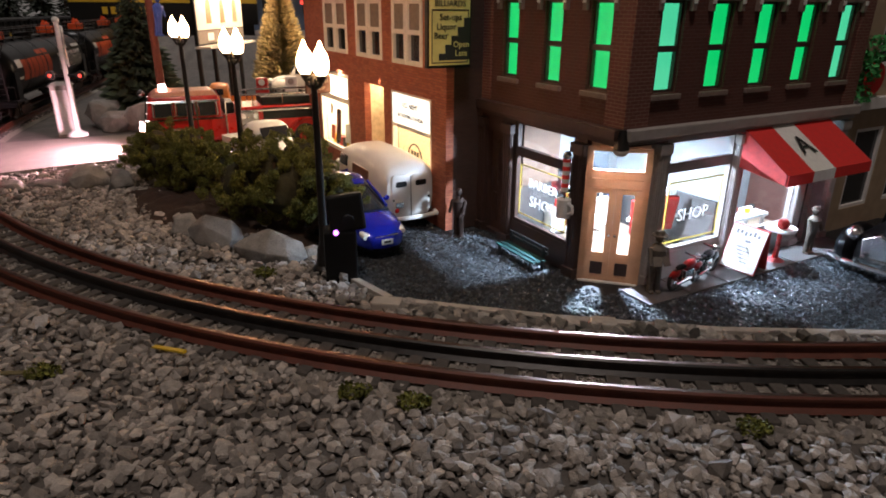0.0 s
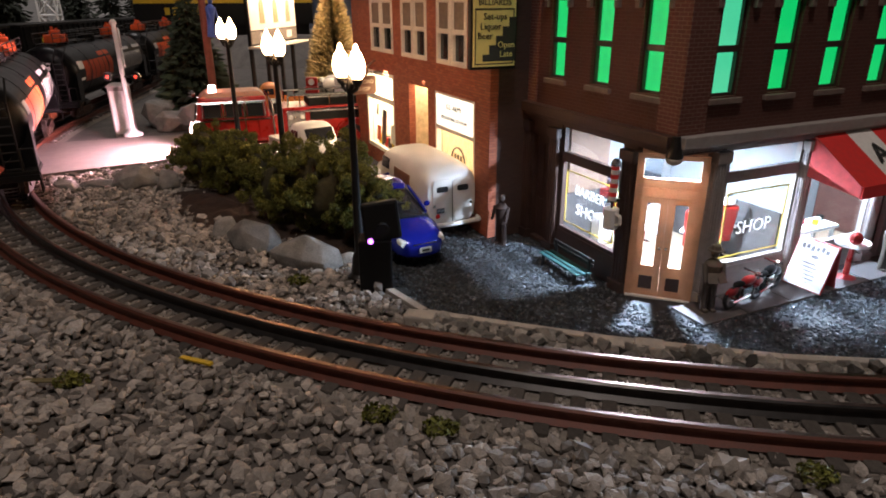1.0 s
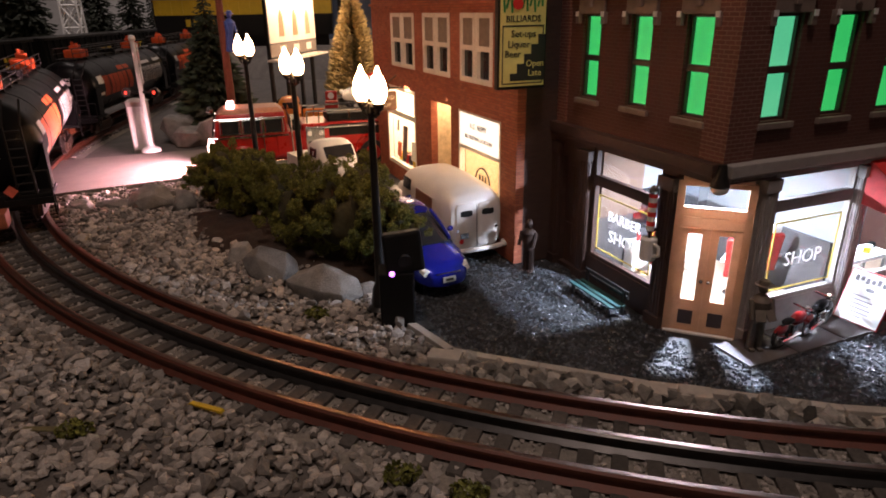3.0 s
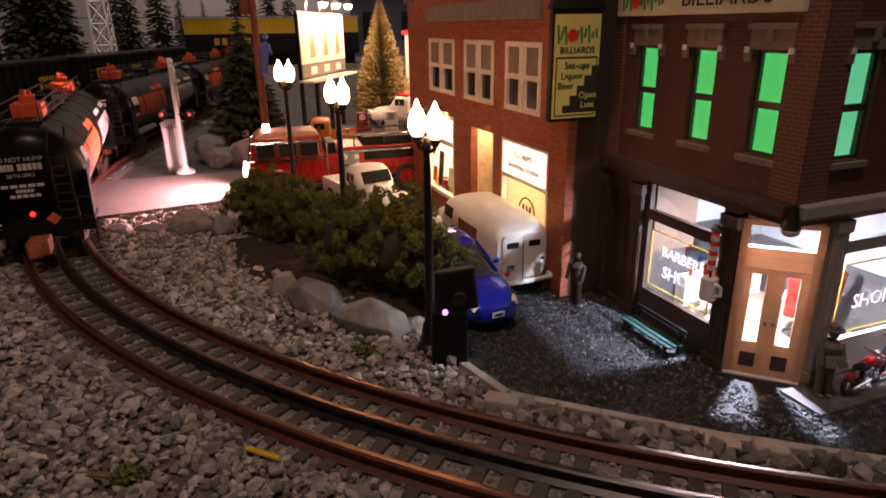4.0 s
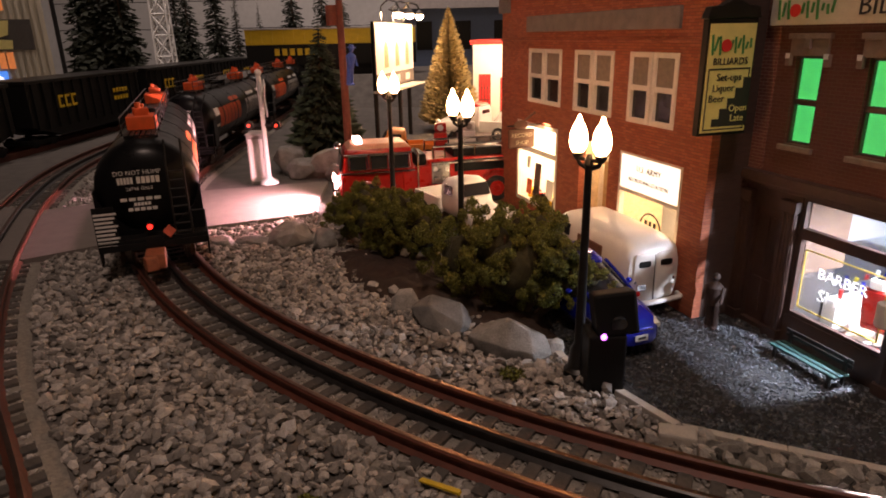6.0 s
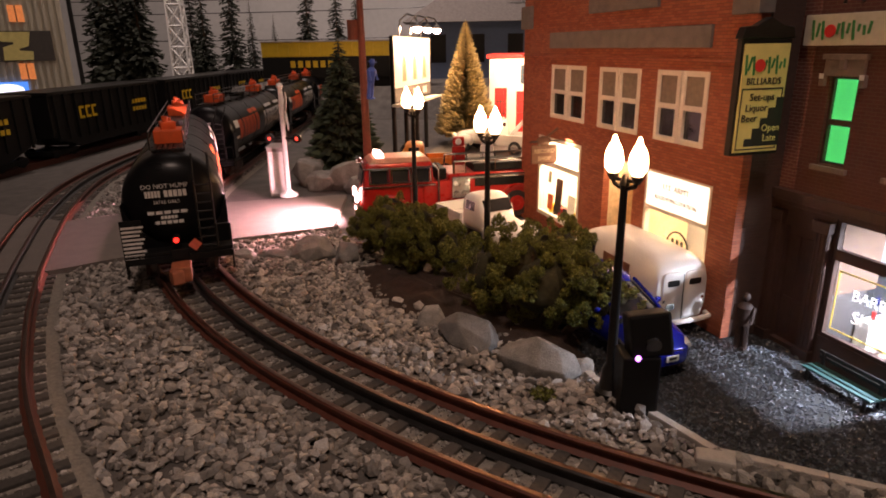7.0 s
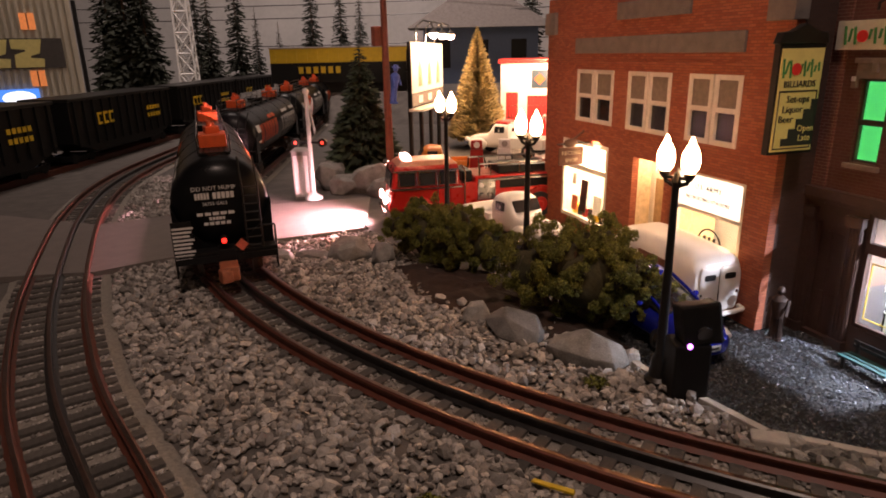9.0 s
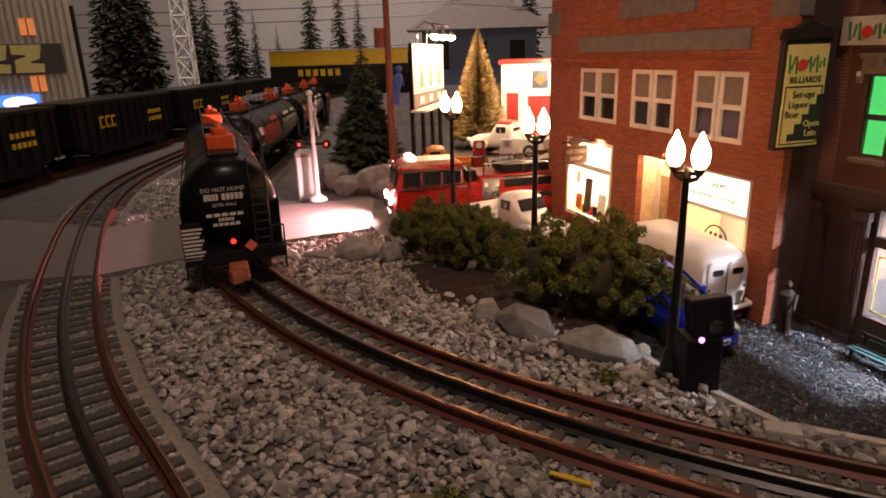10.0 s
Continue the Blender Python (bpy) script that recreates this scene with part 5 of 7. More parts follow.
def blue_car():
    # local x: forwards; the nose points down the street towards the tracks
    t = thing("car", at_street(12.55, 33.9), ANG - 87, "glossy blue modern saloon car parked on the street", "car", "parked cars")
    part("body", loft(nb(), [(-5.05, 0.95, 0.75, 1.6), (-4.9, 1.35, 0.55, 1.95), (-4.2, 1.55, 0.45, 2.15), (-1.0, 1.62, 0.42, 2.2), (1.8, 1.62, 0.42, 2.12), (3.4, 1.55, 0.42, 1.95), (4.4, 1.38, 0.45, 1.7), (4.95, 1.05, 0.5, 1.4), (5.1, 0.8, 0.6, 1.2)], 3.6), BLUE, t, smooth=True)
    cab = part("cabin", loft(nb(), [(-4.4, 1.0, 1.8, 2.12), (-3.4, 1.25, 1.8, 2.7), (-2.3, 1.3, 1.8, 3.12), (-0.5, 1.3, 1.8, 3.2), (0.7, 1.3, 1.8, 2.98), (1.9, 1.32, 1.8, 2.5), (2.9, 1.3, 1.8, 2.08)], 3.4), DGLASS, t, "dark glazed cabin", smooth=True)
    part("roof", loft(nb(), [(-2.7, 0.9, 2.95, 3.05), (-2.2, 1.18, 2.96, 3.18), (-0.6, 1.2, 2.98, 3.27), (0.3, 1.12, 2.96, 3.15), (0.55, 0.9, 2.94, 3.04)], 4.0), BLUE, cab, smooth=True)
    for s in (-1, 1):
        part("pillar", tube(nb(), [(2.75, s * 1.2, 2.15), (1.8, s * 1.2, 2.56), (0.5, s * 1.14, 3.06)], 0.09, 8), BLUE, cab)
        part("pillar", tube(nb(), [(-4.1, s * 1.12, 2.25), (-3.3, s * 1.16, 2.74), (-2.4, s * 1.14, 3.06)], 0.12, 8), BLUE, cab)
        part("pillar", tube(nb(), [(-1.0, s * 1.34, 2.2), (-1.0, s * 1.2, 3.1)], 0.07, 6), BLACK, cab)
        part("headlight", loft(nb(), [(4.1, 0.12, 1.42, 1.6), (4.45, 0.3, 1.22, 1.55), (4.85, 0.22, 1.15, 1.4)], 3.0, 12), CLEARLAMP, t, "clear headlamp", smooth=True).location = (0, s * 0.0102, 0)
        part("mirror", ball(nb(), (1.7, s * 1.75, 2.25), 0.2, (0.7, 1, 0.8), 10, 7), BLUE, t, smooth=True)
        for x in (-3.1, 3.2):
            wheel(t, x, s * 1.45, 0.7, 0.7, 0.42, CHROME)
    part("grille", box(nb(), (5.02, 0, 1.22), (0.1, 1.3, 0.12), None, 0.03), CHROME, t, "chrome grille bar")
    part("lower_grille", box(nb(), (5.03, 0, 0.72), (0.1, 1.5, 0.2), None, 0.03), BLACK, t)
    part("number_plate", box(nb(), (5.14, 0, 0.95), (0.05, 0.68, 0.3), None, 0.02), PLATE, t, "pale number plate")
    part("plate_bar", box(nb(), (5.17, 0, 0.95), (0.02, 0.42, 0.12), None, 0.0), INKBLACK, t)
    return t


def white_van():
    t = thing("panel_van", at_street(16.15, 37.6), ANG + 90, "old white panel van with rounded roof parked by the shops", "van", "parked cars")
    hull = [(-4.95, 1.15, 1.0, 3.3), (-4.85, 1.5, 0.8, 3.75), (-4.55, 1.68, 0.72, 4.0), (-3.8, 1.76, 0.7, 4.18), (-1.0, 1.78, 0.7, 4.3), (1.6, 1.76, 0.7, 4.25), (2.5, 1.7, 0.7, 3.95), (3.1, 1.58, 0.7, 3.2), (3.5, 1.4, 0.7, 2.7), (4.2, 1.22, 0.7, 2.58), (5.6, 1.0, 0.7, 2.4), (6.3, 0.8, 0.75, 2.1), (6.55, 0.5, 0.9, 1.8)]
    part("body", loft(nb(), hull, 3.6, 36), VANWHITE, t, smooth=True)
    part("windscreen", box(nb(), (2.86, 0, 3.42), (0.1, 2.3, 0.72), (0, -36, 0), 0.03), DGLASS, t)
    part("door_seam", box(nb(), (-4.97, 0, 2.1), (0.05, 0.035, 2.5), (0, 2, 0)), INKBLACK, t)
    for s in (-1, 1):
        d = part("rear_door", loft(nb(), [(-5.02, 0.55, 1.0, 3.45), (-4.98, 0.6, 0.95, 3.5), (-4.8, 0.6, 0.95, 3.5)], 7.0), VANWHITE, t, "white rear door", smooth=True)
        d.location = (0, s * 0.0065, 0)
        part("rear_window", loft(nb(), [(-5.05, 0.34, 2.78, 3.08), (-5.0, 0.38, 2.74, 3.12)], 5.0), BLACK, d, "small dark rear window")
        part("hinge", box(nb(), (-5.0, s * 0.52, 2.0), (0.08, 0.14, 0.16)), CHROME, d)
        part("side_window", box(nb(), (1.5, s * 1.72, 3.25), (1.3, 0.12, 0.7), (s * 6, 0, 0), 0.05), DGLASS, t)
        part("rear_side_window", box(nb(), (-1.4, s * 1.755, 3.0), (2.6, 0.1, 0.7), (s * 3, 0, 0), 0.05), mat("brown_side_panel", (0.16, 0.07, 0.04), 0.4), t, "brown side panel")
        part("front_fender", ball(nb(), (4.6, s * 1.35, 1.3), 0.95, (1.5, 0.5, 0.8)), VANWHITE, t, smooth=True)
        part("rear_fender", ball(nb(), (-2.9, s * 1.62, 1.2), 0.95, (1.25, 0.36, 0.75)), VANWHITE, t, smooth=True)
        part("headlight", ball(nb(), (5.6, s * 1.25, 1.75), 0.3, seg=12, rings=8), CLEARLAMP, t, smooth=True)
        for x in (-2.9, 4.6):
            wheel(t, x, s * 1.5, 0.78, 0.78, 0.4, CHROME)
    part("tail_lamp", ball(nb(), (-5.02, 0.95, 1.35), 0.15, (0.5, 1, 1), 8, 6), REDLAMP, t)
    bm = tube(nb(), [(-4.6, -1.85, 0.85), (-5.05, -1.7, 0.85), (-5.2, -0.8, 0.85), (-5.2, 0.8, 0.85), (-5.05, 1.7, 0.85), (-4.6, 1.85, 0.85)], 0.15, 8)
    part("rear_bumper", bm, VANWHITE, t, "white rear bumper", smooth=True)
    part("plate", box(nb(), (-5.06, 0.8, 1.7), (0.06, 0.5, 0.32), None, 0.02), CHROME, t)
    return t


def pickup(at, turn, paint, label, roof=None, bed=True):
    t = thing("pickup_truck", at, turn, label, "truck", "parked cars")
    cab = part("cab", loft(nb(), [(-1.05, 1.35, 0.9, 3.3), (-0.9, 1.55, 0.8, 3.7), (0.2, 1.62, 0.8, 3.85), (0.8, 1.58, 0.8, 3.72), (1.3, 1.5, 0.8, 3.2), (1.75, 1.35, 0.8, 2.5), (2.1, 1.2, 0.8, 2.35), (3.8, 1.0, 0.8, 2.15), (4.4, 0.85, 0.85, 1.9), (4.6, 0.6, 1.0, 1.6)], 3.6), paint, t, smooth=True)
    if roof:
        part("roof", loft(nb(), [(-0.95, 0.9, 3.45, 3.6), (-0.7, 1.3, 3.4, 3.85), (0.3, 1.35, 3.4, 3.95), (0.85, 1.1, 3.5, 3.8)], 3.0), roof, cab, smooth=True)
    part("windscreen", box(nb(), (1.42, 0, 3.05), (0.16, 2.3, 0.95), (0, -33, 0), 0.04), DGLASS, cab)
    part("rear_window", box(nb(), (-1.02, 0, 3.0), (0.08, 1.7, 0.5), (0, 4, 0), 0.03), DGLASS, cab)
    part("grille", box(nb(), (4.56, 0, 1.35), (0.12, 1.0, 0.7), None, 0.04), CHROME, t)
    if bed:
        bm = nb()
        for s in (-1, 1):
            span(bm, (-5.0, s * 1.6 - 0.1, 1.0), (-1.1, s * 1.6 + 0.1, 2.1), 0.04)
        span(bm, (-5.0, -1.5, 1.0), (-1.1, 1.5, 1.25))
        span(bm, (-5.1, -1.6, 1.0), (-4.95, 1.6, 2.1), 0.04)
        part("load_bed", bm, paint, t)
    for s in (-1, 1):
        part("side_window", box(nb(), (0.15, s * 1.56, 2.95), (1.2, 0.06, 0.7), (s * 6, 0, 0), 0.03), DGLASS, cab)
        part("fender", ball(nb(), (2.9, s * 1.5, 1.25), 0.9, (1.3, 0.45, 0.8)), paint, t, smooth=True)
        part("headlight", ball(nb(), (4.35, s * 1.2, 1.7), 0.28, seg=10, rings=7), CLEARLAMP, t)
        for x in (-3.4, 2.9):
            wheel(t, x, s * 1.55, 0.75, 0.75, 0.45, CHROME)
    part("bumper", box(nb(), (4.8, 0, 0.9), (0.25, 3.4, 0.3), None, 0.1), CHROME, t, "chrome bumper")
    return t


FLASH = mat("flashing_headlamp", (0.9, 0.6, 0.6), 0.3, var=0.02, bump=0, emit=(1.0, 0.55, 0.5), strength=14)


def fire_engine():
    t = thing("fire_engine", (-17.8, 57.8, 0.0), 24 + 180, "red vintage fire engine with chrome rails and lit headlamps", "fire engine")
    part("chassis", span(nb(), (-9.2, -1.7, 0.9), (8.4, 1.7, 1.4)), BLACK, t)
    cab = part("cab", tapered(nb(), (2.3, 8.8, 2.1), (2.6, 8.1, 1.85), 1.1, 5.1, 0.35), RED, t, smooth=True)
    part("cab_roof", tapered(nb(), (2.6, 8.0, 1.85), (3.1, 7.5, 1.45), 5.0, 5.4, 0.15), mat("cream_roof", (0.5, 0.24, 0.15), 0.35), cab, "pale cab roof", smooth=True)
    part("windscreen", box(nb(), (8.45, 0, 3.9), (0.1, 3.3, 1.25), (0, -10, 0), 0.05), DGLASS, cab)
    part("light_bar", span(nb(), (6.6, -1.3, 5.4), (7.2, 1.3, 5.75), 0.1), FLASH, cab, "lit beacon bar on the roof")
    part("bell", ball(nb(), (8.6, 0, 5.2), 0.3, seg=10, rings=7), CHROME, cab)
    part("crew_bench", span(nb(), (1.35, -1.6, 3.3), (2.2, 1.6, 4.3), 0.1), BLACK, t, "dark open crew bench")
    part("body", prism(nb(), [(-9.2, 1.3), (-9.2, 3.9), (1.3, 3.9), (1.3, 3.4), (3.5, 3.2), (3.5, 1.3)], -2.1, 2.1, "Y", 0.15), RED, t)
    part("hose_bed", span(nb(), (-8.8, -1.6, 3.9), (-1.0, 1.6, 4.6), 0.1), BLACK, t, "dark hose bed")
    part("pump_panel", span(nb(), (-0.6, -2.16, 1.8), (1.0, 2.16, 3.6), 0.05), CHROME, t, "polished pump panel")
    for s in (-1, 1):
        part("running_board", span(nb(), (-2.0, s * 2.3 - 0.3, 0.9), (5.0, s * 2.3 + 0.3, 1.1), 0.04), CHROME, t)
        for x in (3.6, 5.35, 7.1):
            part("side_window", box(nb(), (x, s * 2.0, 3.95), (1.35, 0.1, 1.05), (s * 3.5, 0, 0), 0.03), DGLASS, cab)
        part("cab_trim", tube(nb(), [(2.4, s * 2.12, 3.1), (8.6, s * 2.1, 3.1)], 0.09, 6), CHROME, cab)
        part("window_trim", tube(nb(), [(2.6, s * 2.0, 4.6), (8.3, s * 1.98, 4.6)], 0.07, 6), CHROME, cab)
        part("door_line", span(nb(), (4.44, s * 2.08 - 0.03, 1.4), (4.52, s * 2.08 + 0.03, 4.6)), CHROME, cab)
        bm = tube(nb(), [(-9.0, s * 1.95, 3.9), (-9.0, s * 1.95, 4.9), (0.8, s * 1.95, 4.9), (0.8, s * 1.95, 3.9)], 0.09, 6)
        part("hand_rail", bm, CHROME, t, "chrome grab rail")
        bm = tube(nb(), [(-8.8, s * 2.2, 3.55), (1.0, s * 2.2, 3.55)], 0.12, 6)
        part("side_trim", bm, CHROME, t)
        bm = tube(nb(), [(2.15, s * 2.2, 1.6), (2.15, s * 2.2, 4.4), (2.45, s * 2.0, 5.0)], 0.08, 6)
        part("grab_handle", bm, CHROME, t)
        part("front_fender", ball(nb(), (6.2, s * 1.85, 1.4), 1.3, (1.2, 0.3, 0.85)), RED, t, smooth=True)
        arch = nb()
        for k in range(10):
            a, c = math.pi * k / 9, math.pi * (k + 1) / 9
            if k < 9:
                cyl(arch, (-4.7 + 1.5 * math.cos(a), s * 2.15, 1.2 + 1.5 * math.sin(a)), (-4.7 + 1.5 * math.cos(c), s * 2.15, 1.2 + 1.5 * math.sin(c)), 0.12, seg=6)
        part("wheel_arch", arch, RED, t)
        for x in (-4.7, 6.2):
            wheel(t, x, s * 2.0, 1.1, 1.1, 0.7, RED)
        part("headlight", lathe(nb(), [(0.1, 0), (0.4, 0.25), (0.42, 0.4), (0.3, 0.45)], (0, 0, 0), 12), FLASH, t, "lit headlamp").matrix_basis = pose(0.0865, s * 0.0135, 0.022, 0, 90, 0)
        part("hose_panel", span(nb(), (-8.9, s * 2.1 - 0.06, 2.75), (-1.0, s * 2.1 + 0.06, 3.75), 0.04), BLACK, t, "black side panel of the hose bed")
        for k in range(4):
            part("rail_post", cyl(nb(), (-8.0 + k * 2.6, s * 1.95, 3.9), (-8.0 + k * 2.6, s * 1.95, 4.9), 0.06, seg=6), CHROME, t)
        for k in range(3):
            dial = cyl(nb(), (-0.3 + k * 0.5, s * 2.17, 3.1 - 0.25 * (k % 2)), (-0.3 + k * 0.5, s * 2.28, 3.1 - 0.25 * (k % 2)), 0.2, seg=12)
            part("pump_dial", dial, CHROME if k % 2 else WHITE, t, "round pump gauge")
        for k in range(2):
            part("pump_outlet", cyl(nb(), (-0.1 + k * 0.7, s * 2.17, 2.2), (-0.1 + k * 0.7, s * 2.5, 2.15), 0.24, seg=12), CHROME, t, "chrome hose outlet")
        for x in (3.6, 5.35, 7.1):
            rim = nb()
            for p, q in (((x - 0.8, 3.4), (x + 0.8, 3.4)), ((x + 0.8, 3.4), (x + 0.75, 4.5)), ((x + 0.75, 4.5), (x - 0.75, 4.5)), ((x - 0.75, 4.5), (x - 0.8, 3.4))):
                cyl(rim, (p[0], s * (2.13 - (p[1] - 3.4) * 0.06), p[1]), (q[0], s * (2.13 - (q[1] - 3.4) * 0.06), q[1]), 0.06, seg=6)
            part("window_rim", rim, CHROME, cab)
    part("bumper", box(nb(), (9.1, 0, 1.1), (0.35, 4.0, 0.45), None, 0.12), CHROME, t, "chrome front bumper")
    part("grille", box(nb(), (8.82, 0, 2.0), (0.12, 1.6, 1.2), None, 0.06), CHROME, t)
    return t


def black_sedan():
    t = thing("vintage_car", at_street(38.2, 15.2), ANG + 184, "black 1930s saloon car with chrome bumper by the awning", "car", "parked cars")
    part("body", prism(nb(), [(-5.2, 0.9), (-5.0, 2.2), (-3.8, 2.7), (1.4, 2.6), (4.7, 2.4), (5.0, 1.0)], -1.2, 1.2, "Y", 0.3), BLACKCAR, t, smooth=True)
    cab = part("cabin", tapered(nb(), (-4.2, 1.7, 1.75), (-2.9, 0.9, 1.4), 1.2, 4.2, 0.4), BLACKCAR, t, smooth=True)
    part("windscreen", box(nb(), (1.32, 0, 3.4), (0.06, 2.3, 0.85), (0, -14, 0), 0.04), DGLASS, cab)
    part("grille", prism(nb(), [(-0.65, 0.9), (0.65, 0.9), (0.75, 2.2), (0.0, 2.6), (-0.75, 2.2)], 4.95, 5.15, "X", 0.04), CHROME, t, "upright chrome grille")
    for s in (-1, 1):
        part("side_window", box(nb(), (-1.2, s * 1.62, 3.4), (2.6, 0.06, 0.7), (s * 7, 0, 0), 0.04), DGLASS, cab)
        part("front_fender", ball(nb(), (3.7, s * 1.6, 1.5), 1.3, (1.3, 0.5, 0.85)), BLACKCAR, t, smooth=True)
        part("rear_fender", ball(nb(), (-3.5, s * 1.6, 1.5), 1.3, (1.3, 0.45, 0.85)), BLACKCAR, t, smooth=True)
        part("running_board", span(nb(), (-2.6, s * 1.75 - 0.35, 0.75), (2.8, s * 1.75 + 0.35, 0.9), 0.04), BLACK, t)
        part("headlight", ball(nb(), (4.7, s * 1.35, 2.25), 0.42, (1.1, 1, 1), 12, 8), CHROME, t, "round chrome headlamp", smooth=True)
        for x in (-3.5, 3.7):
            wheel(t, x, s * 1.6, 0.95, 0.95, 0.4, CHROME)
    bm = tube(nb(), [(5.2, -2.1, 1.0), (5.7, -1.2, 1.0), (5.75, 1.2, 1.0), (5.2, 2.1, 1.0)], 0.16, 8)
    cyl(bm, (5.7, -0.6, 0.7), (5.7, -0.6, 1.4), 0.12, seg=8)
    cyl(bm, (5.7, 0.6, 0.7), (5.7, 0.6, 1.4), 0.12, seg=8)
    part("bumper", bm, CHROME, t, "chrome bumper with overriders", smooth=True)


blue_car()
white_van()
pickup(at_street(12.3, 50.6), ANG - 78, VANWHITE, "white vintage pickup truck parked behind the bushes")
pickup((-26.0, 74.5, 0.0), 196, mat("orange_truck_paint", (0.6, 0.2, 0.03), 0.4, var=0.15), "orange-yellow vintage pickup truck behind the fire engine")
tow = pickup((-19.2, 92.0, 0.0), 160, VANWHITE, "white tow truck with red cab roof and a crane", RED)
bm = tube(nb(), [(-1.6, 0.6, 1.3), (-4.6, 0, 4.6), (-1.6, -0.6, 1.3)], 0.13, 6)
cyl(bm, (-4.6, 0, 4.6), (-5.0, 0, 2.4), 0.05, seg=5)
part("crane_arm", bm, VANWHITE, tow, "white towing crane")
tow.scale = (1.25, 1.25, 1.25)
fire_engine()
black_sedan()
# the fire engine's flashing headlamps light the crossing road
hx, hy = -17.8 + 9.6 * math.cos(radians(204)), 57.8 + 9.6 * math.sin(radians(204))
d = bpy.data.lights.new("fire_engine_headlight", "SPOT")
d.energy, d.color, d.spot_size, d.spot_blend, d.shadow_soft_size = 4.2, (1.0, 0.58, 0.64), radians(140), 0.9, 0.004
o = new("fire_engine_headlight", d)
o.matrix_world = look((hx * CM, hy * CM, 0.023), ((hx - 12) * CM, (hy - 5) * CM, 0.0))

# ---------------------------------------------------------------- street furniture by the corner building
PAVING = mat("worn_paving", (0.09, 0.082, 0.08), 0.6, var=0.3, scale=180, bump=0.3, rand=0.15)
t = tagged(new("pavement"), "worn dark paving slabs before the shop front", "pavement", "", "structure")
for k in range(6):
    u0 = 21.3 + k * 2.75
    corner = [uv(u0, 18.2), uv(u0 + 2.68, 18.2), uv(u0 + 2.68, 20.1), uv(u0, 20.1)]
    zs = max(ground_z(x, y) for x, y in corner)
    part("slab", prism(nb(), corner, zs - 0.3, zs + 0.19, "Z", 0.02), PAVING, t)



def bench():
    t = thing("bench", at_street(19.2, 25.6), ANG, "teal slatted street bench under the shop window", "bench")
    teal = mat("teal_slat", (0.013, 0.055, 0.052), 0.5, var=0.3)
    for y in (-0.35, 0.0, 0.35):
        part("seat_slat", span(nb(), (y - 0.13, -1.8, 0.85), (y + 0.13, 1.8, 0.97), 0.03), teal, t)
    for z in (1.3, 1.65):
        part("back_slat", span(nb(), (0.52, -1.8, z), (0.62, 1.8, z + 0.24), 0.03), IRON, t)
    for y in (-1.5, 1.5):
        bm = span(nb(), (-0.45, y - 0.08, 0), (-0.33, y + 0.08, 0.85))
        span(bm, (0.45, y - 0.08, 0), (0.57, y + 0.08, 1.9))
        span(bm, (-0.45, y - 0.06, 0.75), (0.55, y + 0.06, 0.85))
        part("leg", bm, IRON, t)
    t.scale = (0.9, 0.95, 0.68)


bench()


def sandwich_board():
    t = thing("sandwich_board", at_street(29.0, 19.1), -48, "white sandwich board with red edge outside the shop", "sign")
    MUTEDINK = mat("grey_board_ink", (0.16, 0.15, 0.16), 0.7, bump=0)
    rededge = mat("red_board_edge", (0.4, 0.03, 0.03), 0.5)
    for s in (-1, 1):
        k = part("board", box(nb(), (0, s * 0.55, 1.75), (2.5, 0.14, 3.5), (s * 17, 0, 0), 0.03), rededge, t, "red framed board")
        part("face", box(nb(), (0, s * 0.64, 1.78), (2.36, 0.06, 3.35), (s * 17, 0, 0)), WHITE, k, "white painted face")
    m = Matrix.Translation((0, -0.68, 1.78)) @ Euler((radians(-17), 0, 0)).to_matrix().to_4x4()
    rng = random.Random(3)
    for k in range(6):
        bm = nb()
        w = rng.uniform(1.1, 1.7)
        box(bm, (-0.95 + w / 2, 0, 0.1 - k * 0.27), (w, 0.02, 0.06))
        bmesh.ops.transform(bm, matrix=m, verts=bm.verts)
        part("line_bar", bm, MUTEDINK, t)
    bm = nb()
    for i in range(6):
        box(bm, (-0.8 + i * 0.3, 0, 1.2 + 0.06 * math.sin(i * 2)), (0.2, 0.02, 0.28 if i % 2 else 0.38))
    ball(bm, (0.1, 0, 0.62), 0.26, (1, 0.06, 0.5), 10, 6)
    bmesh.ops.transform(bm, matrix=m, verts=bm.verts)
    part("heading_bar", bm, MUTEDINK, t)
    t.scale = (0.74, 0.7, 0.68)
    t.rotation_euler.y += radians(4)


sandwich_board()


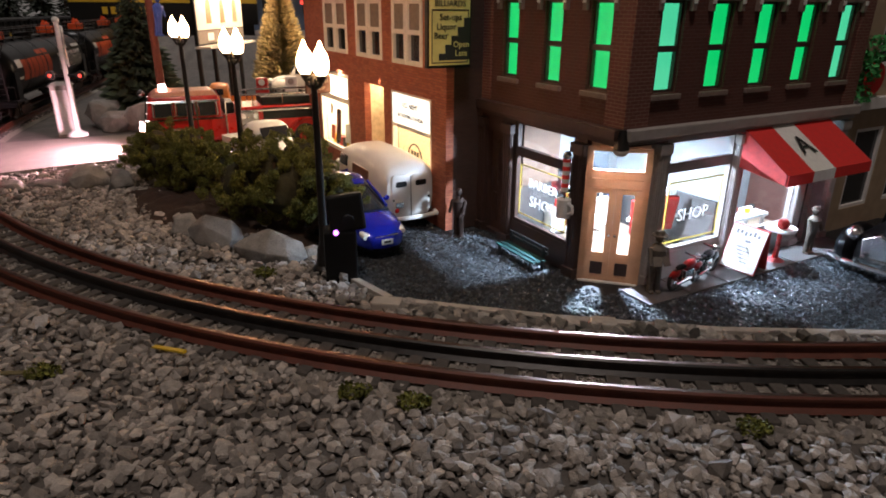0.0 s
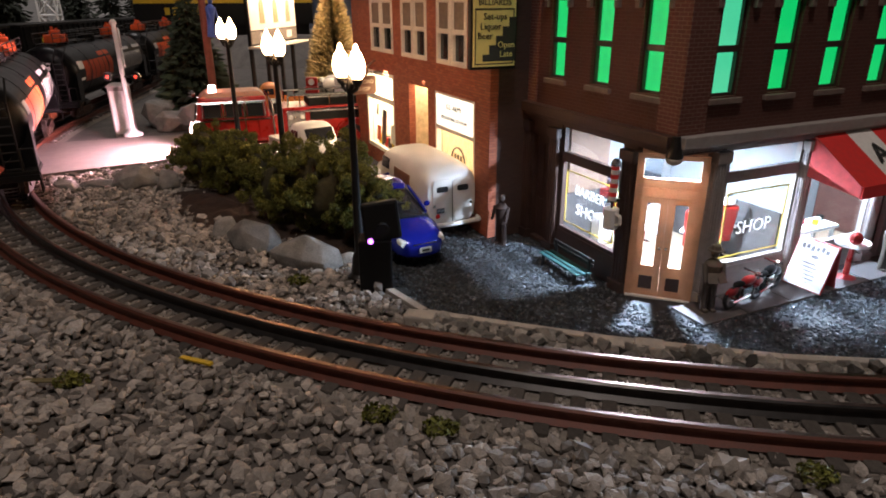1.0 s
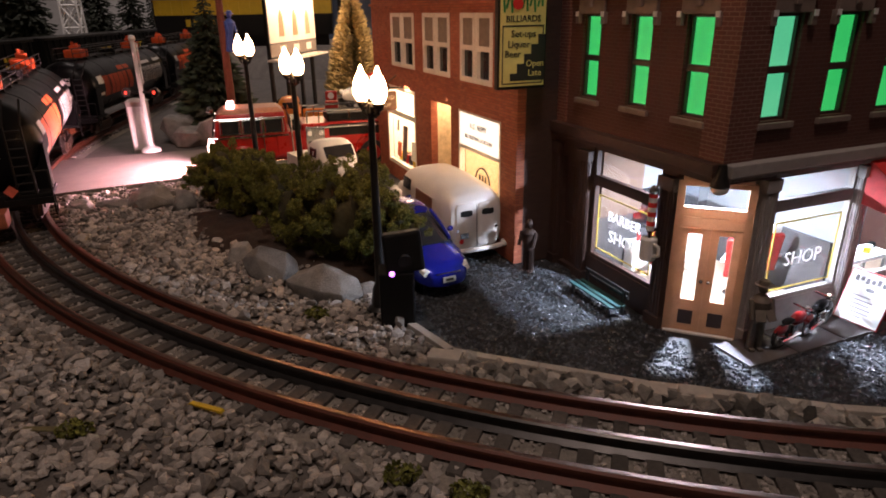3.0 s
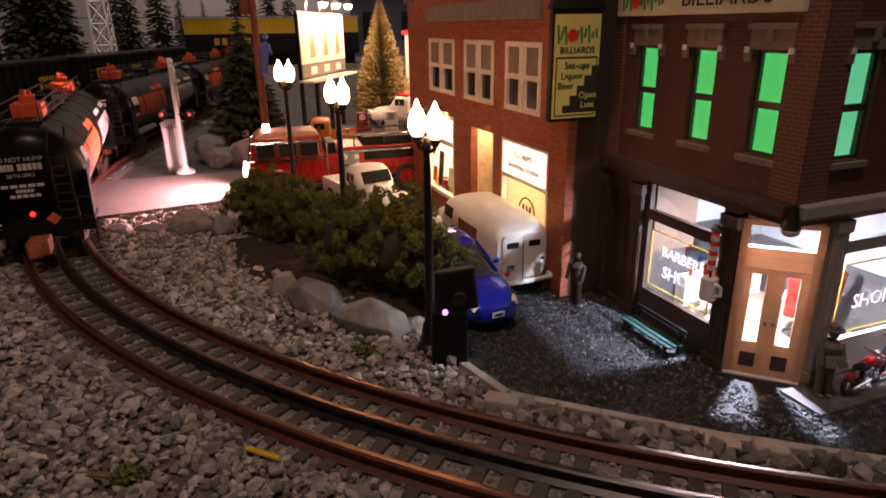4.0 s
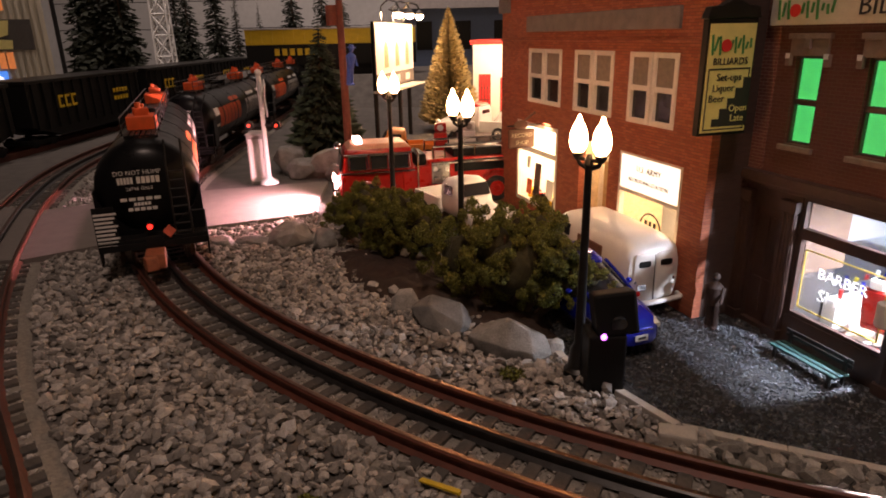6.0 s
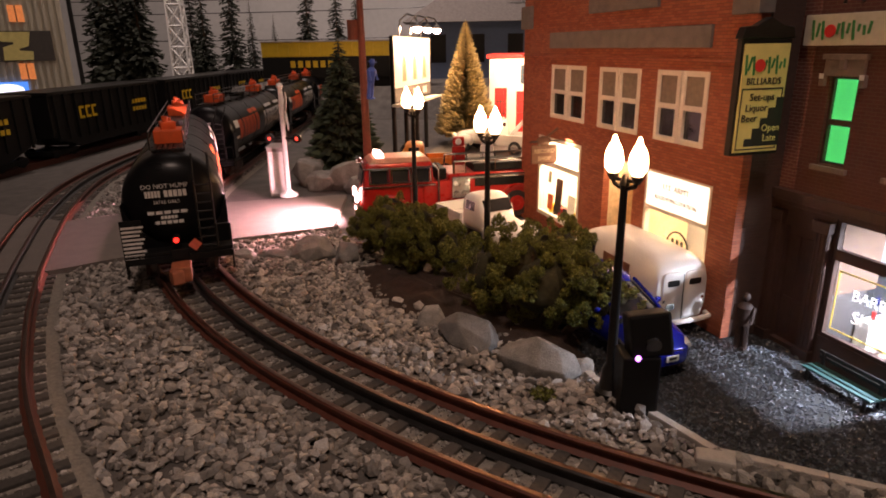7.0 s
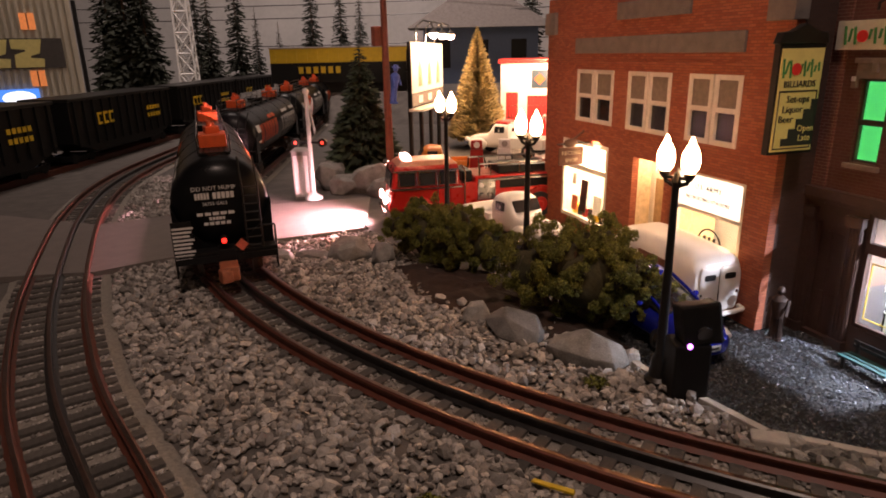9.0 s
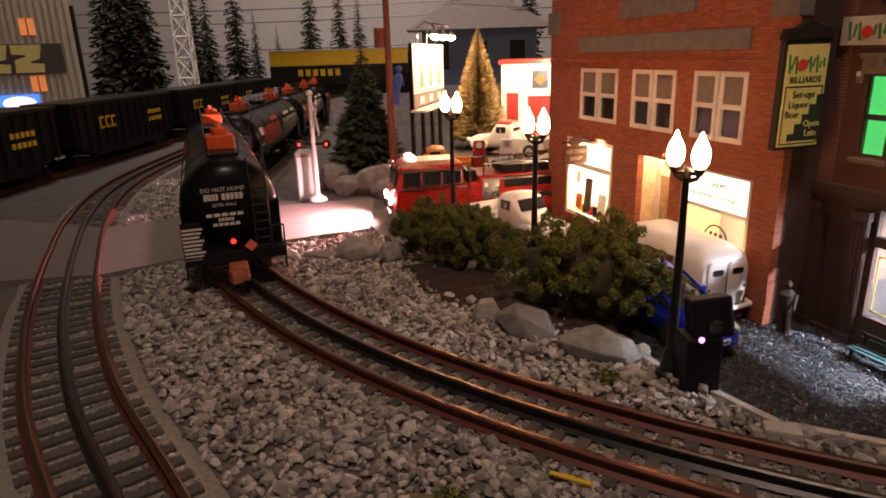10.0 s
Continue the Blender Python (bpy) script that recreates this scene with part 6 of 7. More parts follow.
def motorcycle(u, v, turn, paint, label):
    t = thing("motorcycle", at_street(u, v), turn, label, "motorcycle", "motorcycles outside the shop")
    for x in (-1.15, 1.15):
        bm = nb()
        for k in range(18):
            a, c = 2 * math.pi * k / 18, 2 * math.pi * (k + 1) / 18
            cyl(bm, (x + 0.58 * math.cos(a), 0, 0.68 + 0.58 * math.sin(a)), (x + 0.58 * math.cos(c), 0, 0.68 + 0.58 * math.sin(c)), 0.11, seg=6)
        w = part("wheel", bm, RUBBER, t, "black tyre")
        bm = nb()
        for k in range(8):
            a = math.pi * k / 4
            cyl(bm, (x, 0, 0.68), (x + 0.55 * math.cos(a), 0, 0.68 + 0.55 * math.sin(a)), 0.025, seg=4)
        part("spokes", bm, CHROME, w)
        part("mudguard", ball(nb(), (x, 0, 1.05), 0.6, (1.0, 0.3, 0.5), 10, 6), paint, t, smooth=True)
    part("tank", ball(nb(), (0.25, 0, 1.45), 0.5, (1.3, 0.55, 0.55), 12, 8), paint, t, "painted fuel tank", smooth=True)
    part("saddle", ball(nb(), (-0.6, 0, 1.42), 0.4, (1.3, 0.6, 0.4), 10, 6), BLACK, t, smooth=True)
    part("engine", box(nb(), (0.1, 0, 0.8), (0.8, 0.45, 0.75), None, 0.08), CHROME, t)
    bm = tube(nb(), [(1.15, 0, 0.68), (0.8, 0, 1.75), (0.5, 0.55, 1.95), (0.8, 0, 1.75), (0.5, -0.55, 1.95)], 0.06, 6)
    part("handlebar", bm, CHROME, t)
    part("frame", tube(nb(), [(0.8, 0, 1.6), (0.4, 0, 0.5), (-0.6, 0, 0.5), (-1.15, 0, 0.68), (-0.5, 0, 1.3), (0.8, 0, 1.5)], 0.06, 6), paint, t)
    part("headlamp", ball(nb(), (1.05, 0, 1.7), 0.2, seg=8, rings=6), CHROME, t)
    part("exhaust", tube(nb(), [(0.2, -0.3, 0.6), (-1.4, -0.32, 0.55)], 0.09, 6), CHROME, t)
    t.scale = (0.8, 0.8, 0.8)


motorcycle(24.4, 18.95, ANG + 8, RED, "red model motorcycle leaning by the shop window")
motorcycle(26.3, 19.35, ANG + 14, BLACKCAR, "black model motorcycle beside the red one")

# planter and small table beside the board
t = thing("cafe_table", at_street(31.6, 19.0), ANG, "small round red table with white cups", "table")
part("tabletop", cyl(nb(), (0, 0, 1.75), (0, 0, 1.9), 0.8, seg=18), WHITE, t)
part("pedestal", lathe(nb(), [(0.5, 0), (0.15, 0.15), (0.12, 1.75)]), RED, t)
part("cup", cyl(nb(), (0.2, 0.1, 1.9), (0.2, 0.1, 2.3), 0.13, seg=8), WHITE, t)
part("flower_pot", ball(nb(), (-0.2, -0.2, 2.15), 0.32, seg=10, rings=7), RED, t)


def figurine(at, turn, cloth, label, pose_lean=0.0, hat=True, size=0.7, paper=False):
    """A plain toy figure in one mesh."""
    bm = nb()
    for s in (-0.22, 0.22):
        cyl(bm, (s, 0, 0), (s * 0.8, 0, 1.7), 0.2, 0.22, 8)
        box(bm, (s, -0.12, 0.08), (0.28, 0.55, 0.16), None, 0.04)
        cyl(bm, (s * 2.4, 0, 2.85), (s * 2.5, -0.4, 1.9), 0.14, 0.11, 7)
    lathe(bm, [(0.36, 1.6), (0.42, 2.2), (0.5, 2.8), (0.3, 3.05), (0.14, 3.15)], seg=10)
    ball(bm, (0, 0, 3.45), 0.26, (0.9, 1, 1.15), 10, 8)
    if paper:                    # an open newspaper before the chest
        for s in (-1, 1):
            box(bm, (s * 0.26, -0.6, 2.2), (0.5, 0.04, 0.6), (-40, 0, s * 14))
    if hat:
        cyl(bm, (0, 0, 3.62), (0, 0, 3.67), 0.45, seg=12)
        cyl(bm, (0, 0, 3.65), (0, 0, 3.9), 0.27, 0.24, seg=12)
    ob = solo("figurine", bm, cloth, label, "figurine", smooth=True, group="toy figures")
    ob.matrix_world = pose(at[0] * CM, at[1] * CM, at[2] * CM, pose_lean, 0, turn) @ Matrix.Scale(size, 4)
    return ob


OLIVE = mat("drab_figure_paint", (0.12, 0.1, 0.08), 0.7, var=0.3)
figurine(at_street(22.5, 19.2), ANG - 20, OLIVE, "drab plain toy figure reading a paper by the door", size=0.8, paper=True)
figurine(at_street(18.3, 30.6), ANG - 60, mat("brown_figure_paint", (0.026, 0.012, 0.008), 0.7, var=0.3), "brown plain toy figure between the buildings", hat=False, size=0.8)
figurine(at_street(34.2, 18.8), ANG - 10, OLIVE, "dark plain toy figure beside the awning")


def awning():
    x0, x1, zt, zb, out = 8.1, 15.1, 7.6, 5.65, 2.9
    t = thing("awning", (*uv(20.5, 20.3), BZ), ANG, "red and white striped canvas awning over the shop window", "awning")
    cuts = [(x0, 10.1, AWNRED), (10.1, 11.9, AWNWHITE), (11.9, 15.1, AWNRED)]
    for a, c, m in cuts:
        bm = prism(nb(), [(-0.02, zt), (-out, zb), (-out, zb - 0.12), (-0.02, zt - 0.14)], a, c, "X")
        stripe = part("stripe", bm, m, t)
        part("valance", span(nb(), (a, -out - 0.08, zb - 0.55), (c, -out, zb)), m, stripe)
    for x in (x0 - 0.05, x1):
        part("side_flap", prism(nb(), [(-0.02, zt), (-out, zb), (-out, zb - 0.5), (-0.02, zb - 0.1)], x, x + 0.06, "X"), mat("pale_red_canvas", (0.5, 0.05, 0.05), 0.7), t)
    n = A((0, -(zt - zb), out)).normalized()
    up = A((0, out, zt - zb)).normalized()
    o = A((11.0, -out * 0.55, zb + (zt - zb) * 0.45)) + A((0, n.y, n.z)) * 0.1
    text("A", 1.7, INKBLACK, t, frame_m(o, (1, 0, 0), up))


awning()

# barber pole with a mug-shaped sign
t = thing("barber_pole", (*uv(20.2, 23.1), BZ + 1.35), ANG, "red and white barber pole with a mug sign beside the door", "barber pole")
part("bracket", span(nb(), (-0.6, -0.08, 4.0), (0.25, 0.08, 4.15)), IRON, t)
for k in range(8):
    part("stripe", cyl(nb(), (-0.45, 0, 4.1 + k * 0.26), (-0.45, 0, 4.1 + (k + 1) * 0.26), 0.22, seg=12), AWNRED if k % 2 else WHITE, t)
part("cap", ball(nb(), (-0.45, 0, 6.3), 0.28, seg=10, rings=7), CHROME, t)
bm = lathe(nb(), [(0.4, 2.4), (0.45, 2.5), (0.45, 3.6), (0.35, 3.65)], (-0.45, 0, 0), 14)
tube(bm, [(-0.45, -0.42, 3.4), (-0.45, -0.8, 3.35), (-0.45, -0.85, 2.9), (-0.45, -0.42, 2.7)], 0.09, 6)
part("mug_sign", bm, WHITE, t, "white mug-shaped sign")
part("hanger", cyl(nb(), (-0.45, 0, 3.6), (-0.45, 0, 4.1), 0.07, seg=6), IRON, t)
t.scale = (0.8, 0.8, 0.8)

# lettering on the barber shop's glass
FROST = mat("white_window_lettering", (0.8, 0.8, 0.78), 0.6, var=0.05, bump=0)
let_through(FROST, (0.9, 0.9, 0.88), 0.6)
GOLDLINE = mat("gold_line", (0.5, 0.36, 0.06), 0.4, var=0.1, bump=0)
t = thing("window_lettering", (*uv(20.5, 20.3), BZ), ANG, "white barber shop lettering with a gold border on the glass", "sign")
text("BARBER", 0.7, FROST, t, frame_m((0.12, 5.5, 4.0), (0, -1, 0), (0, 0, 1)))
text("SHOP", 0.85, FROST, t, frame_m((0.12, 5.5, 3.0), (0, -1, 0), (0, 0, 1)))
bm = nb()
for a, c in (((3.5, 2.1), (3.5, 4.9)), ((7.5, 2.1), (7.5, 4.9)), ((3.5, 2.1), (7.5, 2.1)), ((3.5, 4.9), (7.5, 4.9))):
    cyl(bm, (0.12, a[0], a[1]), (0.12, c[0], c[1]), 0.035, seg=5)
part("border", bm, GOLDLINE, t, "thin gold border line")
text("SHOP", 0.9, FROST, t, frame_m((5.6, 0.12, 3.3), (1, 0, 0), (0, 0, 1)))
bm = nb()
for a, c in (((3.6, 2.0), (3.6, 5.1)), ((7.5, 2.0), (7.5, 5.1)), ((3.6, 2.0), (7.5, 2.0)), ((3.6, 5.1), (7.5, 5.1))):
    cyl(bm, (a[0], 0.12, a[1]), (c[0], 0.12, c[1]), 0.035, seg=5)
part("border", bm, GOLDLINE, t, "thin gold border line")

# the long billiards sign on the side wall
GREENPAINT = mat("sign_green", (0.03, 0.22, 0.06), 0.6)
t = thing("wall_sign", (*uv(20.5, 20.3), BZ), ANG, "long cream wall sign with dark billiards lettering", "sign")
part("board", span(nb(), (-0.3, 0.7, 14.65), (-0.02, 11.1, 15.95), 0.03), mat("sign_cream", (0.6, 0.56, 0.45), 0.6, var=0.1), t)
text("BILLIARDS", 1.05, INKBLACK, t, frame_m((-0.32, 4.35, 15.3), (0, -1, 0), (0, 0, 1)))
for i in range(12):
    if i not in (3, 4):
        bar = box(nb(), (-0.32, 10.6 - i * 0.25, 15.3 + 0.05 * math.sin(i * 3)), (0.04, 0.12, (0.85, 0.6, 0.8, 0.4, 0.4, 0.45, 0.7, 0.42, 0.8, 0.3, 0.4, 0.5)[i]), (8 if i % 2 else -6, 0, 0), 0.01)
        part("name_bar", bar, GREENPAINT, t, "green painted name shape")
part("red_ball", cyl(nb(), (-0.36, 9.72, 15.25), (-0.3, 9.72, 15.25), 0.27, seg=16), AWNRED, t, "red ball emblem")
for y in (2.2, 5.4, 8.6):
    part("goose_lamp", tube(nb(), [(0, y, 16.4), (-0.5, y, 16.9), (-1.0, y, 16.6), (-1.0, y, 16.3)], 0.07, 6), IRON, t)

# the yellow hanging sign between the two buildings
t = thing("hanging_sign", (*uv(16.35, 30.75), 0), ANG, "yellow and black billiard hall sign hung across the pavement", "sign")
part("box", span(nb(), (-0.06, 0.0, 9.15), (2.6, 0.36, 14.2), 0.04), BLACK, t)
part("face", span(nb(), (0.05, -0.05, 9.3), (2.5, 0.01, 14.0)), SIGNYEL, t, "yellow sign face")
bm = nb()
for i in range(5):
    span(bm, (0.6 + i * 0.38, -0.07, 9.55), (0.6 + (i + 1) * 0.38, -0.051, 9.9 + i * 0.45))
part("black_steps", bm, INKBLACK, t, "black stepped field")
bm = nb()
for a, c in (((0.15, 9.4), (0.2, 12.1)), ((2.35, 9.4), (2.4, 12.1)), ((0.15, 9.4), (2.4, 9.46)), ((0.15, 12.05), (2.4, 12.12))):
    span(bm, (a[0], -0.07, a[1]), (c[0], -0.05, c[1]))
part("border", bm, INKBLACK, t)
text("BILLIARDS", 0.42, INKBLACK, t, frame_m((1.27, -0.07, 12.4), (1, 0, 0), (0, 0, 1)))
for w, x, z in (("Set-ups", 1.3, 11.72), ("Liquor", 1.05, 11.25), ("Beer", 0.72, 10.8)):
    text(w, 0.46, INKBLACK, t, frame_m((x, -0.07, z), (1, 0, 0), (0, 0, 1)))
for w, z in (("Open", 10.35), ("Late", 9.9)):
    text(w, 0.44, SIGNYEL, t, frame_m((1.95, -0.09, z), (1, 0, 0), (0, 0, 1)))
for i in range(11):
    if i not in (3, 4):
        bar = box(nb(), (0.22 + i * 0.205, -0.06, 13.12 + 0.05 * math.sin(i * 2.0)), (0.1, 0.04, (0.85, 0.6, 0.8, 0.4, 0.4, 0.45, 0.7, 0.42, 0.8, 0.3, 0.4)[i]), (0, 16 if i % 2 else -4, 0), 0.01)
        part("name_bar", bar, GREENPAINT, t, "green painted name shape")
part("red_ball", cyl(nb(), (0.95, -0.1, 13.08), (0.95, -0.04, 13.08), 0.27, seg=16), AWNRED, t, "red ball emblem")
bm = prism(nb(), [(-0.2, 14.2), (2.75, 14.2), (2.6, 14.7), (2.0, 14.75), (1.3, 15.1), (0.6, 14.75), (0.0, 14.7)], -0.04, 0.4, "Y", 0.05)
part("crest", bm, IRON, t, "black scrolled crest")
part("bracket", span(nb(), (1.9, 0.36, 12.9), (2.1, 1.02, 13.1)), IRON, t)
part("bracket", span(nb(), (1.9, 0.36, 9.9), (2.1, 1.02, 10.1)), IRON, t)

# record shop's hanging sign
t = thing("hanging_sign", on_r(0, 18.0, 0), ANG, "brown wooden record shop sign with a guitar shape", "sign")
BRN = mat("brown_sign", (0.13, 0.06, 0.035), 0.6, var=0.25)
part("board", span(nb(), (-2.6, -0.1, 6.3), (-0.5, 0.1, 7.7), 0.12), BRN, t)
bm = ball(nb(), (-1.6, 0, 8.0), 0.5, (1.2, 0.2, 0.7), 12, 8)
box(bm, (-1.0, 0, 8.5), (1.3, 0.1, 0.16), (0, -35, 0))
part("guitar_shape", bm, BRN, t)
CREAMINK = mat("cream_ink", (0.55, 0.45, 0.32), 0.6, bump=0)
text("RECORD", 0.42, CREAMINK, t, frame_m((-1.55, -0.12, 7.25), (1, 0, 0), (0, 0, 1)))
text("SHOP", 0.42, CREAMINK, t, frame_m((-1.55, -0.12, 6.7), (1, 0, 0), (0, 0, 1)))
part("arm", cyl(nb(), (0.0, 0, 7.95), (-2.7, 0, 7.95), 0.06, seg=6), IRON, t)

# black box with a purple light beside the lamp post
t = thing("control_box", (-4.75, 27.85, ground_z(-4.75, 27.85)), 12, "black plastic control box with a purple indicator light", "box")
bm = span(nb(), (-1.0, -0.75, 0), (0.72, 0.75, 2.75), 0.1)
part("body", bm, BLACK, t)
part("head", box(nb(), (0.25, 0.1, 3.55), (1.9, 1.3, 1.85), (-12, -6, 0), 0.14), BLACK, t)
part("indicator", ball(nb(), (-0.35, -0.72, 2.75), 0.14, (1, 0.6, 1), 10, 7), mat("purple_led", (0.6, 0.3, 0.7), 0.3, bump=0, emit=(0.6, 0.16, 1.0), strength=5), t, "glowing purple light")
t.scale = (0.87, 0.87, 0.93)
part("lens", cyl(nb(), (0.3, -0.6, 3.35), (0.3, -0.75, 3.3), 0.35, seg=16), DGLASS, t)

# tan building beyond the awning
t = thing("tan_building", (*uv(38.6, 20.6), BZ), ANG, "tan stucco building beyond the corner shop", "building")
TAN = mat("tan_stucco", (0.36, 0.27, 0.18), 0.8, var=0.2, scale=150)
part("wall", wall_mesh(nb(), lambda s, d, z: (s, d, z), 0, 22, 0, 22, [(1.2, 4.2, 1.4, 6.4), (1.5, 3.6, 10, 15), (6, 10, 1.4, 6.4)], 0.5), TAN, t)
part("wall", span(nb(), (0, 0.51, 0), (0.5, 11, 22)), TAN, t)
part("wall", span(nb(), (0.51, 10.5, 0), (22, 11, 22)), TAN, t)
part("roof", span(nb(), (0.1, 0.1, 22), (22, 11, 22.3)), GREYPANEL, t)
part("cornice", span(nb(), (-0.3, -0.4, 7.6), (22, -0.01, 8.3), 0.05), WHITE, t)
for a, c, z0, z1 in ((1.2, 4.2, 1.4, 6.4), (1.5, 3.6, 10, 15), (6, 10, 1.4, 6.4)):
    w = part("window", span(nb(), (a, 0.2, z0), (c, 0.26, z1)), DGLASS, t)
    bm = span(nb(), (a, 0.05, z0), (a + 0.2, 0.35, z1))
    span(bm, (c - 0.2, 0.05, z0), (c, 0.35, z1))
    span(bm, (a + 0.2, 0.05, z1 - 0.2), (c - 0.2, 0.35, z1))
    span(bm, (a + 0.2, 0.05, z0), (c - 0.2, 0.35, z0 + 0.2))
    part("frame", bm, WHITE, w)
part("round_sign", cyl(nb(), (0.9, -0.45, 9.4), (0.9, -0.3, 9.4), 0.9, seg=20), AWNRED, t, "round red sign")
v, f = leaf_cloud(np.random.default_rng(9), [(0.3, -0.4, 11.0, 0.8), (0.0, -0.4, 9.8, 0.6), (-0.1, -0.4, 8.6, 0.5)], 500, 0.15)
me = bpy.data.meshes.new("garland")
me.from_pydata((v * CM).tolist(), [], f)
me.materials.append(mat("green_garland", (0.05, 0.3, 0.08), 0.7, island=0.4))
o = new("garland", me)
o.parent = t

# ---------------------------------------------------------------- the crossing
t = thing("crossing_signal", (-35.0, 60.0, 0.42), 4, "white level crossing signal with red lamps and crossbuck", "crossing signal")
part("mast", lathe(nb(), [(0.9, 0), (0.85, 0.25), (0.4, 0.5), (0.24, 0.7), (0.2, 10.3)], seg=12), WHITE, t)
part("mast_cap", ball(nb(), (0, 0, 10.4), 0.32, seg=10, rings=7), WHITE, t)
bm = nb()
for a in (48, -48):
    box(bm, (0.32, 0, 8.2), (0.12, 0.7, 4.4), (a, 0, 0), 0.03)
bmesh.ops.rotate(bm, verts=bm.verts, matrix=Euler((0, 0, radians(28))).to_matrix())
part("crossbuck", bm, WHITE, t, "white crossbuck boards")
part("lamp_arm", cyl(nb(), (-1.5, 0, 5.6), (1.5, 0, 5.6), 0.14, seg=8), IRON, t)
REDGLOW = mat("red_signal_glow", (0.6, 0.05, 0.04), 0.3, bump=0, emit=(1.0, 0.06, 0.03), strength=1.5)
for s in (-1.35, 1.35):
    h = part("lamp_hood", cyl(nb(), (s, 0.1, 5.6), (s, -0.3, 5.6), 0.42, seg=16), IRON, t)
    part("lamp_lens", ball(nb(), (s, -0.32, 5.6), 0.16, (1, 0.5, 1), 10, 7), REDGLOW, h, "red signal lens")
t = thing("relay_cabinet", (-36.9, 62.0, 0.0), 15, "pale grey relay cabinet beside the crossing signal", "cabinet")
part("body", span(nb(), (-0.85, -0.8, 0), (0.85, 0.8, 4.9), 0.06), GREYTRIM, t)
part("door", span(nb(), (-0.7, -0.86, 0.3), (0.7, -0.8, 4.5), 0.02), WHITE, t)
part("top", tapered(nb(), (-1.0, 1.0, 0.95), (-0.6, 0.6, 0.5), 4.9, 5.2, 0.04), GREYTRIM, t)

# utility pole with a lineman
t = thing("utility_pole", (-28.2, 64.2, 0.0), 0, "reddish-brown wooden utility pole", "utility pole")
POLE = mat("red_brown_pole", (0.2, 0.06, 0.035), 0.8, var=0.3)
part("pole", cyl(nb(), (0, 0, 0), (0, 0, 19.5), 0.42, 0.3, 10), POLE, t)
part("transformer", cyl(nb(), (-0.8, 0, 14.8), (-0.8, 0, 16.6), 0.55, seg=12), POLE, t)
lineman = figurine((-27.5, 63.75, 9.4), 70, mat("blue_figure_paint", (0.06, 0.13, 0.5), 0.6, var=0.3), "blue plain toy figure on the utility pole", 8)
lineman.matrix_world = lineman.matrix_world @ Matrix.Scale(1.35, 4)

# ---------------------------------------------------------------- billboard, fire station and yard behind
t = thing("billboard", (-29.6, 79.3, 0.0), 88, "lit roadside billboard with three lamps on top", "billboard")
BFACE = mat("billboard_face", (0.8, 0.76, 0.7), 0.6, var=0.05, scale=60, bump=0)
part("board", span(nb(), (0, 0.0, 7.6), (16.6, 0.4, 15.4), 0.04), BLACK, t)
part("poster", span(nb(), (0.25, -0.06, 9.3), (16.35, -0.01, 15.2)), BFACE, t, "white poster")
part("lower_panel", span(nb(), (0.25, -0.06, 7.7), (16.35, -0.01, 9.2)), mat("grey_skirt", (0.2, 0.17, 0.15), 0.7), t)
for k in range(3):
    x = 3.2 + k * 4.6
    part("poster_figure", prism(nb(), [(x, 10.0), (x + 1.7, 10.0), (x + 1.5, 12.4), (x + 0.85, 13.2), (x + 0.2, 12.4)], -0.1, -0.065, "Y"), DOORWOOD, t, "orange bottle shape on the poster")
    part("poster_tile", span(nb(), (x - 0.1, -0.1, 8.0), (x + 1.8, -0.065, 8.9)), WHITE, t)
part("catwalk", span(nb(), (-0.3, -1.6, 7.2), (16.9, 0.3, 7.45)), CREAMW, t, "pale catwalk under the board")
for x in (1.0, 6.0, 11.0, 15.6):
    part("post", cyl(nb(), (x, 0.5, 0), (x, 0.5, 14.5), 0.3, seg=8), IRON, t)
BULB = mat("billboard_bulb", (0.9, 0.85, 0.7), 0.3, bump=0, emit=(1.0, 0.68, 0.38), strength=330)
for k in range(3):
    x = 3.4 + k * 4.7
    arm = part("lamp_arm", tube(nb(), [(x, 0.2, 15.4), (x, 0.1, 17.2), (x, -0.8, 17.9), (x, -1.8, 17.6), (x, -2.1, 16.9)], 0.1, 6), CHROME, t, "curved chrome lamp arm")
    part("shade", lathe(nb(), [(0.2, 16.9), (0.75, 16.4), (0.78, 16.3), (0.2, 16.75)], (x, -2.1, 0), 12), CHROME, arm)
    part("bulb", ball(nb(), (x, -2.1, 16.25), 0.52, seg=12, rings=8), BULB, arm, "glowing bulb")

t = thing("fire_station", (-21.0, 100.0, -0.7), 4, "white fire station with red doors and red roof edge", "building")
FSW = mat("station_white", (0.78, 0.74, 0.66), 0.7, var=0.06, scale=60)
part("wall", wall_mesh(nb(), lambda s, d, z: (s, d, z), 0, 27, 0, 13.0, [(0.8, 2.6, 0.0, 8.8), (4.0, 8.4, 0.0, 8.3), (10.5, 15, 0, 8.3), (17, 21.5, 0, 8.3)], 0.5), FSW, t)
part("wall", span(nb(), (0, 0.51, 0), (0.5, 16, 13)), FSW, t)
part("wall", span(nb(), (26.5, 0.51, 0), (27, 16, 13)), FSW, t)
part("roof", span(nb(), (-0.4, -0.4, 13.0), (27.4, 16.2, 13.6), 0.05), AWNRED, t, "red roof edge")
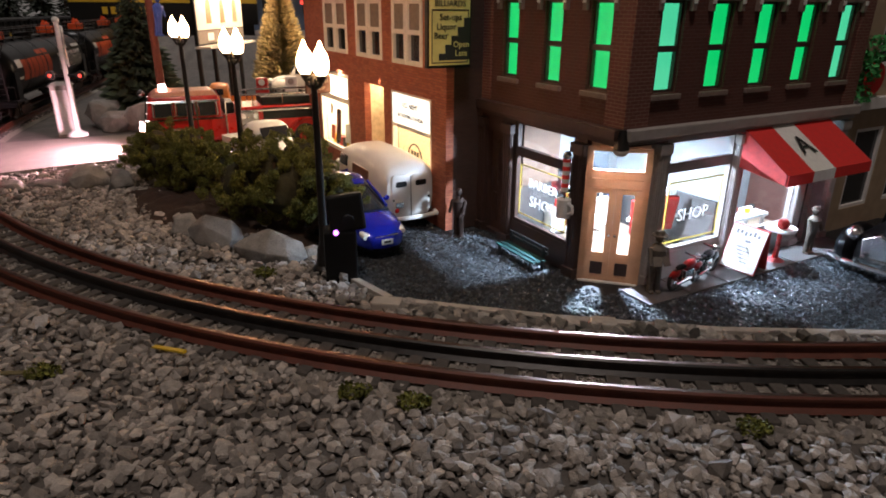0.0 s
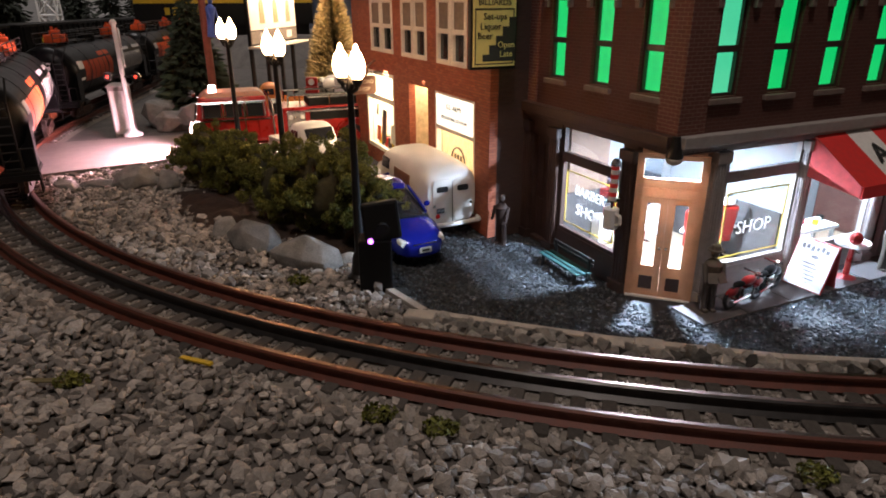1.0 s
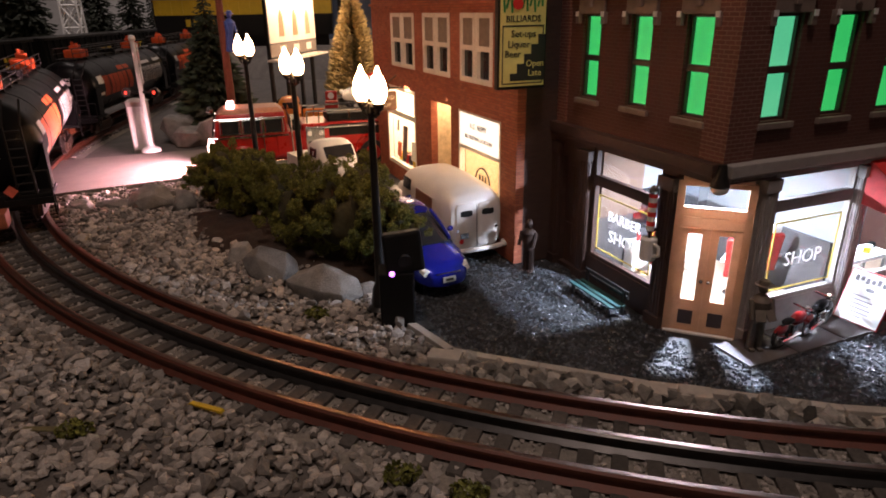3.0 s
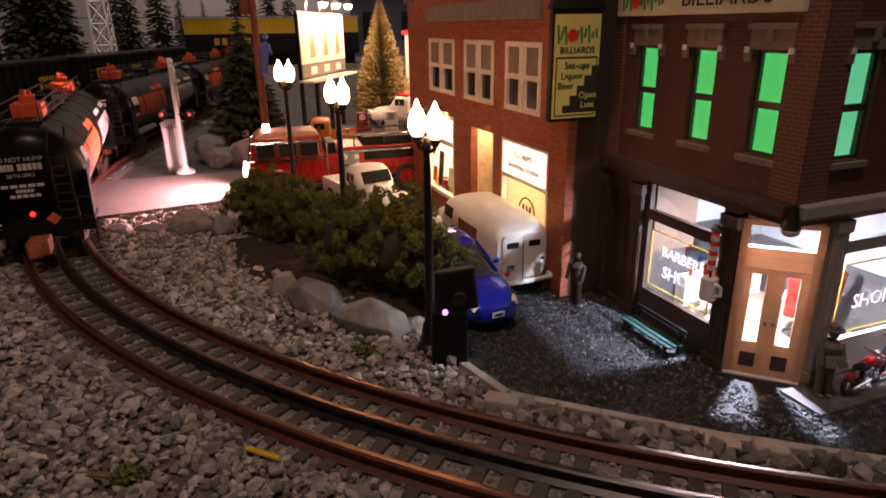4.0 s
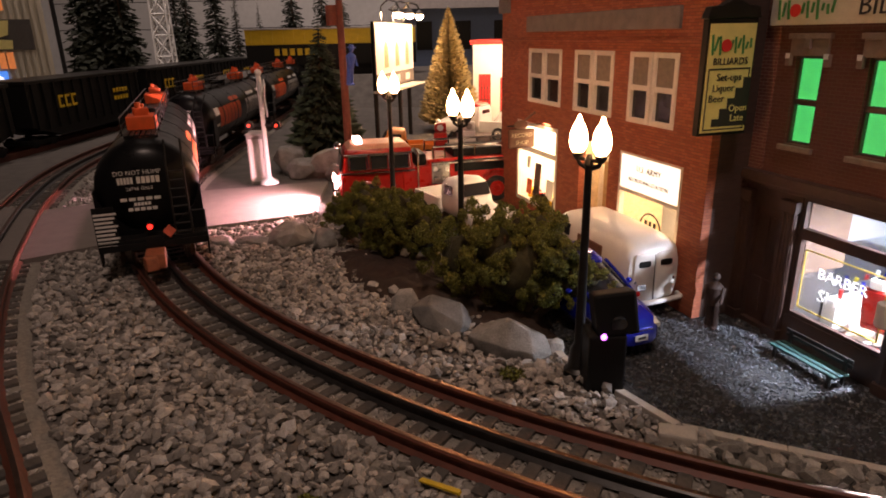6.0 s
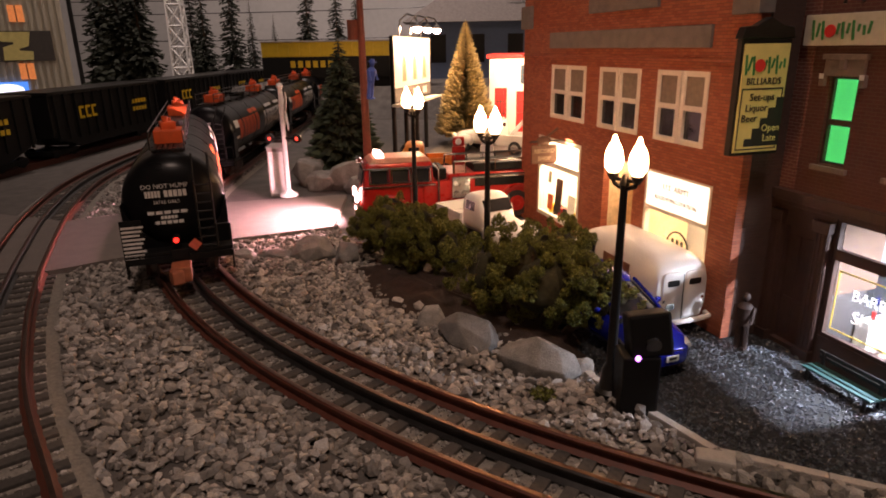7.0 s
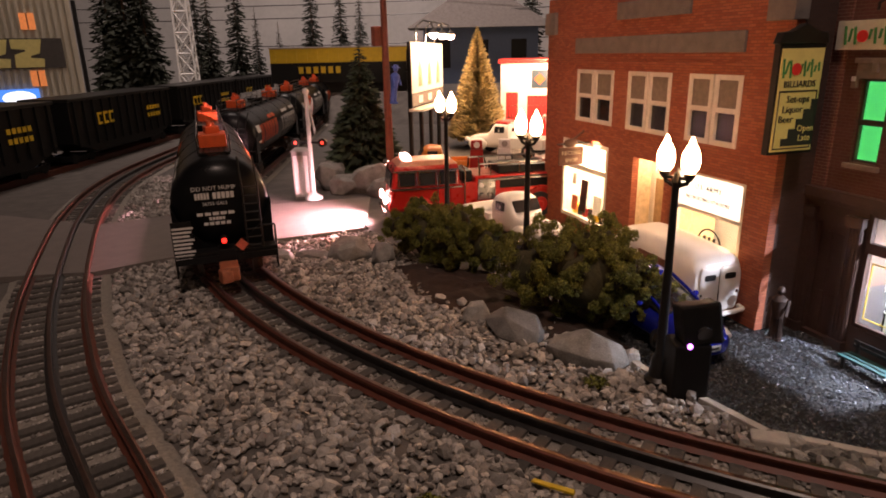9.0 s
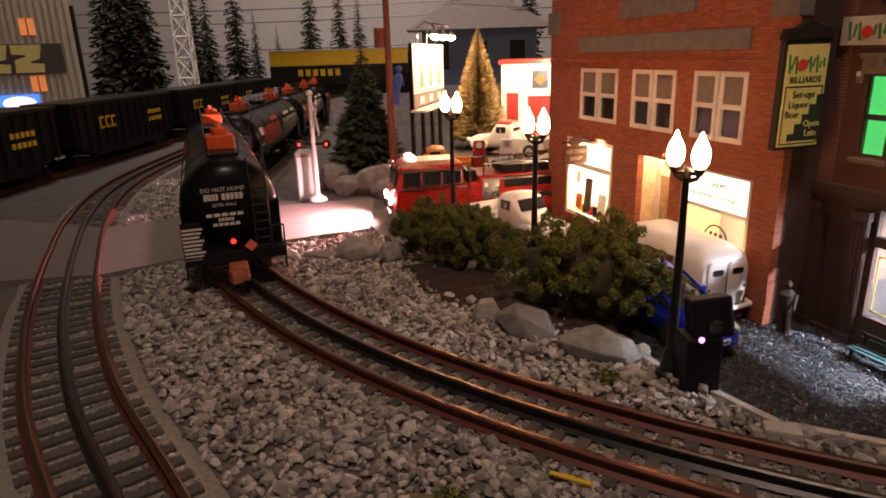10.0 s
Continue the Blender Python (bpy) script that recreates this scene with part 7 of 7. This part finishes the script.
for a, c in ((0.8, 2.6), (4.0, 8.4), (10.5, 15), (17, 21.5)):
    d = part("door", span(nb(), (a, 0.15, 0), (c, 0.3, 8.3 if a > 1 else 8.8)), AWNRED, t, "red panelled door")
    for i in range(1, 5):
        part("door_rail", span(nb(), (a, 0.08, i * 1.7 - 0.06), (c, 0.15, i * 1.7 + 0.06)), DBROWN, d)
    for i in range(1, 4):
        x = a + (c - a) * i / 4
        part("door_stile", span(nb(), (x - 0.05, 0.07, 0), (x + 0.05, 0.145, 8.2)), DBROWN, d)
part("emblem_panel", span(nb(), (4.6, -0.12, 9.4), (7.0, -0.01, 12.0)), mat("slate_blue", (0.03, 0.055, 0.08), 0.6), t)
part("emblem", box(nb(), (5.8, -0.16, 10.7), (1.2, 0.06, 1.2), (0, 45, 0)), ORANGE, t, "orange diamond emblem")
part("wall_lamp", ball(nb(), (7.9, -1.2, 13.6), 0.55, seg=10, rings=7), BULB, t, "glowing wall lamp")
lamp_point("station_lamp", (-12.5, 91, 13.5), 1.1, (1.0, 0.75, 0.48), 0.6)

for x, y, c, lab in ((-20.6, 73.0, RED, "red vintage fuel pump"), (-17.6, 74.2, WHITE, "white vintage fuel pump")):
    t = thing("fuel_pump", (x, y, 0.0), 10, lab + " behind the fire engine", "fuel pump", "fuel pumps")
    part("body", tapered(nb(), (-0.85, 0.85, 0.6), (-0.7, 0.7, 0.5), 0.0, 3.6, 0.12), c, t)
    part("head", box(nb(), (0, 0, 4.1), (1.3, 0.8, 1.0), None, 0.2), c, t)
    part("dial", cyl(nb(), (0, -0.4, 4.1), (0, -0.48, 4.1), 0.35, seg=14), WHITE if c is RED else GREYTRIM, t)
    part("hose", tube(nb(), [(0.8, 0, 2.8), (1.1, -0.2, 1.6), (0.9, -0.2, 0.8)], 0.08, 5), RUBBER, t)

# ---------------------------------------------------------------- trees


def conifer(x, y, z, tall, r, seed, material, label, droop=0.35, rows=26, dense=16):
    t = thing("conifer", (x, y, z), 0, label, "tree", "model conifers")
    rng = np.random.default_rng(seed)
    part("trunk", cyl(nb(), (0, 0, 0), (0, 0, tall * 0.97), r * 0.1, 0.04, 7), TWIG, t)
    vs, fs = [], []
    for i in range(rows):
        k = i / (rows - 1)
        h = tall * (0.1 + 0.88 * k)
        rr = r * (1 - k) ** 0.85 + 0.12
        for j in range(max(5, int(dense * (1 - 0.6 * k)))):
            a = rng.uniform(0, 2 * math.pi)
            ln = rr * rng.uniform(0.7, 1.12)
            d = np.array((math.cos(a), math.sin(a), -droop * rng.uniform(0.4, 1.3)))
            s = np.array((-math.sin(a), math.cos(a), 0)) * ln * 0.16
            o = np.array((0, 0, h + rng.uniform(-0.3, 0.3) * tall / rows))
            w = np.array((0, 0, ln * 0.1))
            for f0, f1, wd in ((0.1, 0.5, 0.7), (0.35, 0.8, 1.0), (0.65, 1.05, 0.6)):
                n = len(vs)
                jit = rng.normal(size=3) * ln * 0.05
                vs += [o + d * ln * f0, o + d * ln * (f0 + f1) / 2 + s * wd - w + jit, o + d * ln * f1, o + d * ln * (f0 + f1) / 2 - s * wd - w + jit]
                fs += [(n, n + 1, n + 2), (n, n + 2, n + 3)]
    me = bpy.data.meshes.new("foliage")
    me.from_pydata((np.array(vs) * CM).tolist(), [], fs)
    me.materials.append(material)
    o = new("foliage", me)
    o.parent = t
    return t


conifer(-33.4, 71.5, 0, 15.6, 4.9, 3, PINE, "dark green model pine tree by the crossing", rows=40, dense=44)
conifer(-24.4, 99.0, 0, 18.0, 4.3, 4, GOLDTREE, "golden bottle-brush tree lit by the billboard lamps", droop=-0.1, rows=80, dense=80)
for i, (deg, dist, tall, r) in enumerate(((37.9, 188, 48, 7), (35.4, 178, 44, 6), (30.7, 190, 37, 4.5), (28.5, 186, 44, 4.8), (36.7, 180, 48, 7.5), (36.0, 190, 46, 7.0), (31.6, 196, 46, 4.0), (27.0, 192, 28, 3), (25.2, 195, 24, 2.6), (22.4, 186, 42, 4.6), (20.0, 188, 40, 4.2), (18.4, 192, 34, 4), (5.8, 192, 44, 5), (3.7, 186, 46, 5))):
    a = radians(deg)
    conifer(-10.4 - dist * math.sin(a), 2 + dist * math.cos(a), 0, tall, r, 40 + i, DARKPINE, "dark thin model pine tree before the wall", rows=36, dense=26)

# ---------------------------------------------------------------- freight yard at the back


def hopper(at, turn):
    t = thing("hopper_car", at, turn, "black open hopper wagon with yellow marks", "freight wagon", "black hopper wagons")
    part("body", prism(nb(), [(-14.5, 4.2), (-14.5, 10.8), (14.5, 10.8), (14.5, 4.2), (9.0, 2.2), (-9.0, 2.2)], -3.1, 3.1, "Y", 0.1), BLACK, t)
    for k in range(13):
        x = -13.5 + k * 2.25
        for s in (-1, 1):
            part("rib", span(nb(), (x - 0.14, s * 3.2 - 0.14, 3.6), (x + 0.14, s * 3.2 + 0.14, 10.9)), BLACK, t)
    part("top_rim", span(nb(), (-14.7, -3.35, 10.8), (14.7, 3.35, 11.3), 0.06), IRON, t)
    for s in (-1, 1):
        y0, y1 = s * 3.36 - 0.03, s * 3.36 + 0.03
        for k in range(3):
            x = -8.6 + k * 1.5
            bm = span(nb(), (x, y0, 6.6), (x + 0.35, y1, 8.6))
            span(bm, (x + 0.35, y0, 8.2), (x + 1.1, y1, 8.6))
            span(bm, (x + 0.35, y0, 6.6), (x + 1.1, y1, 7.0))
            part("yellow_mark", bm, YELLOW, t, "yellow block mark")
        for k in range(5):
            for z in (6.2, 7.6):
                part("yellow_mark", span(nb(), (5.6 + k * 0.9, y0, z), (6.2 + k * 0.9, y1, z + 0.75)), YELLOW, t)
    for e in (-1, 1):
        bm = nb()
        for x in (e * 11 - 1.9, e * 11 + 1.9):
            for y in (-1.7, 1.7):
                cyl(bm, (x, y - 0.15, 1.57), (x, y + 0.15, 1.57), 0.85, seg=16)
        span(bm, (e * 11 - 2.8, -2.0, 1.2), (e * 11 + 2.8, 2.0, 2.0), 0.05)
        part("bogie", bm, BLACK, t)
    t.scale = (1, 1, 0.82)
    return t


YARD = [(-76.6 - 0.17 * (y - 70), y, 99.6) for y in range(24, 176, 2)]
track = thing("railway_track", (0, 0, 0), 0, "dark yard track under the hopper wagons", "railway track", "model tracks")
for d in (-1.72, 0.0, 1.72):
    part("rail", sweep(nb(), YARD, [(d - 0.1, 0.02), (d + 0.1, 0.02), (d + 0.1, 0.75), (d - 0.1, 0.75)]), RUST, track)
for yy in (56.5, 88, 119.5, 151):
    k = min(YARD, key=lambda p: abs(p[1] - yy))
    hopper((k[0], k[1], 0.0), k[2])

t = thing("box_car", (-58.0, 141.0, 6.0), 14, "yellow freight wagon on the raised rear track", "freight wagon")
part("body", span(nb(), (-18, -3, 6.4), (18, 3, 9.4), 0.1), YELLOW, t, "yellow wagon body")
part("lower_body", span(nb(), (-18, -3.05, 2.2), (18, 3.05, 6.4)), BLACK, t, "black lower side")
for k in range(16):
    part("rib", span(nb(), (-17 + k * 2.25, -3.2, 6.5), (-16.7 + k * 2.25, -3.0, 9.2)), YELLOW, t)
part("roof", span(nb(), (-18.2, -3.2, 9.4), (18.2, 3.2, 9.7), 0.05), GREYTRIM, t)
bm = nb()
for k in range(6):
    span(bm, (-12 + k * 1.6, -3.24, 4.2), (-11 + k * 1.6, -3.06, 5.6))
part("yellow_marks", bm, YELLOW, t)
part("underframe", span(nb(), (-17, -1.6, 0.0), (17, 1.6, 2.2)), BLACK, t)
solo("embankment", prism(nb(), [(130, 0), (138, 6), (215, 6), (215, 0)], -112, 60, "X"), GROUND, "dark embankment under the rear track", "embankment", "structure")

t = thing("lattice_tower", (-107.5, 154.0, 0.0), 20, "white steel lattice tower", "tower")
bm = nb()
for z in range(0, 50, 5):
    w0, w1 = 2.1 - z * 0.015, 2.1 - (z + 5) * 0.015
    c0 = [(-w0, -w0, z), (w0, -w0, z), (w0, w0, z), (-w0, w0, z)]
    c1 = [(-w1, -w1, z + 5), (w1, -w1, z + 5), (w1, w1, z + 5), (-w1, w1, z + 5)]
    for i in range(4):
        cyl(bm, c0[i], c1[i], 0.28, seg=5)
        cyl(bm, c0[i], c1[(i + 1) % 4], 0.2, seg=4)
        cyl(bm, c0[(i + 1) % 4], c1[i], 0.2, seg=4)
        cyl(bm, c1[i], c1[(i + 1) % 4], 0.2, seg=4)
part("lattice", bm, WHITE, t)

t = thing("warehouse", (-108.5, 118.0, 0.0), 44 + 180, "cream corrugated warehouse with orange lit windows", "building")
SIDING = mat("cream_siding", (0.5, 0.47, 0.38), 0.7, var=0.12, scale=40)
part("wall", span(nb(), (0, -30, 0), (46, -0.2, 34)), SIDING, t)
for k in range(38):
    part("rib", span(nb(), (0.3 + k * 1.2, -0.2, 0), (0.85 + k * 1.2, 0.4, 34)), SIDING, t)
part("sign_panel", span(nb(), (2.5, 0.4, 12.6), (30, 0.55, 18.2)), mat("dark_sign", (0.06, 0.055, 0.05), 0.7), t)
for i in range(4):
    a = 6.0 + i * 5.6
    bm = prism(nb(), [(a + 5.0, 12.8), (a + 0.2, 12.8), (a, 14.4), (a + 2.2, 14.6), (a + 2.2, 14.9), (a + 0.6, 15.4), (a, 18.0), (a + 5.2, 18.0), (a + 5.2, 16.3), (a + 3.0, 16.1), (a + 3.0, 15.8), (a + 4.8, 15.2)], 0.55, 0.65, "Y")
    part("sign_shape", bm, SIGNYEL, t, "yellow block shape")
ORGLIT = mat("orange_lit_window", (0.6, 0.2, 0.05), 0.5, bump=0, emit=(1.0, 0.32, 0.1), strength=0.32)
for x, z in ((6.4, 19.8), (6.4, 9.2), (26, 19.8)):
    w = part("window", span(nb(), (x, 0.41, z), (x + 2.5, 0.5, z + 3.0)), ORGLIT, t, "orange lit window")
    part("mullion", span(nb(), (x + 1.15, 0.5, z), (x + 1.35, 0.56, z + 3)), DBROWN, w)
part("blue_sign", span(nb(), (8, 0.8, 5.6), (36, 1.1, 8.8)), mat("blue_lit_sign", (0.05, 0.2, 0.7), 0.5, bump=0, emit=(0.05, 0.3, 1.0), strength=0.7), t, "blue lit sign board")
part("sign_oval", ball(nb(), (11.5, 1.2, 7.2), 1.4, (2.0, 0.1, 0.9), 16, 8), mat("white_lit_oval", (0.8, 0.85, 0.9), 0.5, bump=0, emit=(0.75, 0.9, 1.0), strength=1.0), t, "white lit oval")

t = thing("station_house", (-36.0, 180.0, 6.0), 12, "grey hip-roofed station house before the wall", "building")
part("wall", span(nb(), (-15, -6, 0), (15, 6, 14)), mat("blue_grey_wall", (0.1, 0.14, 0.22), 0.8), t)
bm = tapered(nb(), (-19, 19, 9.5), (-7, 7, 0.8), 14, 22)
part("roof", bm, GREYPANEL, t, "grey hip roof")
for x in (-10, 0, 10):
    part("window", span(nb(), (x - 2, -6.15, 4), (x + 2, -6.0, 11)), BLACK, t)

# overhead wires along the rear tracks
t = thing("overhead_wires", label="thin dark overhead wires along the rear tracks", category="wires")
for z0, z1 in ((24, 26), (27.5, 29), (17, 18.5)):
    pts = [(-150 + 16 * k, 168 + 1.2 * k, z0 + (z1 - z0) * k / 11 - 1.2 * math.sin(math.pi * k / 11)) for k in range(12)]
    part("wire", cable(nb(), pts, 0.12), IRON, t)
for x, y in ((-150, 168), (26, 181.2)):
    part("wire_mast", cyl(nb(), (x, y, 0), (x, y, 30), 0.6, seg=8), IRON, t)

# ---------------------------------------------------------------- small litter
t = solo("wood_sliver", prism(nb(), [(-1.0, 0.0), (-0.9, 0.09), (0.95, 0.16), (1.0, 0.02)], -0.13, 0.13, "Y", 0.02), YELLOW, "yellow wood sliver lying on the gravel", "litter")
t.matrix_world = pose(-0.101, 0.203, 0.0035, 0, 0, -18) @ Matrix.Scale(0.75, 4)
o = solo("wood_sliver", prism(nb(), [(-1.3, 0.0), (-1.2, 0.07), (1.25, 0.1), (1.3, 0.02)], -0.16, 0.16, "Y", 0.02), mat("dull_yellow_leaf", (0.13, 0.11, 0.05), 0.8), "dull yellow leaf scrap on the gravel", "litter")
o.matrix_world = pose(-0.147, 0.187, 0.0032, 0, 0, 4) @ Matrix.Scale(0.7, 4)
for k, (x, y) in enumerate(((-8.6, 27.6), (-3.0, 17.8), (-14.0, 18.8), (9.5, 16.0), (-1.0, 17.2))):
    v, f = leaf_cloud(np.random.default_rng(70 + k), [(0, 0, 0.25, 0.42), (0.35, 0.1, 0.2, 0.3)], 260, 0.09, 0.5)
    me = bpy.data.meshes.new("moss_tuft")
    me.from_pydata((v * CM).tolist(), [], f)
    me.materials.append(LEAF)
    o = tagged(new("moss_tuft", me), "small olive moss tuft among the stones", "moss", "moss tufts")
    o.location = (x * CM, y * CM, 0.001)
for x, y, s in ((-2.4, 24.4, 1.3), (5.0, 22.8, 1.15), (6.5, 22.7, 1.1)):
    o = solo("kerb_block", box(nb(), (0, 0, 0), (s, 0.75, 0.7), (0, 0, -8), 0.1), CONCRETE, "pale rough stone block at the kerb", "stone block", group="kerb blocks")
    o.location = (x * CM, y * CM, 0.0015)
